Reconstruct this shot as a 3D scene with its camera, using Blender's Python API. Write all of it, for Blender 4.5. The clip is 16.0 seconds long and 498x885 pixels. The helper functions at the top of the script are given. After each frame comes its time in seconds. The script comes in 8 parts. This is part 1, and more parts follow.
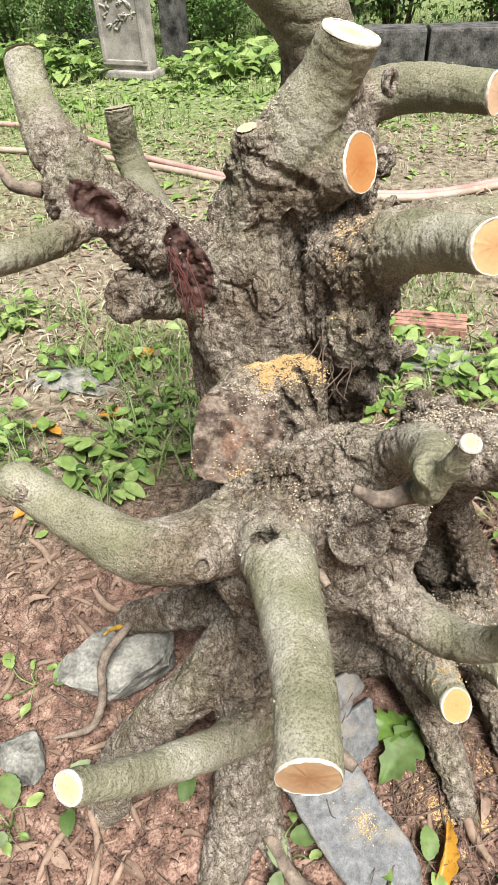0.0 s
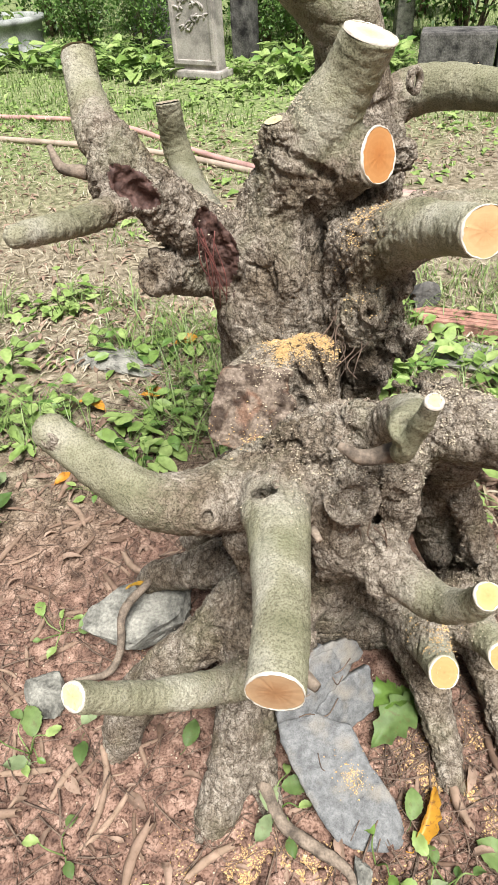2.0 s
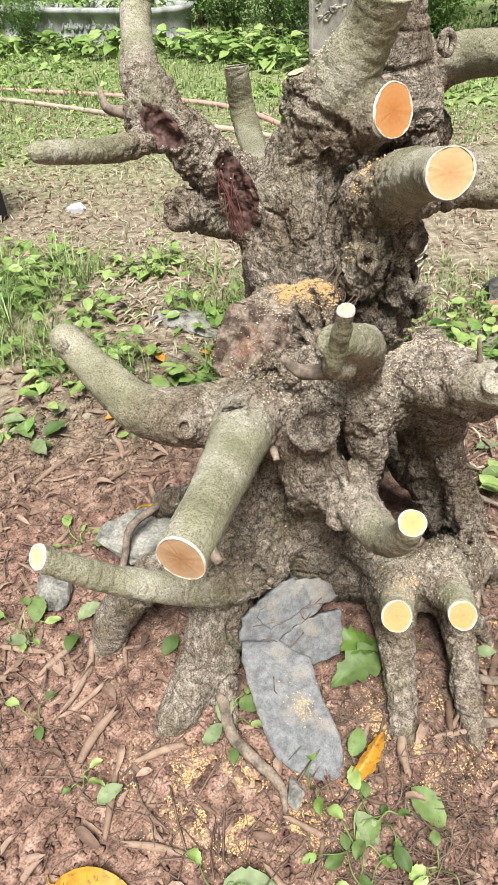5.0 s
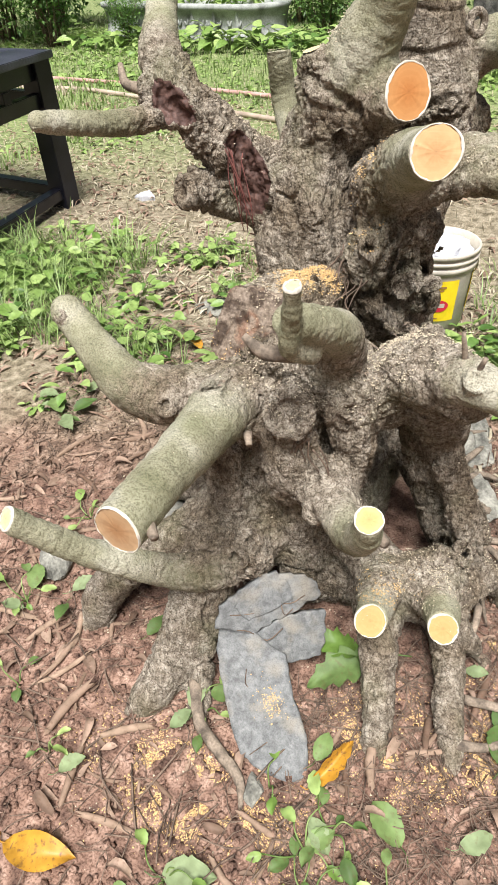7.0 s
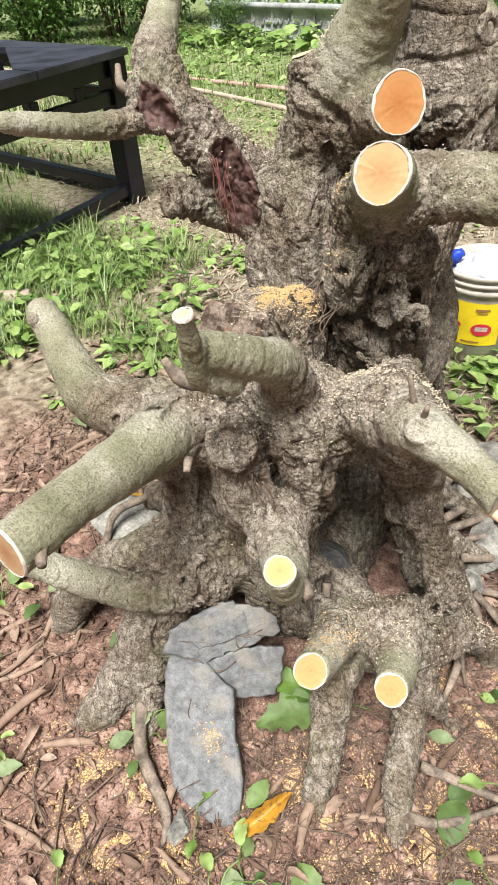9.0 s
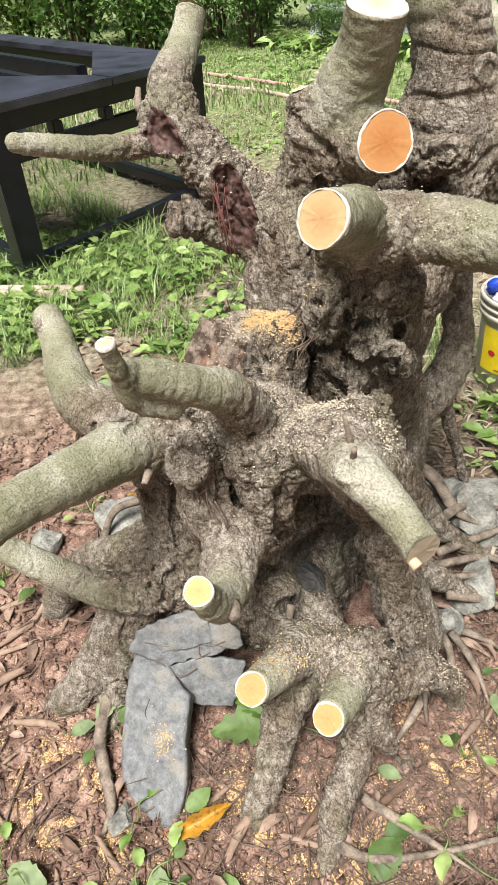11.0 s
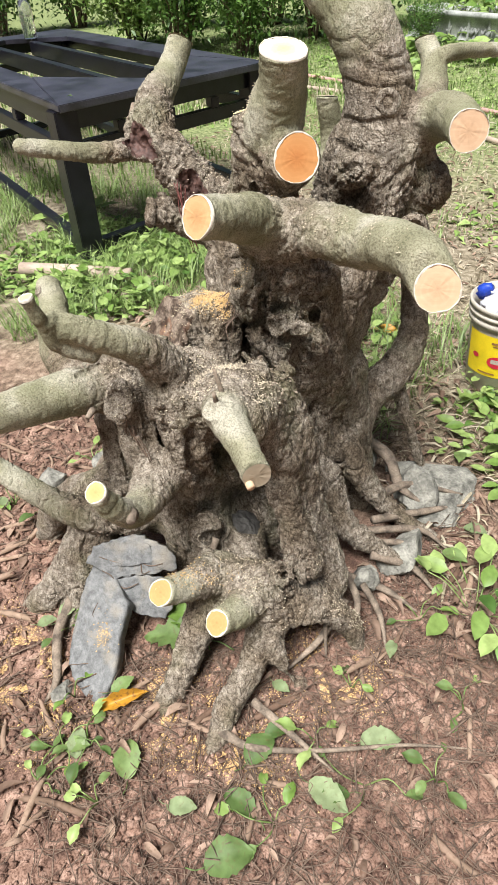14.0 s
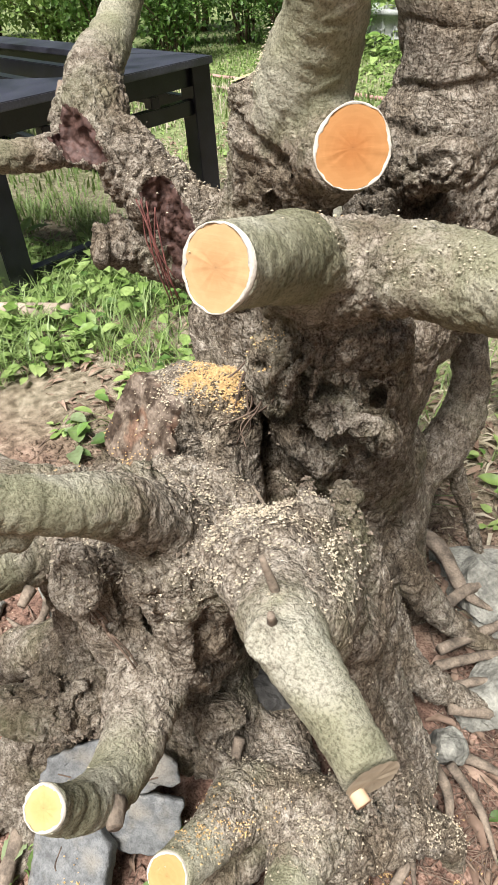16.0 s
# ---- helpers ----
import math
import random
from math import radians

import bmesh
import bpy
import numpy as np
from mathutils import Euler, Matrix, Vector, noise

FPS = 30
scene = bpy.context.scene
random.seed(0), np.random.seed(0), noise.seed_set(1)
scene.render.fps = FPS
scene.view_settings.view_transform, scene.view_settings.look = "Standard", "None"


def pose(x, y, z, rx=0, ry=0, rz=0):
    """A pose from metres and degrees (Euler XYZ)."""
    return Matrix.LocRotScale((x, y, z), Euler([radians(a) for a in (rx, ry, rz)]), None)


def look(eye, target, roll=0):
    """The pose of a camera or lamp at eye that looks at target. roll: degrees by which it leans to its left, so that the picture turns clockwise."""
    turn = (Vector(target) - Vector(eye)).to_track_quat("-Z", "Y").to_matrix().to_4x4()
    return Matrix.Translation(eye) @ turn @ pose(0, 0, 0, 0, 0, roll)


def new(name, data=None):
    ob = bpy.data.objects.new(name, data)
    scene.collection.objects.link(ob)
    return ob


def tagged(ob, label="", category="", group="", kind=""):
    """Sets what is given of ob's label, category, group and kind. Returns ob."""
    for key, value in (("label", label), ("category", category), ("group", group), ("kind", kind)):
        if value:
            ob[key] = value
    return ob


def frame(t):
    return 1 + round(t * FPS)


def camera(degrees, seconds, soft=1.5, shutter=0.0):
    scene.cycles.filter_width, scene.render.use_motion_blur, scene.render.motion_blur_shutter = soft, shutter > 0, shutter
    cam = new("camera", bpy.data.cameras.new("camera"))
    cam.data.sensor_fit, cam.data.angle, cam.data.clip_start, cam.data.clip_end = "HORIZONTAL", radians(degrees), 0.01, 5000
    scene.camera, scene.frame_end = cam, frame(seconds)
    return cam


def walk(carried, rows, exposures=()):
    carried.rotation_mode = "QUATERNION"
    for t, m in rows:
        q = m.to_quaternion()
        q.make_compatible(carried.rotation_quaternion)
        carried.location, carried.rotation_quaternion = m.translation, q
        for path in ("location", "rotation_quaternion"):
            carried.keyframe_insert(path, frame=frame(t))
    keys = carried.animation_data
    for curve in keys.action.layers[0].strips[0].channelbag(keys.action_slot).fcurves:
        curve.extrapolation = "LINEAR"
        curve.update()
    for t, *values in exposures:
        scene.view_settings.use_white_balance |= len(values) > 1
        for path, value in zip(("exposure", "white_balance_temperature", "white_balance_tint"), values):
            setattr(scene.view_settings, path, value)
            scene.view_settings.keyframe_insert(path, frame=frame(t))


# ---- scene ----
cam = camera(42.9, 16.0, soft=0.5)
PATH = [
    (0, (0.0513, 0.1632, 1.0153), (-0.0358, 1.1460, 0.1690), -3.2),
    (0.5, (0.0735, 0.1436, 1.0192), (-0.0403, 1.1258, 0.1749), -3.5),
    (1, (0.0878, 0.1255, 1.0225), (-0.0533, 1.1057, 0.1801), -3.8),
    (1.5, (0.0988, 0.1086, 1.0237), (-0.0683, 1.0855, 0.1827), -3.9),
    (2, (0.1105, 0.0910, 1.0225), (-0.0819, 1.0640, 0.1827), -3.8),
    (2.5, (0.1280, 0.0748, 1.0225), (-0.0916, 1.0413, 0.1814), -3.7),
    (3, (0.1502, 0.0559, 1.0198), (-0.1014, 1.0159, 0.1807), -3.6),
    (3.5, (0.1781, 0.0390, 1.0133), (-0.1053, 0.9906, 0.1742), -3.7),
    (4, (0.2191, 0.0208, 1.0010), (-0.1027, 0.9620, 0.1638), -3.8),
    (6.5, (0.3725, 0.0461, 0.9594), (-0.1190, 0.9217, 0.1333), -3.9),
    (7, (0.3985, 0.0728, 0.9490), (-0.1274, 0.9295, 0.1248), -4.1),
    (7.5, (0.4219, 0.1053, 0.9393), (-0.1378, 0.9425, 0.1170), -4.1),
    (8, (0.4446, 0.1443, 0.9354), (-0.1476, 0.9601, 0.1137), -4.2),
    (8.5, (0.4713, 0.1794, 0.9367), (-0.1540, 0.9718, 0.1170), -4.3),
    (9, (0.4992, 0.2074, 0.9373), (-0.1567, 0.9782, 0.1209), -4.3),
    (11.5, (0.6402, 0.3061, 0.9672), (-0.1436, 0.9575, 0.1599), -3.4),
    (12, (0.6923, 0.3152, 0.9666), (-0.1112, 0.9412, 0.1593), -3.2),
    (12.5, (0.7449, 0.3256, 0.9776), (-0.0767, 0.9289, 0.1710), -3.3),
    (13, (0.7943, 0.3341, 0.9912), (-0.0416, 0.9172, 0.1846), -3.3),
    (13.5, (0.8463, 0.3439, 1.0069), (-0.0026, 0.9087, 0.2009), -3.4),
    (14, (0.8886, 0.3536, 1.0186), (0.0286, 0.9035, 0.2132), -3.8),
    (14.5, (0.9159, 0.3893, 1.0192), (0.0410, 0.9185, 0.2158), -5),
    (15, (0.7787, 0.4167, 0.9757), (-0.0910, 0.9568, 0.1749), -6.1),
    (15.5, (0.6026, 0.4596, 0.9399), (-0.2412, 1.0419, 0.1398), -5.2),
    (16, (0.5103, 0.5161, 0.9087), (-0.2971, 1.1524, 0.1124), -4.7),
]
walk(cam, [(t, look(eye, target, roll)) for t, eye, target, roll in PATH])

# ---- world, light, exposure ----
SUN_ELEVATION, SUN_ROTATION = 62.0, 150.0
world = bpy.data.worlds.new("world")
scene.world = world
world.use_nodes = True
wn = world.node_tree
sky = wn.nodes.new("ShaderNodeTexSky")
sky.sky_type, sky.sun_disc = "NISHITA", False
sky.sun_elevation, sky.sun_rotation = radians(SUN_ELEVATION), radians(SUN_ROTATION)
sky.air_density, sky.dust_density, sky.ozone_density = 1.0, 6.0, 0.6
wn.links.new(sky.outputs[0], wn.nodes["Background"].inputs["Color"])
wn.nodes["Background"].inputs["Strength"].default_value = 0.034
sun = new("sun", bpy.data.lights.new("sun", "SUN"))
sun.data.energy, sun.data.angle, sun.data.color = 4.85, radians(26), (0.985, 0.965, 1.0)
sun.matrix_world = look((2.4, -5.2, 11.8), (0, 0, 0))
scene.view_settings.exposure = 0.97


# ---- materials ----
def mat(name, color, rough=0.8, metal=0.0, vary=0.25, scale=30.0, fine=300.0, bump=0.3, dark=None, depth=0.002, spec=0.3):
    """A procedural surface: two scales of noise on colour, noise bump."""
    m = bpy.data.materials.new(name)
    m.use_nodes = True
    nt = m.node_tree
    b = nt.nodes["Principled BSDF"]
    b.inputs["Roughness"].default_value, b.inputs["Metallic"].default_value = rough, metal
    b.inputs["Specular IOR Level"].default_value = spec
    geo = nt.nodes.new("ShaderNodeNewGeometry")
    n1, n2 = nt.nodes.new("ShaderNodeTexNoise"), nt.nodes.new("ShaderNodeTexNoise")
    for n, sc, det in ((n1, scale, 5), (n2, fine, 4)):
        n.inputs["Scale"].default_value, n.inputs["Detail"].default_value = sc, det
        nt.links.new(geo.outputs["Position"], n.inputs["Vector"])
    dark = dark or tuple(c * (1 - vary * 1.6) for c in color)
    light = tuple(min(1, c * (1 + vary)) for c in color)
    r1 = ramp(nt, n1.outputs["Fac"], [(0.3, dark), (0.52, color), (0.75, light)])
    r2 = ramp(nt, n2.outputs["Fac"], [(0.25, tuple([1 - vary * 1.2] * 3)), (0.7, (1, 1, 1))])
    nt.links.new(mix(nt, r1, r2, 1.0, "MULTIPLY"), b.inputs["Base Color"])
    if bump:
        bp = nt.nodes.new("ShaderNodeBump")
        bp.inputs["Strength"].default_value, bp.inputs["Distance"].default_value = bump, depth
        nt.links.new(n2.outputs["Fac"], bp.inputs["Height"])
        nt.links.new(bp.outputs[0], b.inputs["Normal"])
    return m


def ramp(nt, fac, stops):
    r = nt.nodes.new("ShaderNodeValToRGB")
    e = r.color_ramp.elements
    while len(e) < len(stops):
        e.new(0.5)
    for k, (p, c) in enumerate(stops):
        e[k].position, e[k].color = p, (*c, 1)
    nt.links.new(fac, r.inputs["Fac"])
    return r.outputs["Color"]


def mix(nt, a, b, fac, mode="MIX"):
    n = nt.nodes.new("ShaderNodeMix")
    n.data_type, n.blend_type = "RGBA", mode
    for sock, v in ((n.inputs[0], fac), (n.inputs[6], a), (n.inputs[7], b)):
        if isinstance(v, (int, float)):
            sock.default_value = v
        elif isinstance(v, tuple):
            sock.default_value = (*v, 1)
        else:
            nt.links.new(v, sock)
    return n.outputs[2]


def tex(nt, kind, scale, vec, detail=4.0, **kw):
    n = nt.nodes.new(kind)
    n.inputs["Scale"].default_value = scale
    if "Detail" in n.inputs:
        n.inputs["Detail"].default_value = detail
    for k, v in kw.items():
        n.inputs[k].default_value = v
    nt.links.new(vec, n.inputs["Vector"])
    return n


def calc(nt, op, a, b=0.0, c=0.0):
    n = nt.nodes.new("ShaderNodeMath")
    n.operation = op
    for sock, v in zip(n.inputs, (a, b, c)):
        if isinstance(v, (int, float)):
            sock.default_value = v
        else:
            nt.links.new(v, sock)
    return n.outputs[0]


def bark_material():
    """Old rugged bark where the 'rugged' attribute is high, young olive bark with pale pores where it is low."""
    m = bpy.data.materials.new("bark")
    m.use_nodes = True
    nt = m.node_tree
    b = nt.nodes["Principled BSDF"]
    b.inputs["Roughness"].default_value, b.inputs["Specular IOR Level"].default_value = 0.85, 0.2
    pos = nt.nodes.new("ShaderNodeNewGeometry").outputs["Position"]
    at = nt.nodes.new("ShaderNodeAttribute")
    at.attribute_name = "rugged"
    rug = at.outputs["Fac"]
    warp = tex(nt, "ShaderNodeTexNoise", 18, pos, 3)
    wv = nt.nodes.new("ShaderNodeVectorMath")
    wv.operation = "MULTIPLY_ADD"
    wv.inputs[1].default_value = (0.03, 0.03, 0.03)
    nt.links.new(warp.outputs["Color"], wv.inputs[0])
    nt.links.new(pos, wv.inputs[2])
    wpos = wv.outputs[0]
    big = tex(nt, "ShaderNodeTexNoise", 14, pos, 6)
    med = tex(nt, "ShaderNodeTexNoise", 70, wpos, 8, Roughness=0.65)
    fine = tex(nt, "ShaderNodeTexNoise", 420, pos, 5, Roughness=0.7)
    tall = nt.nodes.new("ShaderNodeMapping")
    tall.inputs["Scale"].default_value = (1.0, 1.0, 0.38)
    nt.links.new(wpos, tall.inputs["Vector"])
    crack = tex(nt, "ShaderNodeTexVoronoi", 78, tall.outputs[0])
    crack.feature = "DISTANCE_TO_EDGE"
    old = ramp(nt, med.outputs["Fac"], [(0.3, (0.13, 0.103, 0.074)), (0.42, (0.27, 0.235, 0.178)), (0.55, (0.395, 0.35, 0.272)), (0.7, (0.56, 0.515, 0.42))])
    old = mix(nt, old, ramp(nt, fine.outputs["Fac"], [(0.38, (0.2, 0.17, 0.14)), (0.5, (1, 1, 1))]), 0.8, "MULTIPLY")
    old = mix(nt, old, ramp(nt, crack.outputs["Distance"], [(0.0, (0.25, 0.2, 0.16)), (0.045, (1, 1, 1))]), 0.6, "MULTIPLY")
    old = mix(nt, old, ramp(nt, big.outputs["Fac"], [(0.38, (0.6, 0.54, 0.46)), (0.56, (1.0, 1.0, 1.0))]), 0.8, "MULTIPLY")
    young = ramp(nt, big.outputs["Fac"], [(0.3, (0.2, 0.195, 0.115)), (0.48, (0.325, 0.315, 0.205)), (0.66, (0.47, 0.45, 0.345))])
    young = mix(nt, young, ramp(nt, fine.outputs["Fac"], [(0.36, (0.38, 0.37, 0.34)), (0.55, (1, 1, 1))]), 0.9, "MULTIPLY")
    col = mix(nt, young, old, ramp(nt, calc(nt, "MULTIPLY_ADD", med.outputs["Fac"], 0.5, calc(nt, "SUBTRACT", rug, 0.25)), [(0.3, (0, 0, 0)), (0.62, (1, 1, 1))]))
    green = ramp(nt, tex(nt, "ShaderNodeTexNoise", 9, pos, 3).outputs["Fac"], [(0.52, (0, 0, 0)), (0.72, (0.4, 0.4, 0.4))])
    col = mix(nt, col, (0.2, 0.215, 0.11), green)
    pore = tex(nt, "ShaderNodeTexVoronoi", 170, pos, Randomness=1.0)
    gate = tex(nt, "ShaderNodeTexNoise", 60, pos, 2)
    dots = calc(nt, "MULTIPLY", calc(nt, "LESS_THAN", pore.outputs["Distance"], 0.24), calc(nt, "GREATER_THAN", gate.outputs["Fac"], 0.5))
    col = mix(nt, col, (0.6, 0.54, 0.42), calc(nt, "MULTIPLY", dots, 0.8))
    st = nt.nodes.new("ShaderNodeMapping")
    st.inputs["Scale"].default_value = (1.0, 1.0, 3.2)
    nt.links.new(wpos, st.inputs["Vector"])
    rib = tex(nt, "ShaderNodeTexNoise", 95, st.outputs[0], 4, Roughness=0.6)
    col = mix(nt, col, ramp(nt, rib.outputs["Fac"], [(0.36, (0.5, 0.46, 0.42)), (0.47, (1, 1, 1))]), calc(nt, "MULTIPLY", rug, 0.6), "MULTIPLY")
    # sharp fibrous creases along the wood and finer ones across
    fibre = tex(nt, "ShaderNodeTexNoise", 105, tall.outputs[0], 3, Roughness=0.55)
    cross = tex(nt, "ShaderNodeTexNoise", 62, wpos, 4, Roughness=0.6)
    line = calc(nt, "MINIMUM", calc(nt, "MULTIPLY", calc(nt, "ABSOLUTE", calc(nt, "SUBTRACT", fibre.outputs["Fac"], 0.5)), 9.0), 1.0)
    line2 = calc(nt, "MINIMUM", calc(nt, "MULTIPLY", calc(nt, "ABSOLUTE", calc(nt, "SUBTRACT", cross.outputs["Fac"], 0.5)), 11.0), 1.0)
    col = mix(nt, col, ramp(nt, line, [(0.0, (0.38, 0.32, 0.27)), (0.3, (1, 1, 1))]), calc(nt, "MULTIPLY", rug, 0.6), "MULTIPLY")
    col = mix(nt, col, ramp(nt, line2, [(0.0, (0.42, 0.36, 0.3)), (0.3, (1, 1, 1))]), calc(nt, "MULTIPLY", rug, 0.65), "MULTIPLY")
    nt.links.new(col, b.inputs["Base Color"])
    h = calc(nt, "MULTIPLY_ADD", med.outputs["Fac"], calc(nt, "MULTIPLY_ADD", rug, 0.45, 0.12), calc(nt, "MULTIPLY", fine.outputs["Fac"], 0.35))
    h = calc(nt, "MULTIPLY_ADD", calc(nt, "MULTIPLY", calc(nt, "MINIMUM", crack.outputs["Distance"], 0.1), 2.2), rug, h)
    h = calc(nt, "MULTIPLY_ADD", calc(nt, "MULTIPLY_ADD", line2, 0.2, calc(nt, "MULTIPLY", line, 0.16)), rug, h)
    h = calc(nt, "MULTIPLY_ADD", dots, 0.25, calc(nt, "MULTIPLY_ADD", rib.outputs["Fac"], calc(nt, "MULTIPLY_ADD", rug, 0.3, 0.12), h))
    bp = nt.nodes.new("ShaderNodeBump")
    bp.inputs["Strength"].default_value, bp.inputs["Distance"].default_value = 1.0, 0.008
    nt.links.new(h, bp.inputs["Height"])
    nt.links.new(bp.outputs[0], b.inputs["Normal"])
    return m


def wood_cut(name, heart, sap):
    """Fresh saw cut: radial colour round the pith at the part's own origin, faint rings and saw marks."""
    m = bpy.data.materials.new(name)
    m.use_nodes = True
    nt = m.node_tree
    b = nt.nodes["Principled BSDF"]
    b.inputs["Roughness"].default_value, b.inputs["Specular IOR Level"].default_value = 0.7, 0.25
    co = nt.nodes.new("ShaderNodeTexCoord").outputs["Object"]
    ln = nt.nodes.new("ShaderNodeVectorMath")
    ln.operation = "LENGTH"
    nt.links.new(co, ln.inputs[0])
    n = tex(nt, "ShaderNodeTexNoise", 90, co, 5)
    r = calc(nt, "MULTIPLY_ADD", n.outputs["Fac"], 0.01, ln.outputs["Value"])
    col = ramp(nt, calc(nt, "MULTIPLY", r, 28.0), [(0.125, tuple(c * 0.6 for c in heart)), (0.155, tuple(c * 0.9 for c in heart)), (0.3, heart), (0.62, tuple(0.5 * (p + q) for p, q in zip(heart, sap))), (0.95, sap)])
    rings = calc(nt, "SINE", calc(nt, "MULTIPLY", r, 900.0))
    col = mix(nt, col, ramp(nt, rings, [(0.0, (0.9, 0.87, 0.83)), (0.7, (1, 1, 1))]), 0.35, "MULTIPLY")
    st = nt.nodes.new("ShaderNodeMapping")
    st.inputs["Scale"].default_value = (1, 9, 1)
    nt.links.new(co, st.inputs["Vector"])
    saw = tex(nt, "ShaderNodeTexNoise", 60, st.outputs[0], 4)
    col = mix(nt, col, ramp(nt, saw.outputs["Fac"], [(0.3, (0.8, 0.76, 0.7)), (0.6, (1, 1, 1))]), 0.12, "MULTIPLY")
    nt.links.new(col, b.inputs["Base Color"])
    bp = nt.nodes.new("ShaderNodeBump")
    bp.inputs["Strength"].default_value, bp.inputs["Distance"].default_value = 0.15, 0.001
    nt.links.new(saw.outputs["Fac"], bp.inputs["Height"])
    nt.links.new(bp.outputs[0], b.inputs["Normal"])
    return m


def leaf_material(name, base, light, dry=0.0, rough=0.45):
    """Leaf tissue that varies from leaf to leaf and along each leaf, and lets some light through."""
    m = bpy.data.materials.new(name)
    m.use_nodes = True
    nt = m.node_tree
    b = nt.nodes["Principled BSDF"]
    b.inputs["Roughness"].default_value, b.inputs["Specular IOR Level"].default_value = rough, 0.35
    geo = nt.nodes.new("ShaderNodeNewGeometry")
    n = tex(nt, "ShaderNodeTexNoise", 60, geo.outputs["Position"], 5)
    info = nt.nodes.new("ShaderNodeObjectInfo")
    rnd = calc(nt, "FRACT", calc(nt, "ADD", info.outputs["Random"], geo.outputs["Random Per Island"]))
    col = mix(nt, base, light, rnd)
    col = mix(nt, col, ramp(nt, n.outputs["Fac"], [(0.3, (0.6, 0.6, 0.55)), (0.65, (1.0, 1.0, 1.0))]), 0.85, "MULTIPLY")
    if dry:
        sp = tex(nt, "ShaderNodeTexNoise", 150, geo.outputs["Position"], 3)
        col = mix(nt, col, (0.12, 0.06, 0.03), ramp(nt, sp.outputs["Fac"], [(0.55, (0, 0, 0)), (0.7, (dry, dry, dry))]))
    nt.links.new(col, b.inputs["Base Color"])
    tr = nt.nodes.new("ShaderNodeBsdfTranslucent")
    nt.links.new(col, tr.inputs["Color"])
    ms = nt.nodes.new("ShaderNodeMixShader")
    ms.inputs[0].default_value = 0.25
    nt.links.new(b.outputs[0], ms.inputs[1])
    nt.links.new(tr.outputs[0], ms.inputs[2])
    nt.links.new(ms.outputs[0], nt.nodes["Material Output"].inputs["Surface"])
    bp = nt.nodes.new("ShaderNodeBump")
    bp.inputs["Strength"].default_value, bp.inputs["Distance"].default_value = 0.3, 0.001
    nt.links.new(n.outputs["Fac"], bp.inputs["Height"])
    nt.links.new(bp.outputs[0], b.inputs["Normal"])
    return m


def ground_material():
    """Reddish bare soil round the tree, turning to straw litter and then green turf away from it."""
    m = bpy.data.materials.new("ground")
    m.use_nodes = True
    nt = m.node_tree
    b = nt.nodes["Principled BSDF"]
    b.inputs["Roughness"].default_value, b.inputs["Specular IOR Level"].default_value = 0.95, 0.1
    pos = nt.nodes.new("ShaderNodeNewGeometry").outputs["Position"]
    n1, n2, n3 = tex(nt, "ShaderNodeTexNoise", 5, pos, 6), tex(nt, "ShaderNodeTexNoise", 40, pos, 8), tex(nt, "ShaderNodeTexNoise", 300, pos, 5)
    soil = ramp(nt, n2.outputs["Fac"], [(0.3, (0.085, 0.053, 0.04)), (0.5, (0.225, 0.14, 0.1)), (0.72, (0.4, 0.275, 0.205))])
    soil = mix(nt, soil, ramp(nt, n3.outputs["Fac"], [(0.36, (0.4, 0.36, 0.34)), (0.55, (1, 1, 1))]), 0.9, "MULTIPLY")
    straw = ramp(nt, n2.outputs["Fac"], [(0.3, (0.11, 0.09, 0.055)), (0.5, (0.235, 0.2, 0.135)), (0.7, (0.38, 0.33, 0.235))])
    straw = mix(nt, straw, ramp(nt, n3.outputs["Fac"], [(0.36, (0.35, 0.35, 0.33)), (0.55, (1, 1, 1))]), 0.9, "MULTIPLY")
    turf = ramp(nt, n2.outputs["Fac"], [(0.3, (0.07, 0.1, 0.035)), (0.5, (0.15, 0.2, 0.07)), (0.72, (0.28, 0.31, 0.14))])
    sx = nt.nodes.new("ShaderNodeSeparateXYZ")
    nt.links.new(pos, sx.inputs[0])
    # distance behind the tree along the garden, bent by noise
    run = calc(nt, "ADD", calc(nt, "MULTIPLY_ADD", sx.outputs["X"], -0.55, sx.outputs["Y"]), calc(nt, "MULTIPLY", n1.outputs["Fac"], 0.9))
    col = mix(nt, soil, straw, ramp(nt, calc(nt, "MULTIPLY", run, 0.25), [(0.36, (0, 0, 0)), (0.5, (1, 1, 1))]))
    col = mix(nt, col, turf, ramp(nt, calc(nt, "MULTIPLY", run, 0.1), [(0.36, (0, 0, 0)), (0.52, (0.85, 0.85, 0.85))]))
    nt.links.new(col, b.inputs["Base Color"])
    bp = nt.nodes.new("ShaderNodeBump")
    bp.inputs["Strength"].default_value, bp.inputs["Distance"].default_value = 0.8, 0.006
    nt.links.new(calc(nt, "MULTIPLY_ADD", n3.outputs["Fac"], 0.4, n2.outputs["Fac"]), bp.inputs["Height"])
    nt.links.new(bp.outputs[0], b.inputs["Normal"])
    return m


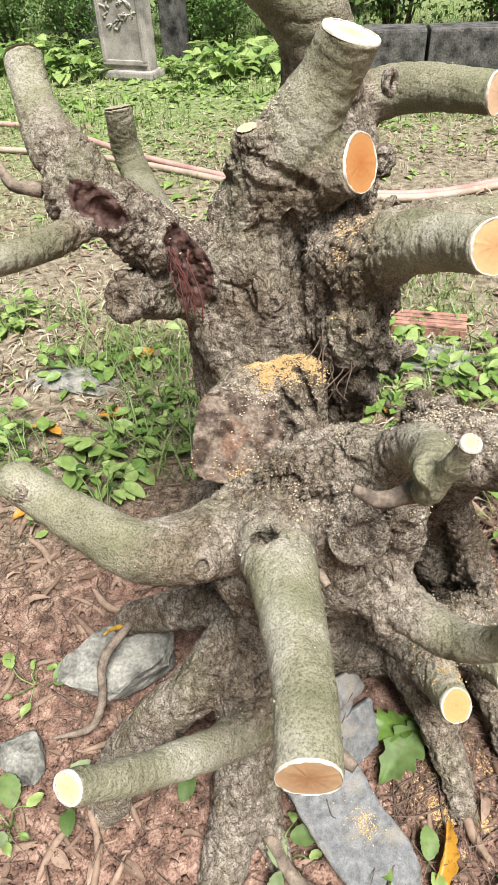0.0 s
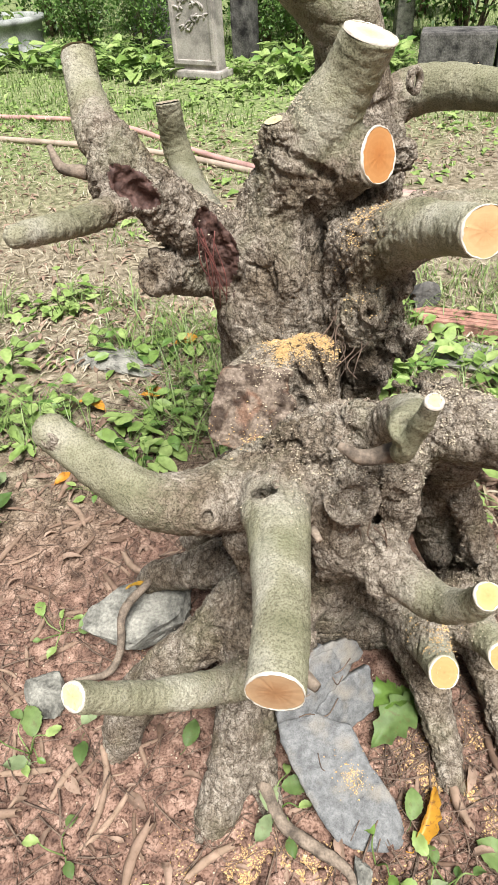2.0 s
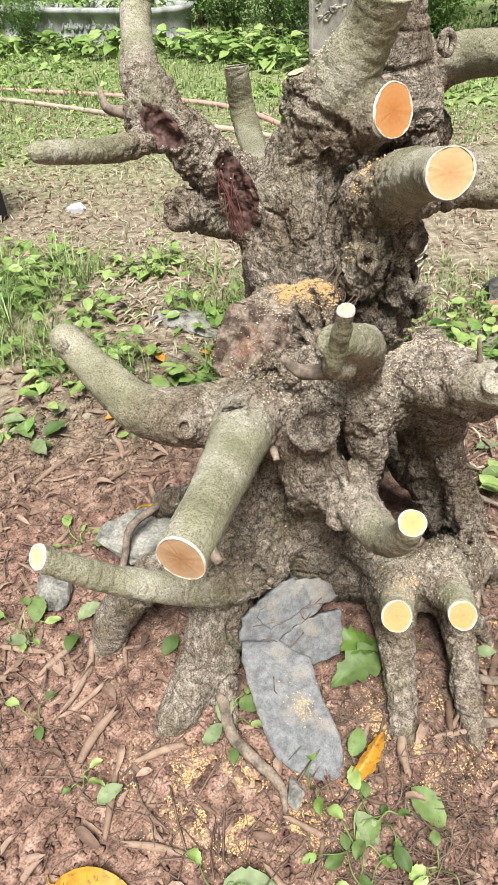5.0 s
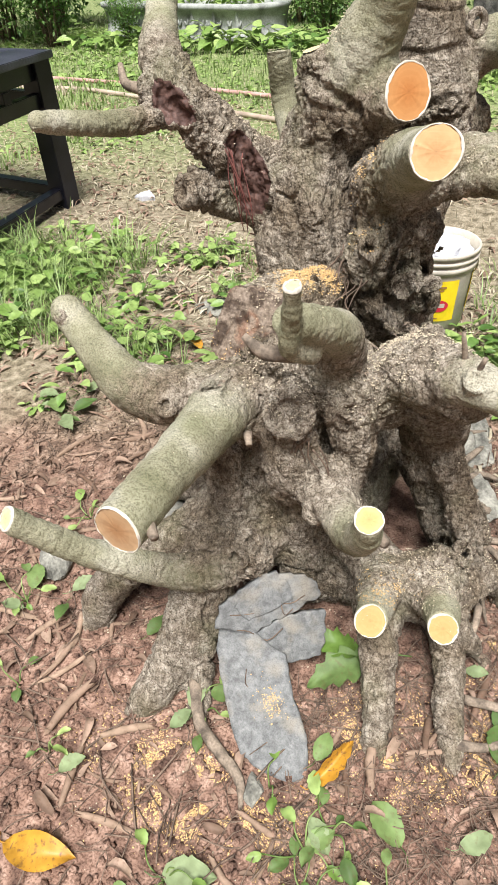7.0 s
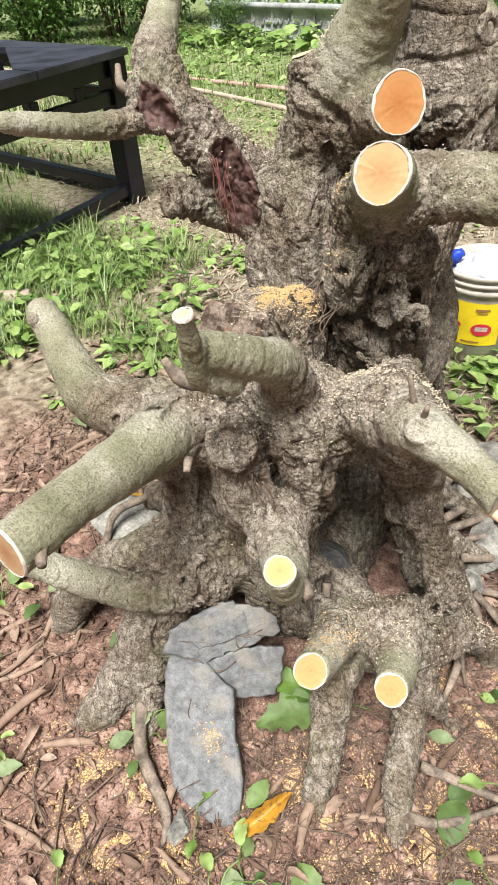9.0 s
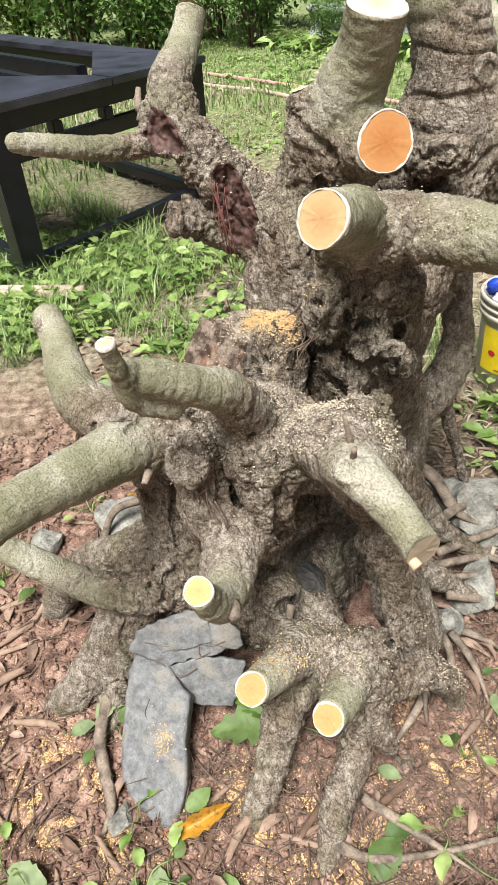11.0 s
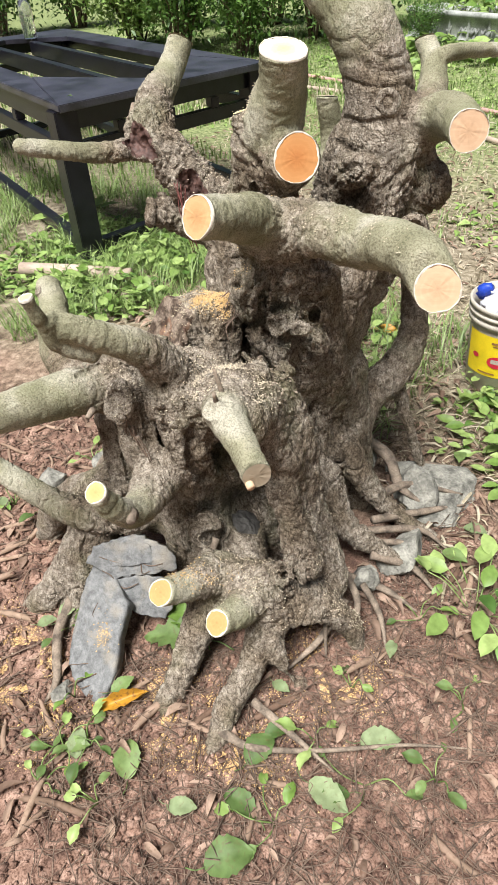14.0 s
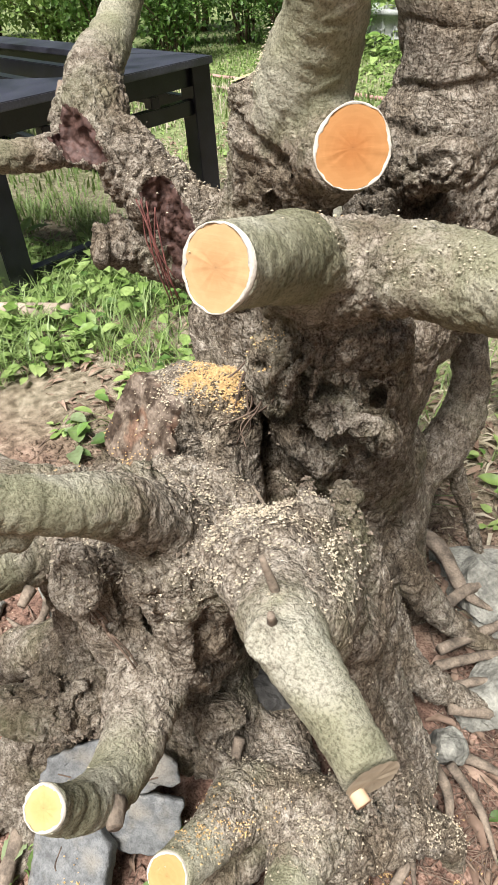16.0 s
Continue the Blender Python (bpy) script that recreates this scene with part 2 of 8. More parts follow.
def old_cut_material():
    """Weathered saw cut: grey-brown wood with near-black stains and reddish rot."""
    m = bpy.data.materials.new("stained_old_wood")
    m.use_nodes = True
    nt = m.node_tree
    b = nt.nodes["Principled BSDF"]
    b.inputs["Roughness"].default_value, b.inputs["Specular IOR Level"].default_value = 0.7, 0.25
    pos = nt.nodes.new("ShaderNodeNewGeometry").outputs["Position"]
    broad = tex(nt, "ShaderNodeTexNoise", 22, pos, 4)
    stain = tex(nt, "ShaderNodeTexNoise", 34, pos, 5, Roughness=0.6)
    fine = tex(nt, "ShaderNodeTexNoise", 260, pos, 4)
    col = ramp(nt, broad.outputs["Fac"], [(0.4, (0.25, 0.2, 0.15)), (0.5, (0.18, 0.14, 0.1)), (0.58, (0.21, 0.125, 0.08)), (0.66, (0.24, 0.19, 0.14))])
    col = mix(nt, col, ramp(nt, stain.outputs["Fac"], [(0.44, (0.16, 0.12, 0.09)), (0.55, (1, 1, 1))]), 0.85, "MULTIPLY")
    col = mix(nt, col, ramp(nt, fine.outputs["Fac"], [(0.35, (0.5, 0.47, 0.45)), (0.6, (1, 1, 1))]), 0.8, "MULTIPLY")
    nt.links.new(col, b.inputs["Base Color"])
    bp = nt.nodes.new("ShaderNodeBump")
    bp.inputs["Strength"].default_value, bp.inputs["Distance"].default_value = 0.9, 0.003
    nt.links.new(calc(nt, "MULTIPLY_ADD", fine.outputs["Fac"], 0.4, stain.outputs["Fac"]), bp.inputs["Height"])
    nt.links.new(bp.outputs[0], b.inputs["Normal"])
    return m


def slate_material():
    """Blue-grey cleaved stone with tan dirt, pale lichen specks and fine layers."""
    m = bpy.data.materials.new("blue_grey_slate")
    m.use_nodes = True
    nt = m.node_tree
    b = nt.nodes["Principled BSDF"]
    b.inputs["Roughness"].default_value, b.inputs["Specular IOR Level"].default_value = 0.7, 0.3
    pos = nt.nodes.new("ShaderNodeNewGeometry").outputs["Position"]
    broad, med, fine = tex(nt, "ShaderNodeTexNoise", 20, pos, 5), tex(nt, "ShaderNodeTexNoise", 75, pos, 8, Roughness=0.65), tex(nt, "ShaderNodeTexNoise", 500, pos, 4)
    col = ramp(nt, med.outputs["Fac"], [(0.3, (0.085, 0.087, 0.083)), (0.48, (0.15, 0.155, 0.147)), (0.7, (0.235, 0.242, 0.228))])
    col = mix(nt, col, (0.27, 0.245, 0.19), ramp(nt, broad.outputs["Fac"], [(0.5, (0, 0, 0)), (0.68, (0.75, 0.75, 0.75))]))
    col = mix(nt, col, ramp(nt, fine.outputs["Fac"], [(0.35, (0.5, 0.5, 0.5)), (0.55, (1, 1, 1))]), 0.5, "MULTIPLY")
    spot = tex(nt, "ShaderNodeTexVoronoi", 130, pos, Randomness=1.0)
    gate = tex(nt, "ShaderNodeTexNoise", 45, pos, 2)
    col = mix(nt, col, (0.5, 0.49, 0.42), calc(nt, "MULTIPLY", calc(nt, "MULTIPLY", calc(nt, "LESS_THAN", spot.outputs["Distance"], 0.2), calc(nt, "GREATER_THAN", gate.outputs["Fac"], 0.56)), 0.7))
    nt.links.new(col, b.inputs["Base Color"])
    bp = nt.nodes.new("ShaderNodeBump")
    bp.inputs["Strength"].default_value, bp.inputs["Distance"].default_value = 1.0, 0.0032
    layer = calc(nt, "MULTIPLY", calc(nt, "FLOOR", calc(nt, "MULTIPLY", broad.outputs["Fac"], 14.0)), 0.09)
    nt.links.new(calc(nt, "MULTIPLY_ADD", fine.outputs["Fac"], 0.25, calc(nt, "ADD", layer, med.outputs["Fac"])), bp.inputs["Height"])
    nt.links.new(bp.outputs[0], b.inputs["Normal"])
    return m


BARK = bark_material()
GROUND = ground_material()
SAP = mat("white_sap", (0.62, 0.57, 0.46), 0.5, vary=0.2, scale=120, fine=600)
CUT_ORANGE = wood_cut("orange_cut_wood", (0.36, 0.145, 0.04), (0.41, 0.2, 0.068))
CUT_PEACH = wood_cut("peach_cut_wood", (0.42, 0.245, 0.108), (0.5, 0.345, 0.17))
CUT_SMALL = wood_cut("orange_tan_cut_wood", (0.46, 0.24, 0.09), (0.47, 0.265, 0.105))
CUT_TAN = wood_cut("tan_cut_wood", (0.48, 0.32, 0.19), (0.54, 0.38, 0.24))
CUT_PALE = wood_cut("pale_yellow_cut_wood", (0.54, 0.43, 0.23), (0.62, 0.55, 0.38))
CUT_YELLOW = wood_cut("yellow_cut_wood", (0.38, 0.29, 0.11), (0.45, 0.4, 0.2))
CUT_WET = wood_cut("damp_brown_cut_wood", (0.3, 0.165, 0.075), (0.42, 0.29, 0.16))
CUT_GREY = wood_cut("weathered_cut_wood", (0.3, 0.25, 0.17), (0.36, 0.31, 0.22))
OLD_CUT = old_cut_material()
WOUND = mat("dark_red_wound", (0.115, 0.064, 0.049), 0.65, vary=0.5, scale=70, fine=250, bump=0.7, dark=(0.04, 0.02, 0.014))
RED_FIBRE = mat("red_fibre", (0.2, 0.075, 0.06), 0.7, vary=0.4)
SLATE = slate_material()
LIMESTONE = mat("pale_grey_stone", (0.285, 0.28, 0.23), 0.9, vary=0.45, scale=30, fine=200, bump=0.7, depth=0.004)
ROOT = mat("brown_root", (0.19, 0.135, 0.095), 0.85, vary=0.4, scale=60, fine=400, bump=0.6)
GREY_ROOT = mat("grey_root_bark", (0.25, 0.2, 0.145), 0.85, vary=0.4, scale=50, fine=300, bump=0.7)
SAWDUST = mat("orange_sawdust", (0.66, 0.45, 0.2), 0.95, vary=0.3, scale=300, fine=900, bump=0)
SAWDUST_PALE = mat("cream_sawdust", (0.55, 0.48, 0.34), 0.95, vary=0.3, scale=300, fine=900, bump=0)
DRY = leaf_material("dry_leaf_tissue", (0.17, 0.11, 0.075), (0.46, 0.33, 0.24), 0.5, 0.8)
DRY_BARK = leaf_material("dry_husk", (0.17, 0.105, 0.07), (0.42, 0.3, 0.21), 0.4, 0.85)
GREEN = leaf_material("fresh_leaf", (0.15, 0.26, 0.05), (0.38, 0.5, 0.17))
DULL_GREEN = leaf_material("limp_leaf", (0.07, 0.13, 0.03), (0.19, 0.28, 0.09), 0.35, 0.6)
PALE_GREEN = leaf_material("leaf_underside", (0.13, 0.19, 0.075), (0.27, 0.34, 0.17), 0.3, 0.7)
DARK_GREEN = leaf_material("deep_green_leaf", (0.06, 0.13, 0.025), (0.17, 0.3, 0.07))
YELLOW = leaf_material("yellow_leaf", (0.55, 0.33, 0.04), (0.6, 0.24, 0.03), 0.75)
GRASS = leaf_material("grass_blade", (0.12, 0.2, 0.045), (0.3, 0.4, 0.14))
STRAW = leaf_material("straw_blade", (0.36, 0.31, 0.2), (0.62, 0.56, 0.42), 0.2, 0.8)
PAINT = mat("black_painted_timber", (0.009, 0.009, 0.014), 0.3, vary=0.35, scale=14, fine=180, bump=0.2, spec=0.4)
# table top: the same black paint, its colour lightened to stand in for sky sheen
SHEEN_PAINT = mat("black_paint_sky_sheen", (0.042, 0.042, 0.058), 0.34, vary=0.5, scale=9, fine=160, bump=0.25, spec=0.7)
PAIL = mat("grey_white_plastic", (0.5, 0.46, 0.37), 0.45, vary=0.15, scale=20, fine=200, bump=0.05, spec=0.5)
LABEL = mat("yellow_label", (0.82, 0.62, 0.02), 0.5, vary=0.1, scale=20, bump=0)
RED_INK = mat("red_ink", (0.55, 0.03, 0.05), 0.5, vary=0.1, bump=0)
GREY_INK = mat("brown_ink", (0.3, 0.16, 0.05), 0.6, vary=0.1, bump=0)
BLUE = mat("blue_plastic", (0.02, 0.06, 0.4), 0.4, vary=0.1, bump=0)
BRICK = mat("red_brick", (0.4, 0.215, 0.155), 0.9, vary=0.3, scale=40, fine=300, bump=0.6)
HOSE = mat("faded_pink_hose", (0.5, 0.3, 0.25), 0.6, vary=0.2, scale=8, fine=100, bump=0.1)
HOSE_TAN = mat("faded_tan_hose", (0.45, 0.36, 0.27), 0.6, vary=0.2, scale=8, fine=100, bump=0.1)
STELE = mat("beige_carved_stone", (0.39, 0.36, 0.31), 0.9, vary=0.3, scale=9, fine=90, bump=0.5)
CONCRETE = mat("weathered_grey_concrete", (0.36, 0.38, 0.34), 0.9, vary=0.35, scale=6, fine=80, bump=0.5)
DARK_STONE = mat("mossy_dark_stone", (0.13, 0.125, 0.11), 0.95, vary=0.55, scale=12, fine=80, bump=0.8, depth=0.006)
PLASTIC_FILM = mat("white_litter", (0.55, 0.56, 0.58), 0.5, vary=0.15)


# ---- mesh helpers ----
def smooth(me, on=True):
    me.polygons.foreach_set("use_smooth", [on] * len(me.polygons))


def mesh_object(name, verts, faces, material, parent=None, label="", flat=False):
    me = bpy.data.meshes.new(name)
    me.from_pydata([tuple(v) for v in verts], [], [tuple(f) for f in faces])
    me.materials.append(material)
    smooth(me, not flat)
    ob = new(name, me)
    if parent:
        ob.parent = parent
    if label:
        ob["label"] = label
    return ob


def part(name, bm, material, parent=None, label="", flat=True):
    """Links a bmesh as one mesh object under a thing or a part."""
    me = bpy.data.meshes.new(name)
    bm.to_mesh(me)
    bm.free()
    me.materials.append(material)
    smooth(me, not flat)
    ob = new(name, me)
    if parent:
        ob.parent = parent
    if label:
        ob["label"] = label
    return ob


def empty(name, m, label, category, group="", kind=""):
    ob = new(name)
    ob.matrix_world = m
    ob.empty_display_size = 0.05
    return tagged(ob, label, category, group, kind)


def box(size, at=(0, 0, 0), bevel=0.004, bm=None, turn=0.0):
    bm = bm or bmesh.new()
    g = bmesh.ops.create_cube(bm, size=1, matrix=Matrix.Translation(at) @ Matrix.Rotation(turn, 4, "Z") @ Matrix.Diagonal((*size, 1)))
    if bevel:
        es = list({e for v in g["verts"] for e in v.link_edges})
        bmesh.ops.bevel(bm, geom=es, offset=bevel, segments=2, affect="EDGES", profile=0.6)
    return bm


def spline(points, per=6):
    """Catmull-Rom through rows of numbers."""
    p = np.array(points, float)
    p = np.vstack([2 * p[0] - p[1], p, 2 * p[-1] - p[-2]])
    out = []
    for i in range(1, len(p) - 2):
        for s in np.linspace(0, 1, per, endpoint=False):
            a, b, c, d = p[i - 1:i + 3]
            out.append(0.5 * (2 * b + (c - a) * s + (2 * a - 5 * b + 4 * c - d) * s * s + (3 * b - a - 3 * c + d) * s ** 3))
    out.append(p[-2])
    return np.array(out)


def tube(points, sides=8, per=5, wobble=0.0, seed=0):
    """Vertices and faces of a closed tapered tube; points are rows of x, y, z, radius."""
    q = spline(points, per) if per > 1 else np.array(points, float)
    rng = np.random.default_rng(seed)
    c, r = q[:, :3], np.abs(q[:, 3])
    tan = np.gradient(c, axis=0)
    tan /= np.linalg.norm(tan, axis=1)[:, None] + 1e-9
    up = np.array([0.0, 0, 1]) if abs(tan[0][2]) < 0.9 else np.array([1.0, 0, 0])
    verts, faces = [], []
    for k in range(len(c)):
        side = np.cross(tan[k], up)
        side /= np.linalg.norm(side) + 1e-9
        up = np.cross(side, tan[k])
        for a in range(sides):
            w = 2 * math.pi * a / sides
            rr = r[k] * (1 + wobble * rng.normal())
            verts.append(c[k] + rr * (math.cos(w) * side + math.sin(w) * up))
    for k in range(len(c) - 1):
        for a in range(sides):
            b = (a + 1) % sides
            faces.append((k * sides + a, k * sides + b, (k + 1) * sides + b, (k + 1) * sides + a))
    faces.append(tuple(range(sides))[::-1])
    faces.append(tuple((len(c) - 1) * sides + a for a in range(sides)))
    return verts, faces


def lathe(profile, sides=40):
    """Surface of revolution from (radius, z) rows."""
    verts, faces = [], []
    for r, z in profile:
        verts += [(r * math.cos(2 * math.pi * a / sides), r * math.sin(2 * math.pi * a / sides), z) for a in range(sides)]
    for k in range(len(profile) - 1):
        for a in range(sides):
            b = (a + 1) % sides
            faces.append((k * sides + a, k * sides + b, (k + 1) * sides + b, (k + 1) * sides + a))
    return verts, faces


def hash3(ix, iy, iz, seed):
    h = (ix.astype(np.uint32) * np.uint32(374761393) + iy.astype(np.uint32) * np.uint32(668265263) + iz.astype(np.uint32) * np.uint32(2246822519) + np.uint32(seed * 97531 + 7))
    h = (h ^ (h >> np.uint32(13))) * np.uint32(1274126177)
    h = (h ^ (h >> np.uint32(16))) * np.uint32(2654435761)
    return (h >> np.uint32(8)).astype(np.float32) / np.float32(8388608.0) - 1


def vnoise(p, seed=0):
    """Smooth value noise in -1..1 at the rows of p."""
    i = np.floor(p).astype(np.int64)
    f = (p - i).astype(np.float32)
    u = f * f * f * (f * (f * 6 - 15) + 10)
    out = 0
    for dx in (0, 1):
        for dy in (0, 1):
            for dz in (0, 1):
                w = (u[:, 0] if dx else 1 - u[:, 0]) * (u[:, 1] if dy else 1 - u[:, 1]) * (u[:, 2] if dz else 1 - u[:, 2])
                out = out + w * hash3(i[:, 0] + dx, i[:, 1] + dy, i[:, 2] + dz, seed)
    return out


def cells_of(p, seed=0):
    """Gap between the two nearest of scattered centres: 0 on the seams between cells."""
    i = np.floor(p).astype(np.int64)
    f1, f2 = np.full(len(p), 9.0, np.float32), np.full(len(p), 9.0, np.float32)
    for dx in (-1, 0, 1):
        for dy in (-1, 0, 1):
            for dz in (-1, 0, 1):
                c = i + (dx, dy, dz)
                q = [c[:, k] + 0.5 + 0.45 * hash3(c[:, 0], c[:, 1], c[:, 2], seed + 11 * k) for k in range(3)]
                d = np.sqrt((p[:, 0] - q[0]) ** 2 + (p[:, 1] - q[1]) ** 2 + (p[:, 2] - q[2]) ** 2).astype(np.float32)
                f2 = np.minimum(f2, np.maximum(f1, d))
                f1 = np.minimum(f1, d)
    return f2 - f1


def fbm(p, octaves=4, seed=0):
    total, amp = 0, 1.0
    for k in range(octaves):
        total = total + amp * vnoise(p * 2.03 ** k + 17.1 * k, seed + k)
        amp *= 0.5
    return total / 1.9


# ---- ground ----
def ground_height(x, y):
    """Height of the soil at arrays x, y: gentle swells and small clods, higher under the roots."""
    p = np.stack([x, y, np.zeros_like(x)], 1)
    d2 = (x - 0.1) ** 2 + (y - 0.85) ** 2
    near = np.exp(-d2 / 2.5)
    return 0.012 * fbm(p * 3.1, 3, 5) + near * (0.006 * fbm(p * 22, 3, 9) + 0.003 * np.abs(fbm(p * 75, 2, 11))) + 0.035 * np.exp(-d2 / 0.05) - 0.012


def ground_at(x, y):
    return float(ground_height(np.array([float(x)]), np.array([float(y)]))[0])


def growing(lo, hi, a, b, step, factor=1.12):
    """Coordinates from a to b, evenly spaced between lo and hi and ever wider outside."""
    mid = list(np.arange(lo, hi, step))
    s, x, left = step, lo, []
    while x > a:
        s *= factor
        x -= s
        left.append(x)
    s, x, right = step, mid[-1], []
    while x < b:
        s *= factor
        x += s
        right.append(x)
    return np.array(left[::-1] + mid + right)


gx, gy = growing(-0.75, 1.0, -400, 400, 0.009), growing(0.1, 1.75, -400, 800, 0.009)
X, Y = np.meshgrid(gx, gy)
Z = ground_height(X.ravel(), Y.ravel())
nx = len(gx)
idx = np.arange(len(gx) * len(gy)).reshape(len(gy), nx)
quads = np.stack([idx[:-1, :-1], idx[:-1, 1:], idx[1:, 1:], idx[1:, :-1]], -1).reshape(-1, 4)
ground = mesh_object("ground", np.stack([X.ravel(), Y.ravel(), Z], 1), quads, GROUND)
tagged(ground, "reddish bare soil that turns to straw litter and rough grass", "ground", kind="structure")

# ---- the tree: a blended solid of tapered limbs, cut into its parts ----
# every chain: rows of x, y, z, radius from the sawn end (or foot) inwards; rugged: bark at the outer and inner end
TRUNK = [
    [(0.06, 0.90, -0.03, 0.12), (0.06, 0.90, 0.12, 0.10), (0.065, 0.92, 0.24, 0.08), (0.065, 0.945, 0.34, 0.07), (0.055, 0.965, 0.44, 0.07)],
    [(0.0, 0.955, 0.45, 0.08), (-0.005, 0.965, 0.56, 0.075), (-0.01, 0.975, 0.64, 0.07)],
    [(0.10, 0.965, 0.40, 0.05), (0.11, 0.955, 0.50, 0.056), (0.12, 0.945, 0.60, 0.056), (0.13, 0.93, 0.66, 0.053)],
    [(0.09, 1.0, 0.10, 0.075), (0.08, 1.03, 0.32, 0.06), (0.08, 1.07, 0.48, 0.07), (0.075, 1.14, 0.63, 0.082), (0.085, 1.165, 0.74, 0.078)],
    [(0.02, 0.70, 0.43, 0.065), (0.09, 0.70, 0.44, 0.062), (0.16, 0.73, 0.45, 0.05), (0.21, 0.77, 0.46, 0.042)],
]
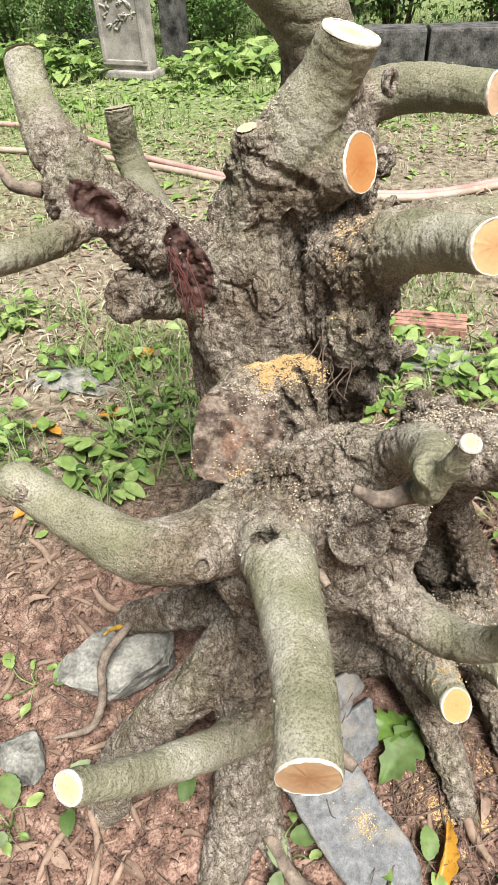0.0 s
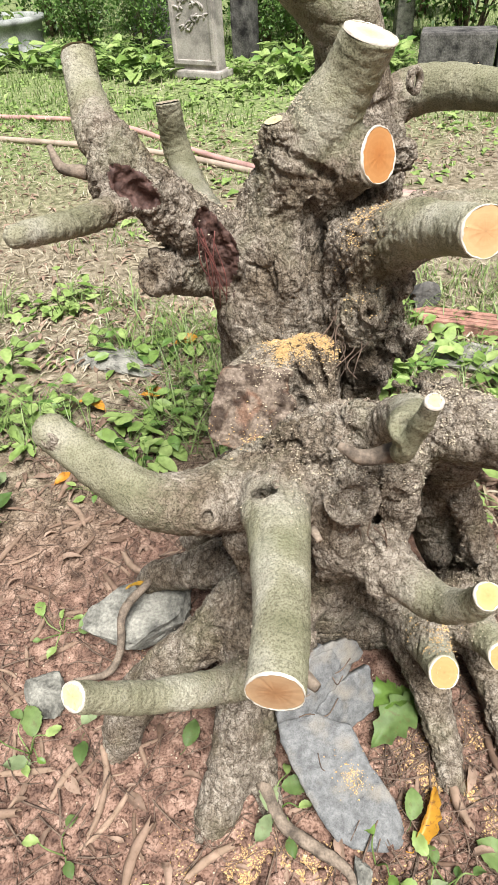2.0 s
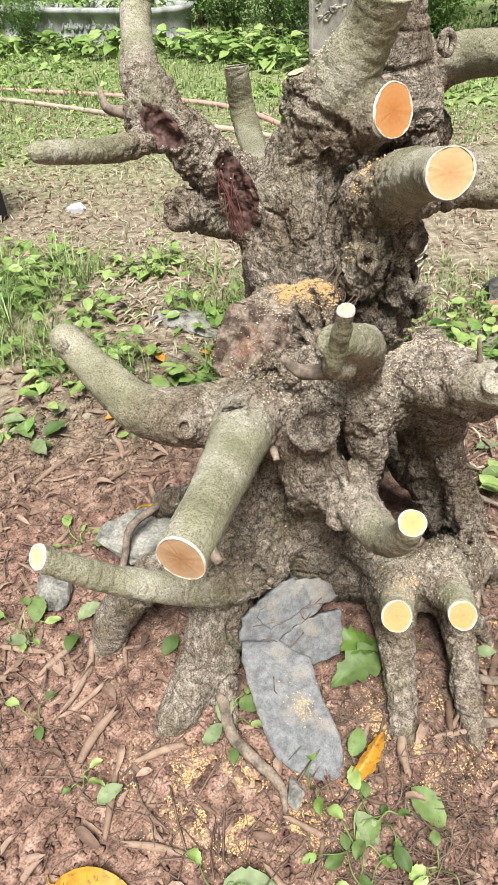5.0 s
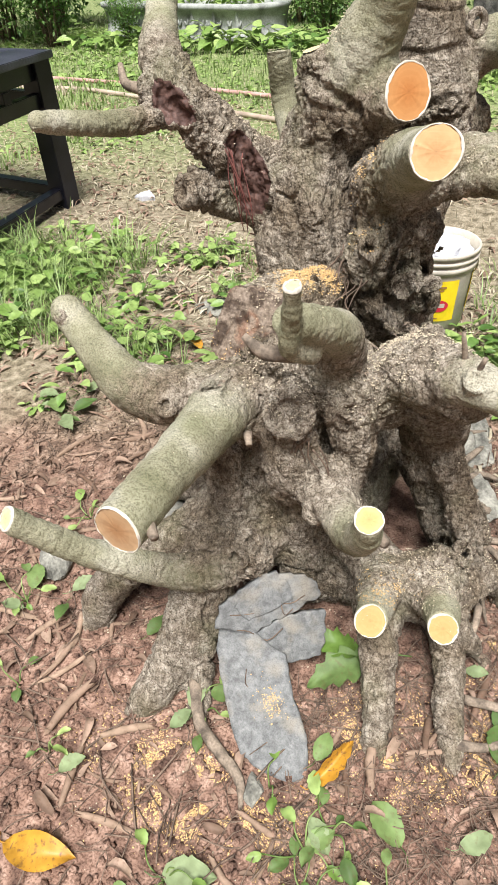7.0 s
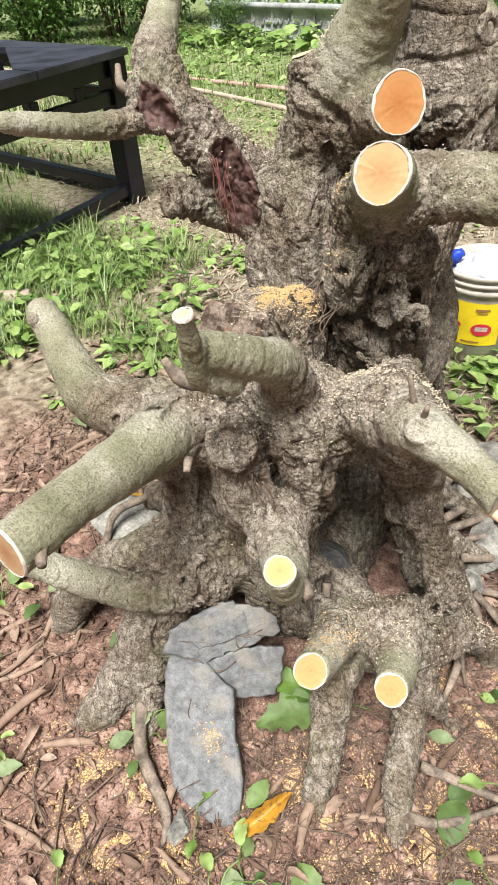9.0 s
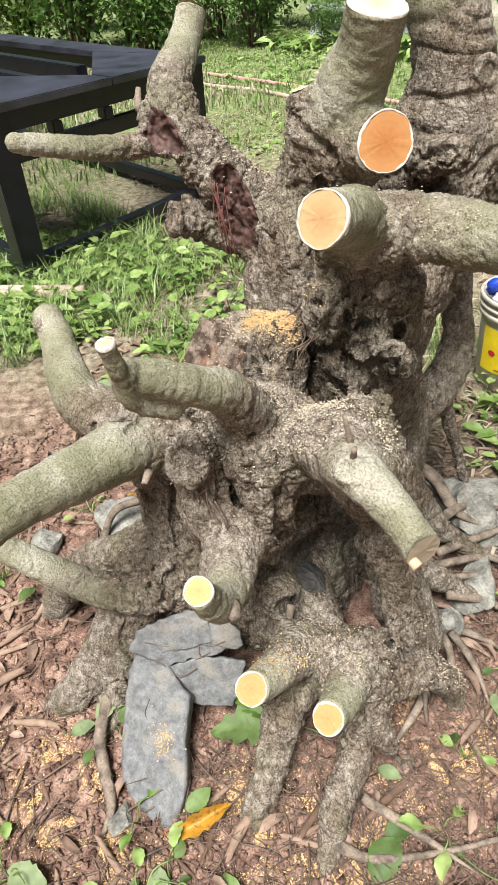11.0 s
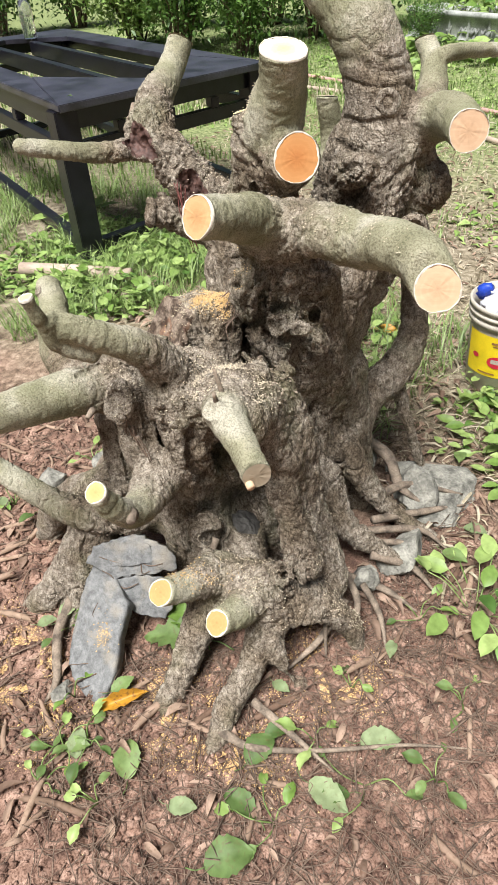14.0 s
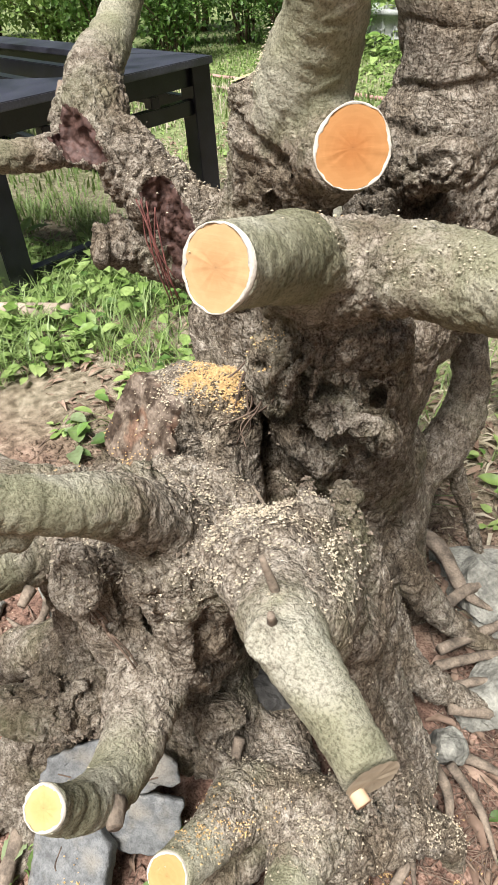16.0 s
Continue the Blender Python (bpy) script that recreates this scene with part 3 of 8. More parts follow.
# plain rounded forms of the old wood: snout, brow, burl, flank, belly, the legs behind, the small ringed column,
# the cross root, the mound with its props and the rims of the holes
FORMS = [
    [(0.127, 0.872, 0.605, 0.027), (0.122, 0.898, 0.598, 0.04), (0.115, 0.93, 0.585, 0.05)],
    [(0.145, 0.915, 0.628, 0.028), (0.155, 0.93, 0.61, 0.032), (0.165, 0.955, 0.60, 0.032)],
    [(0.115, 0.935, 0.535, 0.034), (0.142, 0.945, 0.53, 0.036), (0.16, 0.96, 0.54, 0.03)],
    [(0.158, 0.98, 0.60, 0.026), (0.146, 1.0, 0.53, 0.028), (0.145, 1.005, 0.45, 0.032)],
    [(0.085, 0.935, 0.50, 0.048), (0.108, 0.955, 0.45, 0.048), (0.115, 0.985, 0.38, 0.042)],
    [(0.138, 0.97, 0.46, 0.04), (0.13, 1.005, 0.38, 0.036), (0.118, 1.045, 0.30, 0.031), (0.11, 1.085, 0.18, 0.03), (0.11, 1.10, -0.02, 0.034)],
    [(0.15, 0.998, 0.45, 0.032), (0.135, 1.045, 0.36, 0.029), (0.12, 1.10, 0.28, 0.025), (0.12, 1.125, 0.15, 0.026), (0.14, 1.135, -0.02, 0.03)],
    [(0.068, 0.85, 0.54, 0.03), (0.074, 0.836, 0.50, 0.032), (0.075, 0.832, 0.45, 0.034), (0.07, 0.83, 0.36, 0.045)],
    [(0.15, 0.79, 0.49, 0.013), (0.12, 0.785, 0.488, 0.018), (0.08, 0.775, 0.485, 0.02), (0.05, 0.76, 0.475, 0.02)],
    [(0.30, 0.72, 0.51, 0.04), (0.25, 0.765, 0.485, 0.048), (0.215, 0.81, 0.45, 0.04)],
    [(0.225, 0.828, 0.475, 0.03), (0.218, 0.838, 0.41, 0.033), (0.235, 0.855, 0.32, 0.035), (0.27, 0.865, 0.20, 0.04), (0.32, 0.86, 0.10, 0.045)],
    [(0.262, 0.765, 0.46, 0.042), (0.266, 0.81, 0.38, 0.038), (0.272, 0.842, 0.29, 0.028), (0.30, 0.84, 0.17, 0.038)],
    [(0.174, 0.692, 0.49, 0.036), (0.183, 0.69, 0.43, 0.036), (0.176, 0.698, 0.36, 0.033), (0.16, 0.72, 0.30, 0.034)],
    [(0.115, 0.665, 0.46, 0.036), (0.118, 0.668, 0.40, 0.034), (0.135, 0.662, 0.35, 0.036)],
    [(0.05, 0.72, 0.38, 0.065), (0.05, 0.72, 0.28, 0.065), (0.03, 0.70, 0.17, 0.065)],
    [(0.11, 0.775, 0.30, 0.055), (0.115, 0.785, 0.20, 0.055), (0.15, 0.77, 0.06, 0.07)],
    [(0.17, 0.71, 0.20, 0.035), (0.21, 0.70, 0.175, 0.026), (0.255, 0.705, 0.165, 0.03), (0.31, 0.73, 0.16, 0.045)],
    [(0.14, 0.76, 0.10, 0.08), (0.23, 0.74, 0.10, 0.055), (0.30, 0.73, 0.12, 0.05), (0.34, 0.79, 0.10, 0.05)],
    [(0.10, 1.18, 0.66, 0.06), (0.145, 1.21, 0.68, 0.045)],
    [(0.165, 1.05, 0.745, 0.023), (0.12, 1.06, 0.73, 0.03)],
    [(0.141, 0.885, 0.575, 0.011), (0.14, 0.90, 0.575, 0.014)],
    [(0.121, 0.642, 0.48, 0.028), (0.118, 0.67, 0.465, 0.042)],
    [(-0.01, 0.84, 0.505, 0.045), (0.05, 0.85, 0.515, 0.042)],
    [(0.11, 0.695, 0.32, 0.045), (0.10, 0.705, 0.22, 0.048), (0.11, 0.715, 0.08, 0.055)],
    [(0.03, 0.60, 0.235, 0.034), (0.05, 0.60, 0.208, 0.031), (0.066, 0.618, 0.188, 0.024)],
    [(0.13, 0.866, 0.603, 0.032), (0.122, 0.874, 0.572, 0.037), (0.12, 0.885, 0.55, 0.034)],
    [(0.166, 0.90, 0.566, 0.024), (0.17, 0.902, 0.546, 0.026)],
    [(0.152, 0.888, 0.632, 0.016), (0.17, 0.90, 0.622, 0.018)],
    [(0.128, 0.898, 0.512, 0.038), (0.135, 0.90, 0.485, 0.038)],
    [(0.196, 0.935, 0.515, 0.016), (0.19, 0.945, 0.50, 0.022)],
    [(0.232, 0.795, 0.495, 0.034), (0.238, 0.838, 0.44, 0.036), (0.25, 0.855, 0.36, 0.034), (0.262, 0.86, 0.27, 0.03)],
    [(0.112, 0.655, 0.435, 0.036), (0.108, 0.648, 0.388, 0.036), (0.10, 0.66, 0.33, 0.034)],
    [(0.0, 0.655, 0.37, 0.044), (0.012, 0.652, 0.31, 0.042), (0.02, 0.65, 0.26, 0.04)],
    [(0.252, 0.728, 0.515, 0.04), (0.215, 0.735, 0.50, 0.038)],
    [(0.06, 0.692, 0.498, 0.033), (0.11, 0.69, 0.518, 0.034), (0.155, 0.675, 0.488, 0.032)],
    [(0.125, 0.692, 0.552, 0.024), (0.15, 0.69, 0.52, 0.03)],
    [(0.133, 0.886, 0.515, 0.032), (0.135, 0.884, 0.46, 0.032), (0.13, 0.90, 0.40, 0.03)],
    [(0.288, 0.79, 0.34, 0.024), (0.308, 0.795, 0.29, 0.024), (0.33, 0.80, 0.225, 0.03), (0.345, 0.80, 0.20, 0.026)],
]
# where the old wood is most gnarled: centre, reach
GNARLS = [((0.165, 0.90, 0.535), 0.042), ((0.10, 0.70, 0.52), 0.06), ((0.215, 0.82, 0.50), 0.042), ((0.05, 0.62, 0.48), 0.04), ((0.05, 0.60, 0.22), 0.045), ((-0.16, 0.88, 0.66), 0.05), ((0.33, 0.78, 0.17), 0.06), ((0.02, 0.98, 0.80), 0.07), ((0.13, 0.90, 0.66), 0.05)]
# name, chain, sawn (True: flat cut at the first row), cut's facing or None, rugged outside and inside
BOUGHS = [
    ("front", [(0.065, 0.365, 0.506, 0.0275), (0.062, 0.441, 0.507, 0.028), (0.046, 0.553, 0.488, 0.036), (0.035, 0.625, 0.472, 0.046), (0.05, 0.70, 0.45, 0.055)], (0.0, -1.0, 0.05), 0.05, 0.75),
    ("left", [(-0.256, 0.662, 0.527, 0.024), (-0.226, 0.655, 0.505, 0.026), (-0.165, 0.628, 0.482, 0.031), (-0.12, 0.618, 0.463, 0.036), (-0.07, 0.628, 0.455, 0.042), (0.0, 0.68, 0.44, 0.05)], None, 0.1, 0.7),
    ("lowleft", [(-0.155, 0.391, 0.395, 0.017), (-0.122, 0.42, 0.345, 0.019), (-0.085, 0.455, 0.295, 0.021), (-0.03, 0.505, 0.242, 0.025), (0.02, 0.56, 0.215, 0.036), (0.04, 0.66, 0.2, 0.05)], (-0.4, -0.6, 0.6), 0.1, 0.8),
    ("lowright", [(0.265, 0.513, 0.470, 0.0155), (0.255, 0.535, 0.42, 0.0195), (0.228, 0.572, 0.375, 0.025), (0.185, 0.625, 0.362, 0.033), (0.145, 0.66, 0.365, 0.045)], (0.25, -0.55, 0.8), 0.1, 0.9),
    ("low2", [(0.262, 0.571, 0.22, 0.022), (0.255, 0.615, 0.195, 0.027), (0.24, 0.68, 0.165, 0.04)], (0.25, -0.65, 0.7), 0.2, 0.9),
    ("low3", [(0.349, 0.619, 0.197, 0.021), (0.335, 0.665, 0.175, 0.028), (0.30, 0.72, 0.15, 0.045)], (0.18, -0.7, 0.65), 0.2, 0.9),
    ("A", [(0.234, 0.722, 0.768, 0.026), (0.205, 0.785, 0.745, 0.029), (0.168, 0.85, 0.715, 0.038), (0.13, 0.905, 0.66, 0.048)], (0.22, -0.92, 0.3), 0.05, 0.7),
    ("B", [(0.461, 0.888, 0.706, 0.027), (0.42, 0.90, 0.725, 0.030), (0.36, 0.915, 0.72, 0.032), (0.285, 0.93, 0.70, 0.036), (0.22, 0.92, 0.70, 0.039), (0.165, 0.90, 0.69, 0.042)], (0.7, -0.65, 0.25), 0.05, 0.6),
    ("O", [(0.131, 0.951, 0.772, 0.034), (0.085, 0.968, 0.755, 0.043), (0.02, 0.98, 0.725, 0.05)], (0.75, -0.62, 0.25), 0.6, 1.0),
    ("top", [(0.112, 0.945, 0.904, 0.0325), (0.09, 0.958, 0.858, 0.036), (0.06, 0.965, 0.81, 0.045), (0.033, 0.972, 0.76, 0.05), (0.0, 0.985, 0.69, 0.058), (-0.01, 0.975, 0.62, 0.065)], (0.3, -0.12, 0.94), 0.15, 1.0),
    ("vert", [(-0.261, 1.0, 0.887, 0.0225), (-0.249, 0.97, 0.85, 0.024), (-0.218, 0.915, 0.812, 0.031), (-0.185, 0.89, 0.785, 0.036)], (-0.25, 0.55, 0.8), 0.15, 0.8),
    ("crook", [(-0.2, 0.872, 0.772, 0.028), (-0.155, 0.888, 0.75, 0.036), (-0.116, 0.912, 0.70, 0.040), (-0.07, 0.95, 0.645, 0.048)], None, 0.9, 1.0),
    ("lout", [(-0.23, 0.67, 0.778, 0.0135), (-0.213, 0.732, 0.764, 0.0155), (-0.191, 0.795, 0.753, 0.018), (-0.171, 0.85, 0.757, 0.024)], None, 0.1, 0.7),
    ("knob", [(-0.150, 0.870, 0.645, 0.027), (-0.127, 0.905, 0.63, 0.03), (-0.08, 0.95, 0.605, 0.037)], None, 1.0, 1.0),
    ("back", [(0.313, 1.09, 0.812, 0.026), (0.225, 1.163, 0.806, 0.032), (0.165, 1.185, 0.79, 0.037), (0.11, 1.18, 0.75, 0.05)], (0.72, -0.68, 0.1), 0.1, 0.8),
    ("fork", [(0.025, 1.309, 0.875, 0.017), (0.06, 1.295, 0.845, 0.02), (0.105, 1.25, 0.81, 0.026), (0.13, 1.2, 0.785, 0.03)], (-0.4, 0.1, 0.9), 0.1, 0.5),
    ("pole", [(0.03, 1.62, 0.825, 0.012), (0.05, 1.455, 0.845, 0.012), (0.085, 1.31, 0.86, 0.013), (0.07, 1.29, 0.85, 0.014)], None, 0.05, 0.1),
    ("bigback", [(-0.1, 1.08, 1.06, 0.046), (-0.03, 1.105, 1.0, 0.048), (0.03, 1.12, 0.95, 0.05), (0.075, 1.13, 0.895, 0.051), (0.09, 1.148, 0.82, 0.056), (0.085, 1.165, 0.74, 0.075)], (-0.6, -0.1, 0.7), 0.15, 0.9),
    ("stub_high", [(0.166, 0.556, 0.655, 0.019), (0.178, 0.60, 0.628, 0.021), (0.172, 0.65, 0.59, 0.026), (0.15, 0.70, 0.52, 0.036)], None, 0.15, 0.8),
    ("twig", [(0.18, 0.516, 0.71, 0.0085), (0.171, 0.53, 0.665, 0.0095), (0.164, 0.542, 0.632, 0.011), (0.168, 0.58, 0.608, 0.013)], (0.1, -0.2, 0.97), 0.2, 0.3),
    ("old", [(-0.02, 0.775, 0.49, 0.056), (-0.008, 0.82, 0.475, 0.056), (0.0, 0.88, 0.455, 0.06)], (-0.05, -0.85, 0.5), 1.0, 1.0),
    ("knub", [(0.0, 0.946, 0.815, 0.012), (0.012, 0.955, 0.79, 0.03), (0.02, 0.97, 0.75, 0.04)], (-0.2, -0.15, 0.95), 0.9, 1.0),
    ("dead", [(-0.242, 1.325, 0.757, 0.023), (-0.236, 1.34, 0.66, 0.027), (-0.16, 1.25, 0.58, 0.028), (-0.03, 1.08, 0.55, 0.045)], (-0.1, 0.1, 0.98), 0.0, 0.3),
    ("under", [(-0.085, 1.17, 0.965, 0.019), (-0.055, 1.15, 0.965, 0.021), (-0.01, 1.125, 0.965, 0.028)], (-0.75, 0.2, 0.35), 0.2, 0.6),
    ("C", [(0.409, 0.668, 0.516, 0.019), (0.368, 0.674, 0.537, 0.020), (0.325, 0.684, 0.545, 0.026), (0.285, 0.71, 0.53, 0.034), (0.245, 0.76, 0.50, 0.045)], (0.85, -0.3, -0.05), 0.1, 0.8),
]
ROOTS = [
    ("foot", [(-0.065, 0.40, -0.03, 0.018), (-0.042, 0.44, 0.0, 0.034), (-0.026, 0.485, 0.05, 0.037), (-0.012, 0.535, 0.12, 0.04), (0.0, 0.60, 0.2, 0.05), (0.03, 0.70, 0.22, 0.06)]),
    ("foot_toe", [(0.05, 0.435, -0.03, 0.012), (0.025, 0.475, 0.005, 0.024), (0.005, 0.52, 0.07, 0.032), (0.0, 0.57, 0.14, 0.04)]),
    ("left_arm", [(-0.225, 0.49, -0.03, 0.018), (-0.215, 0.515, 0.0, 0.03), (-0.205, 0.535, 0.05, 0.036), (-0.15, 0.575, 0.125, 0.036), (-0.08, 0.61, 0.18, 0.038), (0.0, 0.67, 0.23, 0.055)]),
    ("left_back", [(-0.27, 0.79, -0.01, 0.02), (-0.215, 0.765, 0.105, 0.026), (-0.15, 0.75, 0.15, 0.03), (-0.06, 0.74, 0.2, 0.045)]),
    ("far_left", [(-0.2, 0.95, -0.02, 0.03), (-0.14, 0.92, 0.1, 0.035), (-0.07, 0.89, 0.25, 0.05)]),
    ("right_foot", [(0.42, 0.53, -0.03, 0.01), (0.402, 0.568, -0.002, 0.018), (0.386, 0.60, 0.025, 0.023), (0.362, 0.672, 0.062, 0.025), (0.332, 0.728, 0.112, 0.038)]),
    ("right_toe", [(0.418, 0.735, -0.02, 0.012), (0.404, 0.73, 0.02, 0.015), (0.385, 0.715, 0.06, 0.02), (0.355, 0.70, 0.085, 0.024)]),
    ("middle_foot", [(0.312, 0.49, -0.03, 0.013), (0.30, 0.53, 0.0, 0.02), (0.285, 0.575, 0.04, 0.025), (0.262, 0.63, 0.09, 0.03), (0.235, 0.69, 0.13, 0.045)]),
    ("right_arm", [(0.41, 0.87, -0.02, 0.018), (0.395, 0.855, 0.05, 0.022), (0.36, 0.81, 0.10, 0.04)]),
    ("right_back", [(0.36, 1.08, -0.01, 0.012), (0.31, 1.03, 0.04, 0.018), (0.24, 0.98, 0.10, 0.026), (0.18, 0.98, 0.18, 0.036)]),
    ("back_foot", [(0.32, 1.18, -0.01, 0.012), (0.25, 1.13, 0.04, 0.017), (0.2, 1.09, 0.1, 0.024), (0.14, 1.06, 0.2, 0.036)]),
    ("prop", [(0.035, 1.335, 0.48, 0.03), (0.055, 1.325, 0.41, 0.029), (0.09, 1.29, 0.335, 0.032), (0.098, 1.235, 0.285, 0.038), (0.085, 1.17, 0.24, 0.042), (0.1, 1.1, 0.2, 0.05)]),
    ("prop_leg", [(0.17, 1.31, -0.02, 0.014), (0.15, 1.29, 0.06, 0.012), (0.125, 1.265, 0.16, 0.013), (0.1, 1.25, 0.25, 0.018)]),
    ("inner_leg", [(0.12, 1.12, 0.1, 0.03), (0.10, 1.12, 0.22, 0.035), (0.1, 1.1, 0.35, 0.04)]),
]
# hollows: rows of x, y, z, radius
HOLLOWS = [
    [(0.165, 0.83, 0.185, 0.048), (0.205, 0.785, 0.215, 0.045), (0.24, 0.745, 0.248, 0.04), (0.265, 0.71, 0.275, 0.034)],
    [(0.172, 0.815, 0.185, 0.05), (0.2, 0.745, 0.265, 0.036), (0.215, 0.70, 0.315, 0.028)],
    [(-0.02, 0.73, 0.515, 0.016), (0.02, 0.728, 0.50, 0.018), (0.055, 0.74, 0.505, 0.014)],
    [(-0.085, 0.888, 0.705, 0.017), (-0.07, 0.888, 0.66, 0.024), (-0.07, 0.888, 0.61, 0.019)],
    [(0.06, 0.885, 0.69, 0.03), (0.062, 0.885, 0.61, 0.024), (0.068, 0.865, 0.55, 0.012)],
    [(0.118, 0.832, 0.515, 0.02), (0.138, 0.845, 0.46, 0.036), (0.152, 0.865, 0.40, 0.042), (0.165, 0.89, 0.33, 0.038)],
    [(0.185, 0.90, 0.45, 0.022), (0.20, 0.92, 0.36, 0.036), (0.21, 0.95, 0.25, 0.042)],
    [(-0.178, 0.838, 0.785, 0.012), (-0.166, 0.845, 0.765, 0.018), (-0.152, 0.852, 0.75, 0.014)],
    [(0.023, 0.60, 0.515, 0.012), (0.02, 0.61, 0.48, 0.014)],
    [(0.215, 0.685, 0.45, 0.012), (0.226, 0.70, 0.40, 0.02), (0.222, 0.735, 0.34, 0.02)],
    [(0.195, 0.70, 0.205, 0.012), (0.205, 0.72, 0.19, 0.02), (0.205, 0.755, 0.17, 0.024)],
    [(0.02, 0.59, 0.385, 0.018), (0.055, 0.62, 0.36, 0.022), (0.07, 0.655, 0.32, 0.018)],
    [(0.085, 0.635, 0.30, 0.014), (0.085, 0.63, 0.25, 0.016), (0.10, 0.63, 0.20, 0.014)],
    [(0.035, 0.80, 0.525, 0.007), (0.042, 0.80, 0.49, 0.011), (0.045, 0.80, 0.455, 0.009)],
    [(0.146, 0.872, 0.60, 0.006), (0.15, 0.885, 0.572, 0.010), (0.185, 0.90, 0.575, 0.010)],
    [(0.145, 0.66, 0.46, 0.009), (0.15, 0.675, 0.41, 0.012), (0.155, 0.68, 0.36, 0.009)],
    [(0.43, 0.74, 0.03, 0.03), (0.39, 0.765, 0.05, 0.045), (0.345, 0.79, 0.06, 0.045)],
]
# narrow creases between the burls and columns
CREASES = [
    [(0.100, 0.885, 0.65, 0.012), (0.090, 0.872, 0.60, 0.011), (0.092, 0.862, 0.56, 0.010), (0.105, 0.86, 0.532, 0.009)],
    [(0.105, 0.858, 0.532, 0.008), (0.128, 0.852, 0.540, 0.008), (0.148, 0.862, 0.545, 0.009)],
    [(0.155, 0.868, 0.612, 0.009), (0.150, 0.862, 0.582, 0.010), (0.148, 0.864, 0.552, 0.009)],
    [(0.15, 0.872, 0.53, 0.008), (0.168, 0.882, 0.520, 0.009), (0.192, 0.90, 0.528, 0.008)],
    [(0.19, 0.90, 0.60, 0.009), (0.198, 0.905, 0.57, 0.010), (0.198, 0.91, 0.54, 0.010), (0.185, 0.92, 0.50, 0.011)],
    [(0.095, 0.87, 0.475, 0.013), (0.125, 0.86, 0.452, 0.014), (0.16, 0.885, 0.445, 0.014)],
    [(0.18, 0.946, 0.55, 0.008), (0.168, 0.96, 0.505, 0.009), (0.17, 0.948, 0.47, 0.008)],
    [(0.165, 1.0, 0.35, 0.009), (0.189, 0.977, 0.433, 0.009), (0.179, 0.992, 0.479, 0.007)],
    [(0.165, 1.09, 0.37, 0.008), (0.175, 1.05, 0.33, 0.009), (0.153, 1.077, 0.281, 0.008)],
    [(0.063, 0.806, 0.501, 0.008), (0.039, 0.815, 0.537, 0.006)],
    [(0.15, 0.647, 0.502, 0.007), (0.147, 0.646, 0.422, 0.008), (0.155, 0.625, 0.393, 0.007)],
    [(0.2, 0.686, 0.444, 0.009), (0.209, 0.684, 0.388, 0.010), (0.185, 0.72, 0.32, 0.012)],
    [(0.044, 0.652, 0.366, 0.009), (0.043, 0.64, 0.321, 0.010), (0.055, 0.637, 0.274, 0.009)],
    [(0.182, 0.672, 0.529, 0.006), (0.198, 0.658, 0.489, 0.007), (0.188, 0.658, 0.451, 0.006)],
    [(0.055, 0.587, 0.515, 0.004), (0.048, 0.624, 0.514, 0.006), (0.06, 0.658, 0.506, 0.006)],
    [(0.0, 0.546, 0.248, 0.007), (0.0, 0.59, 0.25, 0.009), (0.041, 0.60, 0.266, 0.008)],
    [(0.121, 0.65, 0.514, 0.005), (0.098, 0.614, 0.509, 0.006), (0.101, 0.602, 0.486, 0.006), (0.136, 0.601, 0.48, 0.005)],
    [(0.048, 0.936, 0.717, 0.009), (0.044, 0.939, 0.67, 0.011), (0.057, 0.921, 0.621, 0.011), (0.061, 0.908, 0.576, 0.009)],
    [(-0.007, 0.934, 0.793, 0.005), (0.034, 0.923, 0.776, 0.006), (0.075, 0.932, 0.753, 0.006)],
    [(0.058, 0.83, 0.558, 0.007), (0.074, 0.809, 0.511, 0.009)],
    [(-0.07, 0.75, 0.465, 0.008), (-0.014, 0.705, 0.486, 0.009), (0.058, 0.668, 0.521, 0.007)],
]
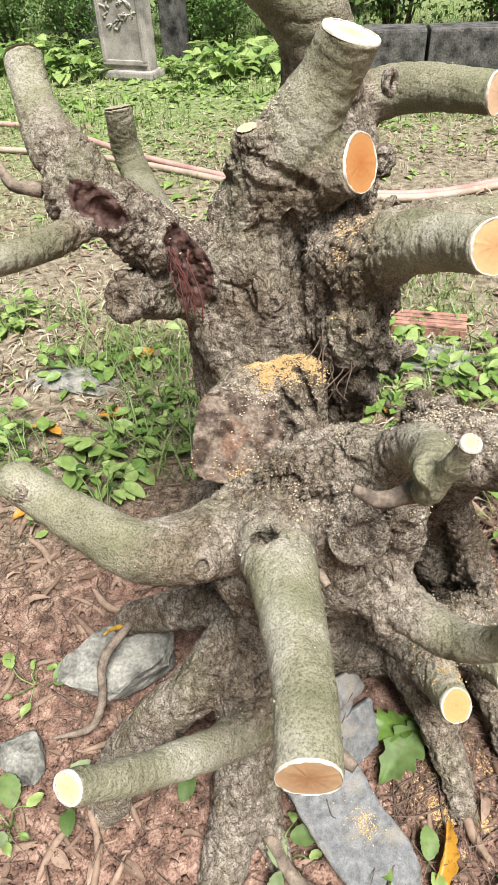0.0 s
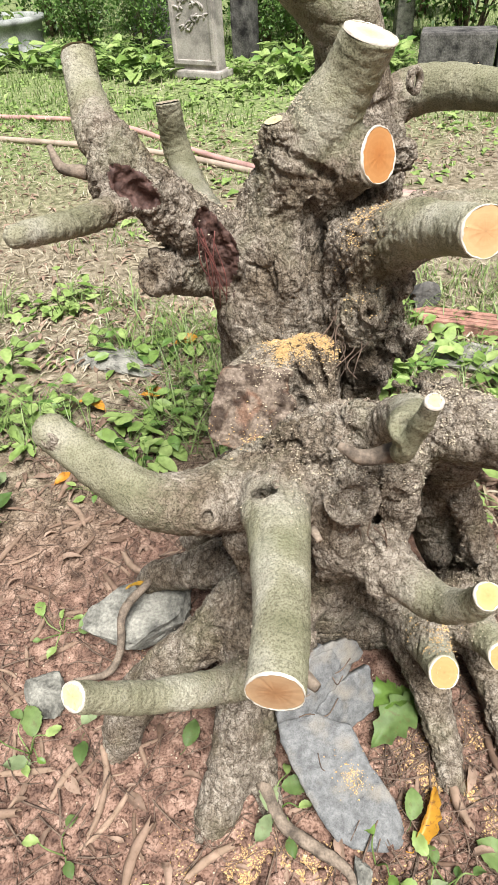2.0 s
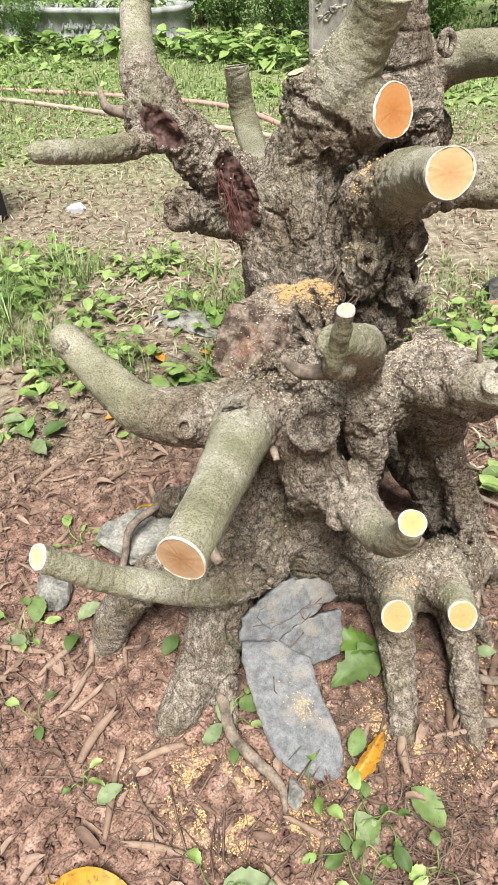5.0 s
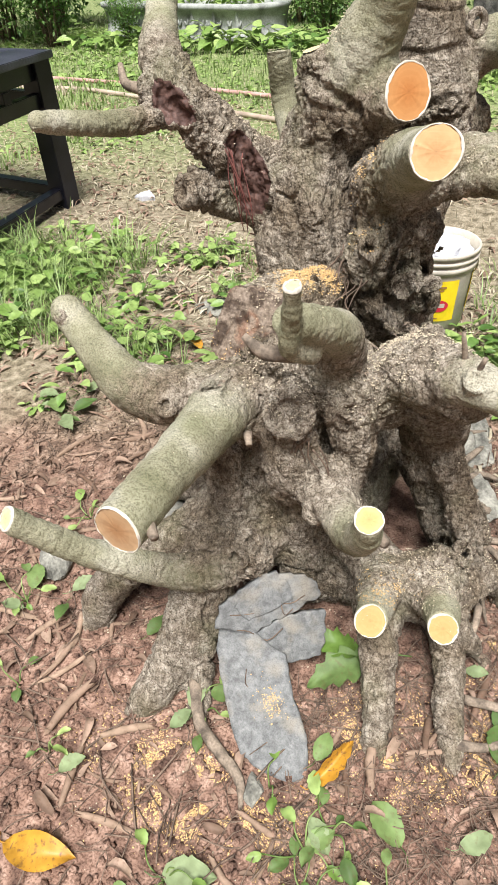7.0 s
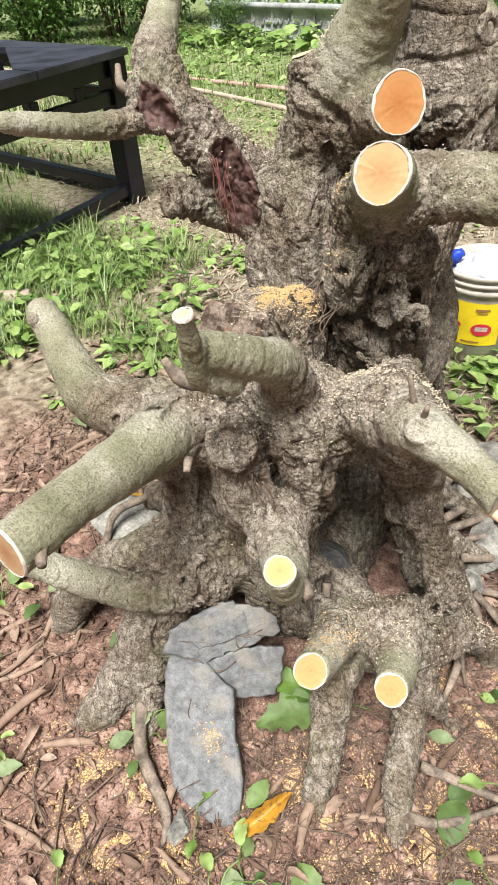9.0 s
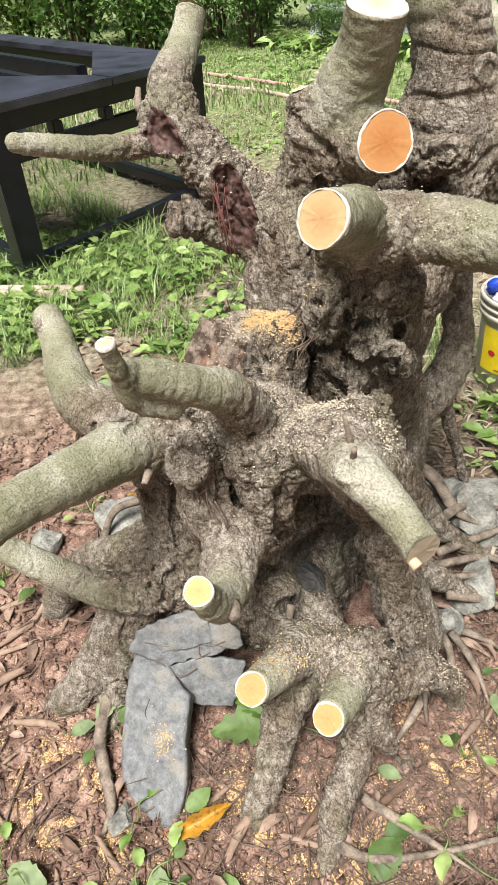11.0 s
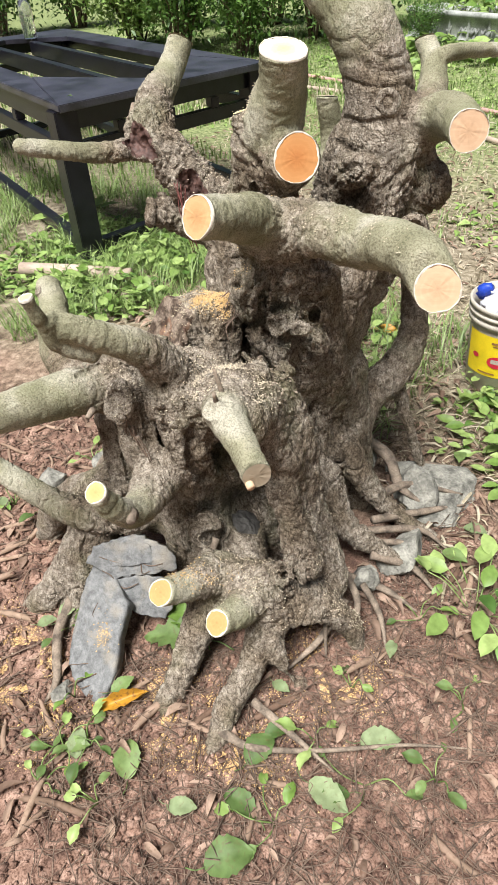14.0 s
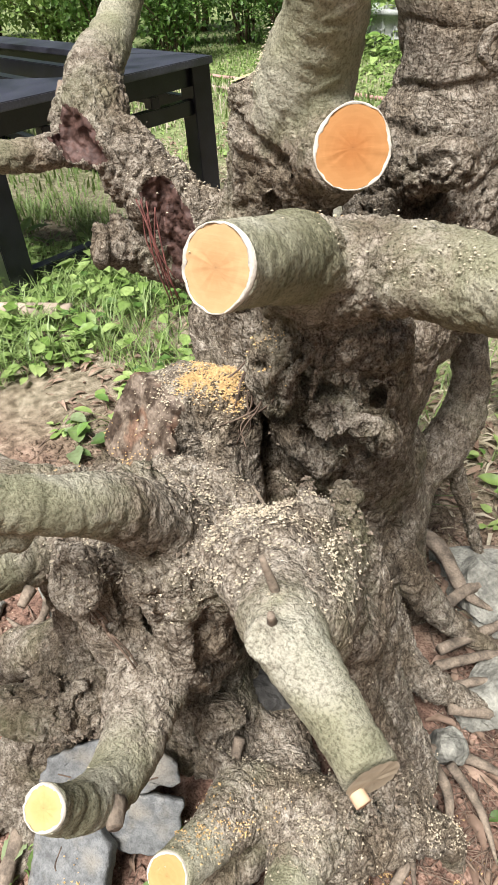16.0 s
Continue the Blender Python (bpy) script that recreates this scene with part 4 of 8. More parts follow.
# knots with a raised lip: centre, facing, size
KNOTS = [
    ((0.131, 0.855, 0.606), (0.1, -0.9, 0.3), 0.013, 0), ((-0.152, 0.845, 0.65), (-0.3, -0.9, 0.2), 0.018, 1), ((0.146, 0.885, 0.62), (0.3, -0.9, 0.2), 0.012, 0),
    ((0.154, 0.885, 0.597), (0.3, -0.9, 0.1), 0.006, 1), ((0.171, 0.89, 0.602), (0.4, -0.9, 0.1), 0.005, 1), ((0.166, 0.89, 0.545), (0.4, -0.8, 0.1), 0.016, 1),
    ((0.205, 0.905, 0.56), (0.7, -0.6, 0.2), 0.010, 1), ((0.322, 0.66, 0.568), (0.1, -0.7, 0.7), 0.0115, 1),
    ((0.122, 0.629, 0.485), (0.1, -0.85, 0.5), 0.026, 1), ((0.182, 0.668, 0.485), (0.3, -0.8, 0.4), 0.011, 0), ((0.258, 0.803, 0.292), (0.4, -0.8, 0.4), 0.016, 1),
    ((0.03, 0.90, 0.62), (0.0, -1, 0.1), 0.010, 0), ((-0.105, 0.86, 0.665), (0.1, -0.9, -0.2), 0.014, 0),
    ((0.16, 0.63, 0.34), (0.2, -0.8, 0.4), 0.012, 1), ((0.02, 0.60, 0.2), (0.1, -0.9, 0.3), 0.016, 1), ((-0.245, 0.64, 0.53), (-0.2, -0.8, 0.5), 0.009, 1), ((0.166, 0.545, 0.66), (-0.25, -0.75, 0.6), 0.012, 1), ((0.3, 0.73, 0.50), (0.4, -0.8, 0.3), 0.008, 1), ((-0.045, 0.585, 0.475), (0.0, -0.7, 0.6), 0.012, 0),
    ((0.05, 0.60, 0.23), (0.2, -0.9, 0.3), 0.015, 0), ((0.08, 0.62, 0.24), (0.2, -0.9, 0.3), 0.014, 1), ((0.2, 1.13, 0.64), (0.8, -0.4, 0.1), 0.022, 1),
    ((0.175, 1.08, 0.83), (0.8, -0.5, 0.1), 0.014, 1), ((0.23, 0.80, 0.505), (0.5, -0.4, 0.7), 0.013, 0), ((0.33, 0.76, 0.2), (0.6, -0.5, 0.5), 0.014, 1),
]
STEP = 0.0026
KNOT_SMALL = 0.0105
LO, HI = np.array([-0.32, 0.33, -0.05]), np.array([0.50, 1.66, 1.06])
DIM = np.ceil((HI - LO) / STEP).astype(int)
FAR = 0.06
field = np.full(DIM, FAR, np.float32)
rugged = np.ones(DIM, np.float32)
owner = np.zeros(DIM, np.int16)
nearest = np.full(DIM, FAR, np.float32)
reach = np.zeros(DIM, np.float32)


def window(a, b, pad):
    """Grid slice and point arrays of the box between corners a and b."""
    i0 = np.clip(np.floor((np.minimum(a, b) - pad - LO) / STEP).astype(int), 0, DIM - 1)
    i1 = np.clip(np.ceil((np.maximum(a, b) + pad - LO) / STEP).astype(int) + 1, 1, DIM)
    axes = [(LO[k] + STEP * np.arange(i0[k], i1[k])).astype(np.float32) for k in range(3)]
    return tuple(slice(i0[k], i1[k]) for k in range(3)), (axes[0][:, None, None], axes[1][None, :, None], axes[2][None, None, :])


def cone(P, a, b, ra, rb):
    """Distance to a tapered capsule, and the share along it."""
    d = b - a
    s = ((P[0] - a[0]) * d[0] + (P[1] - a[1]) * d[1] + (P[2] - a[2]) * d[2]) / max(float(d @ d), 1e-9)
    s = np.clip(s, 0, 1)
    q = np.sqrt((P[0] - a[0] - s * d[0]) ** 2 + (P[1] - a[1] - s * d[1]) ** 2 + (P[2] - a[2] - s * d[2]) ** 2)
    return q - (ra + s * (rb - ra)), s


def chain_field(chain, pad=0.05):
    """Distance to a smooth limb over its own window, with the share from its first to its last row."""
    q = spline(chain, 4)
    lo, hi = q[:, :3].min(0) - q[:, 3].max(), q[:, :3].max(0) + q[:, 3].max()
    sl, P = window(lo, hi, pad + 2 * STEP)
    shape = tuple(s.stop - s.start for s in sl)
    best, share = np.full(shape, 9.0, np.float32), np.zeros(shape, np.float32)
    n = len(q) - 1
    for k in range(n):
        r = max(q[k, 3], q[k + 1, 3])
        s2, P2 = window(q[k, :3], q[k + 1, :3], r + pad)
        loc = tuple(slice(a.start - b.start, a.stop - b.start) for a, b in zip(s2, sl))
        d, s = cone(P2, q[k, :3], q[k + 1, :3], q[k, 3], q[k + 1, 3])
        w = d < best[loc]
        best[loc] = np.where(w, d, best[loc])
        share[loc] = np.where(w, (k + s) / n, share[loc])
    return sl, P, best, share


def blend_in(sl, d, rug, k, label, run=0.0):
    f = field[sl]
    h = np.clip(0.5 + 0.5 * (f - d) / k, 0, 1)
    rugged[sl] = rugged[sl] * (1 - h) + rug * h
    field[sl] = f * (1 - h) + d * h - k * h * (1 - h)
    w = d < nearest[sl]
    nearest[sl] = np.where(w, d, nearest[sl])
    owner[sl] = np.where(w, label, owner[sl])
    reach[sl] = np.where(w, run, reach[sl])


for chain in TRUNK:
    sl, P, d, s = chain_field(chain)
    blend_in(sl, d, 1.0, 0.014, 0)
# flutes that wind up the old columns
rng = np.random.default_rng(9)
for chain in TRUNK:
    q = spline(chain, 4)
    for j in range(4):
        a0, tw = 2 * math.pi * j / 4 + rng.uniform(-0.3, 0.3), rng.uniform(-1.6, 1.6)
        rows = []
        for k, row in enumerate(q):
            a = a0 + tw * k / len(q)
            ax = q[min(k + 1, len(q) - 1), :3] - q[max(k - 1, 0), :3]
            ax /= np.linalg.norm(ax)
            e1 = np.cross(ax, (0.3, 1.0, 0.1))
            e1 /= np.linalg.norm(e1)
            e2 = np.cross(ax, e1)
            rows.append((*(row[:3] + 0.72 * row[3] * (math.cos(a) * e1 + math.sin(a) * e2)), row[3] * rng.uniform(0.4, 0.58)))
        sl, P, d, s = chain_field(rows[::2])
        blend_in(sl, d, 1.0, 0.005, 0)
for chain in FORMS:
    sl, P, d, s = chain_field(chain)
    blend_in(sl, d, 1.0, 0.012, 0)
# burls on the gnarled places
rng = np.random.default_rng(4)
for k in range(330):
    c, size = GNARLS[k % len(GNARLS)]
    at = np.array(c) + rng.normal(size=3) * size * 0.6
    r = rng.uniform(0.003, 0.011)
    probe = field[tuple(np.clip(((at - LO) / STEP).astype(int), 0, DIM - 1))]
    if not -0.006 < probe < 0.004:
        continue
    sl, P = window(at, at, r + 0.03)
    d, s = cone(P, at, at + rng.normal(size=3) * 0.014, r, r * 0.7)
    blend_in(sl, d, 1.0, 0.004, 0)
for k, (name, chain) in enumerate(ROOTS):
    sl, P, d, s = chain_field(chain)
    blend_in(sl, d, 0.6 + 0.4 * s, 0.014, 1 + k)
for k, (name, chain, cut, outer, inner) in enumerate(BOUGHS):
    sl, P, d, s = chain_field(chain)
    if name == "old":
        # squarish stub
        ax = np.array(chain[1][:3]) - np.array(chain[0][:3])
        ax = ax / np.linalg.norm(ax)
        e1 = np.cross(ax, (0, 0, 1.0))
        e1 /= np.linalg.norm(e1)
        e2 = np.cross(e1, ax)
        V = [P[j] - chain[0][j] for j in range(3)]
        u = V[0] * e1[0] + V[1] * e1[1] + V[2] * e1[2]
        w = V[0] * e2[0] + V[1] * e2[1] + V[2] * e2[2]
        l = V[0] * ax[0] + V[1] * ax[1] + V[2] * ax[2]
        d = np.maximum((np.abs(u) ** 5 + np.abs(w) ** 5) ** 0.2 - chain[0][3], l - 0.1).astype(np.float32)
    if cut:
        n = np.array(cut) / np.linalg.norm(cut)
        c = np.array(chain[0][:3])
        d = np.maximum(d, (P[0] - c[0]) * n[0] + (P[1] - c[1]) * n[1] + (P[2] - c[2]) * n[2])
    rr = outer + (inner - outer) * np.clip((s - 0.35) / 0.5, 0, 1)
    long = sum(math.dist(a[:3], b[:3]) for a, b in zip(chain, chain[1:]))
    blend_in(sl, d, rr, 0.008 if name in ("twig", "pole") else 0.013, 1 + len(ROOTS) + k, s * long)
# healed knots: a raised lip, with a pit where it stayed open
for c, n, r, dish in KNOTS:
    if r < KNOT_SMALL:
        continue
    c, n = np.array(c), np.array(n) / np.linalg.norm(n)
    for s in np.linspace(0.03, -0.03, 61):
        if field[tuple(np.clip(((c + n * s - LO) / STEP).astype(int), 0, DIM - 1))] < 0:
            c = c + n * s
            break
    sl, P = window(c, c, 2.2 * r + 0.012)
    V = [P[j] - c[j] for j in range(3)]
    up = V[0] * n[0] + V[1] * n[1] + V[2] * n[2]
    out = np.sqrt(np.maximum(V[0] ** 2 + V[1] ** 2 + V[2] ** 2 - up ** 2, 0))
    d = np.sqrt((out - 0.95 * r) ** 2 + (up - 0.06 * r) ** 2) - 0.4 * r
    f, k = field[sl], 0.007
    h = np.clip(0.5 + 0.5 * (f - d) / k, 0, 1)
    f = f * (1 - h) + d * h - k * h * (1 - h)
    if not dish:
        d = np.sqrt(out ** 2 + (up - 0.05 * r) ** 2) - 0.6 * r
        k = 0.004
        h = np.clip(0.5 - 0.5 * (f + d) / k, 0, 1)
        f = f * (1 - h) - d * h + k * h * (1 - h)
    field[sl] = f
TORN = (3, 7)
for number, chain in enumerate(HOLLOWS):
    sl, P, d, s = chain_field(chain, 0.03)
    f, k = field[sl], 0.012
    h = np.clip(0.5 - 0.5 * (f + d) / k, 0, 1)
    field[sl] = f * (1 - h) - d * h + k * h * (1 - h)
    if number in TORN:
        owner[sl] = np.where((d < 0.004) & (h > 0.25), 90, owner[sl])


for chain in CREASES:
    sl, P, d, s = chain_field(chain, 0.02)
    f, k = field[sl], 0.005
    h = np.clip(0.5 - 0.5 * (f + d) / k, 0, 1)
    field[sl] = f * (1 - h) - d * h + k * h * (1 - h)


def surface(D):
    """Surface net of the zero level: vertices, quads and the grid cell of each vertex."""
    inside = D < 0
    n = inside[:-1, :-1, :-1].astype(np.int8)
    corner = [(a, b, c) for a in (0, 1) for b in (0, 1) for c in (0, 1)]
    count = np.zeros(n.shape, np.int8)
    cut = lambda A, o: A[o[0]:A.shape[0] - 1 + o[0], o[1]:A.shape[1] - 1 + o[1], o[2]:A.shape[2] - 1 + o[2]]
    for o in corner:
        count += cut(inside, o)
    cells = np.argwhere((count > 0) & (count < 8))
    ident = np.full(n.shape, -1, np.int32)
    ident[tuple(cells.T)] = np.arange(len(cells))
    val = {o: D[cells[:, 0] + o[0], cells[:, 1] + o[1], cells[:, 2] + o[2]] for o in corner}
    acc, num = np.zeros((len(cells), 3)), np.zeros(len(cells))
    for o in corner:
        for ax in range(3):
            if o[ax] == 0:
                o2 = tuple(1 if j == ax else o[j] for j in range(3))
                a, b = val[o], val[o2]
                w = (a < 0) != (b < 0)
                s = np.where(w, a / np.where(w, a - b, 1), 0)
                p = np.array(o, float)[None].repeat(len(cells), 0)
                p[:, ax] += s
                acc += np.where(w[:, None], p, 0)
                num += w
    verts = LO + STEP * (cells + acc / num[:, None])
    quads = []
    for ax in range(3):
        u, v = (ax + 1) % 3, (ax + 2) % 3
        sl0 = [slice(None)] * 3
        sl1 = [slice(None)] * 3
        sl0[ax], sl1[ax] = slice(0, -1), slice(1, None)
        A, B = inside[tuple(sl0)], inside[tuple(sl1)]
        e = np.argwhere(A != B)
        e = e[(e[:, u] > 0) & (e[:, v] > 0) & (e[:, u] < D.shape[u] - 1) & (e[:, v] < D.shape[v] - 1)]
        flip = A[tuple(e.T)]
        du, dv = np.eye(3, dtype=int)[u], np.eye(3, dtype=int)[v]
        q = np.stack([ident[tuple((e - o).T)] for o in (du + dv, dv, 0 * du, du)], 1)
        quads.append(np.where(flip[:, None], q, q[:, ::-1]))
    return verts, np.vstack(quads), cells


verts, quads, cells = surface(field)
rug = rugged[tuple(cells.T)]
tag = owner[tuple(cells.T)]
run = reach[tuple(cells.T)]
del field, rugged, owner, nearest, reach


def normals_of(v, q):
    fn = np.cross(v[q[:, 2]] - v[q[:, 0]], v[q[:, 3]] - v[q[:, 1]])
    n = np.zeros_like(v)
    for k in range(4):
        for j in range(3):
            n[:, j] += np.bincount(q[:, k], fn[:, j], len(v))
    return n / (np.linalg.norm(n, axis=1)[:, None] + 1e-12)


nor = normals_of(verts, quads)
# bark relief: lumps, winding folds and grain on old wood, faint rings on young wood
warp = np.stack([vnoise(verts * 16 + 31 * j, 40 + j) for j in range(3)], 1)
wound = verts + 0.022 * warp
fold = 1 - np.abs(vnoise(wound * np.array([48, 48, 14]), 50))
fold2 = 1 - np.abs(vnoise(wound * np.array([115, 115, 32]), 55))
fold3 = 1 - np.abs(vnoise((verts + 0.01 * warp) * np.array([60, 60, 150]), 58))
seam = cells_of(wound * np.array([24, 24, 13]), 80)
seam2 = cells_of((verts + 0.012 * warp) * np.array([52, 52, 40]), 90)
patchy = np.clip(0.55 + 0.9 * fbm(verts * 9, 2, 95), 0, 1)
rings = 1 - np.abs(vnoise(np.stack([run * 150, verts[:, 0] * 14, verts[:, 2] * 14], 1), 97))
long_seam = cells_of(wound * np.array([13, 13, 6]), 84)
gnarl = 0.55 * np.clip(0.2 + 1.5 * fbm(verts * 7, 2, 99), 0, 1) + 0.3 * np.clip((verts[:, 2] - 0.6) / 0.1, 0, 1)
for c, size in GNARLS:
    gnarl = gnarl + np.exp(-((verts - np.array(c)) ** 2).sum(1) / size ** 2)
behind = np.clip((verts[:, 1] - 1.03) / 0.05, 0, 1) * np.clip((verts[:, 2] - 0.74) / 0.06, 0, 1)
gnarl = np.clip(gnarl, 0, 1) * (1 - 0.85 * behind)
high = np.clip((verts[:, 2] - 0.54) / 0.06, 0, 1)
creased = np.clip(0.5 + 1.4 * fbm(verts * 8, 2, 101), 0, 1)
wrinkle = 1 - np.abs(vnoise((verts + 0.016 * warp) * np.array([34, 34, 125]), 59))
seam3 = cells_of((verts + 0.008 * warp) * np.array([95, 95, 80]), 92)
lumps = [np.abs(vnoise(p, 110 + k)) ** 0.6 - 0.5 for k, p in enumerate((wound * np.array([21, 21, 13]), (verts + 0.016 * warp) * np.array([48, 48, 22]), (verts + 0.012 * warp) * np.array([120, 120, 42])))]
relief = 0.011 * (0.35 + 0.65 * gnarl) * lumps[0] + 0.0075 * (0.35 + 0.65 * gnarl) * lumps[1] + 0.0030 * (0.45 + 0.55 * gnarl) * lumps[2]
relief += -0.007 * gnarl * np.clip(1 - seam / 0.13, 0, 1) - 0.005 * gnarl * np.clip(1 - seam2 / 0.16, 0, 1) - 0.0025 * gnarl * np.clip(1 - seam3 / 0.3, 0, 1) + 0.003 * gnarl
relief += -0.009 * (1 - gnarl) * creased * np.clip(1 - long_seam / 0.06, 0, 1) - 0.005 * (0.4 + 0.6 * creased) * fold ** 14 - (0.0014 + 0.0022 * high) * fold2 ** 9
relief += 0.002 * fbm(verts * 17, 2, 60) - (0.0034 - 0.0018 * high) * np.clip(0.3 + 1.3 * fbm(verts * 13, 2, 103), 0, 1) * wrinkle ** 6 + 0.0014 * fbm(verts * 130, 2, 66) + 0.0006
girdle = 1 - np.abs(vnoise((verts + 0.02 * warp) * np.array([9, 9, 62]), 61))
relief = relief * (1 - 0.65 * behind) - 0.006 * behind * girdle ** 5
# wrinkles that ring each healed knot
for c, n, r, dish in KNOTS:
    d = np.linalg.norm(verts + 0.006 * warp - np.array(c), axis=1)
    relief -= np.where(d > 0.8 * r, 0.0022 * np.exp(-(d / (2.1 * r)) ** 2) * np.cos(2 * math.pi * d / 0.0095), 0)
calm = -0.0015 * rings ** 7 + 0.0016 * fbm(verts * 40, 3, 70) - 0.0011 * fold3 ** 8 + 0.0006 * fbm(verts * 200, 2, 75)
still = np.ones(len(verts))
for name, chain, cut, outer, inner in BOUGHS:
    if cut:
        n, c = np.array(cut) / np.linalg.norm(cut), np.array(chain[0][:3])
        v = verts - c
        still[(np.abs(v @ n) < 0.004) & (np.linalg.norm(v, axis=1) < 1.6 * chain[0][3])] = 0.55 if name == "old" else 0.0
lull = np.ones(len(verts))
for c, n, r, dish in KNOTS:
    lull = np.minimum(lull, np.clip(np.linalg.norm(verts - np.array(c), axis=1) / (1.5 * r) - 0.4, 0.45, 1))
relief, calm = relief * still * lull, calm * still
verts = verts + nor * (rug * relief + (1 - rug) * calm)[:, None]
nor = normals_of(verts, quads)
for name, chain, cut, outer, inner in BOUGHS:
    if name == "old":
        v = verts - np.array(chain[0][:3])
        tag[(np.abs(v @ (np.array(cut) / np.linalg.norm(cut))) < 0.011) & (np.linalg.norm(v, axis=1) < 1.45 * chain[0][3]) & (tag == 1 + len(ROOTS) + [b[0] for b in BOUGHS].index("old"))] = 91

tree = empty("pruned_tree", pose(0.06, 0.88, 0.0), "old gnarled tree sawn back to short limbs on bare exposed roots", "tree")
TREE_INV = tree.matrix_world.inverted()


def cut_out(name, numbers, parent, label="", material=BARK):
    """The share of the tree's surface that belongs to some of its limbs, as one part."""
    pick = np.isin(tag[quads[:, 0]], numbers)
    q = quads[pick]
    used, inv = np.unique(q, return_inverse=True)
    me = bpy.data.meshes.new(name)
    q = inv.reshape(-1, 4)
    me.vertices.add(len(used))
    me.vertices.foreach_set("co", (verts[used] - np.array(parent_at)).ravel())
    me.loops.add(q.size)
    me.loops.foreach_set("vertex_index", q.ravel().astype(np.int32))
    me.polygons.add(len(q))
    me.polygons.foreach_set("loop_start", np.arange(0, q.size, 4, dtype=np.int32))
    me.update(calc_edges=True)
    me.validate()
    at = me.attributes.new("rugged", "FLOAT", "POINT")
    at.data.foreach_set("value", rug[used].astype(np.float32))
    me.materials.append(material)
    smooth(me)
    me.normals_split_custom_set_from_vertices([tuple(n) for n in nor[used]])
    ob = new(name, me)
    ob.parent = parent
    if label:
        ob["label"] = label
    return ob


parent_at = (0.06, 0.88, 0.0)
cut_out("wound", [90], tree, "dark red torn wood in a hollow", WOUND)
trunk = cut_out("trunk", [0], tree, "rugged grey-brown trunk full of burls and hollows")
for k, (name, chain) in enumerate(ROOTS):
    cut_out("root", [1 + k], tree)

FACES = {
    "front": (CUT_WET, 0.035), "left": (CUT_GREY, 0.0), "lowleft": (CUT_PALE, 0.2), "lowright": (CUT_YELLOW, 0.12), "low2": (CUT_SMALL, 0.09), "low3": (CUT_SMALL, 0.11),
    "A": (CUT_PEACH, 0.085), "B": (CUT_TAN, 0.06), "O": (CUT_ORANGE, 0.07), "top": (CUT_PALE, 0.05), "vert": (CUT_GREY, 0.0), "lout": (CUT_GREY, 0.0), "back": (CUT_TAN, 0.04),
    "fork": (CUT_GREY, 0.0), "bigback": (CUT_GREY, 0.0), "stub_high": (CUT_GREY, 0.0), "twig": (CUT_PALE, 0.3), "C": (CUT_GREY, 0.0), "under": (CUT_PALE, 0.0), "old": (OLD_CUT, 0.0), "dead": (CUT_GREY, 0.0), "knub": (CUT_PALE, 0.0),
}


def saw_face(branch, centre, facing, radius, material, ring, seed):
    """The sawn end of a limb: a slightly uneven disc of wood and, where it bled, a ragged ring of white sap."""
    rng = np.random.default_rng(seed)
    n = Vector(facing).normalized()
    turn = n.to_track_quat("Z", "Y").to_matrix().to_4x4()
    m = Matrix.Translation(Vector(centre) + n * 0.0020 - Vector(parent_at)) @ turn
    steps = 48
    ang = 2 * math.pi * np.arange(steps) / steps
    edge = radius * (0.975 + 0.025 * np.sin(2 * ang + rng.uniform(0, 6)) + 0.02 * np.sin(3 * ang + rng.uniform(0, 6)) + 0.005 * rng.normal(size=steps))
    inner = edge * (1 - ring * (0.8 + 0.4 * np.sin(ang * 2 + rng.uniform(0, 6)) + 0.2 * np.sin(ang * 5 + rng.uniform(0, 6)) + 0.15 * np.sin(ang * 9 + rng.uniform(0, 6)) + 0.15 * rng.normal(size=steps)).clip(0.2, 2.2))
    v, f = [(0, 0, 0.0004)], []
    rows = [0.35, 0.7, 1.0]
    for s in rows:
        v += [(s * inner[a] * math.cos(ang[a]), s * inner[a] * math.sin(ang[a]), 0.0003 * rng.normal()) for a in range(steps)]
    f += [(0, 1 + a, 1 + (a + 1) % steps) for a in range(steps)]
    for k in range(len(rows) - 1):
        f += [(1 + k * steps + a, 1 + (k + 1) * steps + a, 1 + (k + 1) * steps + (a + 1) % steps, 1 + k * steps + (a + 1) % steps) for a in range(steps)]
    face = mesh_object("cut_face", v, f, material, branch)
    face.matrix_local = m
    if ring:
        v, f = [], []
        for s, z in ((1.0, 0.0002), (0.9, 0.0005), (0.55, 0.0008), (0.1, 0.0006), (-0.06, -0.0024)):
            rr = inner + (edge * 1.01 - inner) * (1 - s)
            v += [(rr[a] * math.cos(ang[a]), rr[a] * math.sin(ang[a]), z + (0.0004 * rng.normal() if 0 < s < 1 else 0)) for a in range(steps)]
        for k in range(4):
            f += [(k * steps + a, k * steps + (a + 1) % steps, (k + 1) * steps + (a + 1) % steps, (k + 1) * steps + a) for a in range(steps)]
        rim = mesh_object("sap_ring", v, [q[::-1] for q in f], SAP, branch, "white dried sap round the cut")
        rim.matrix_local = m


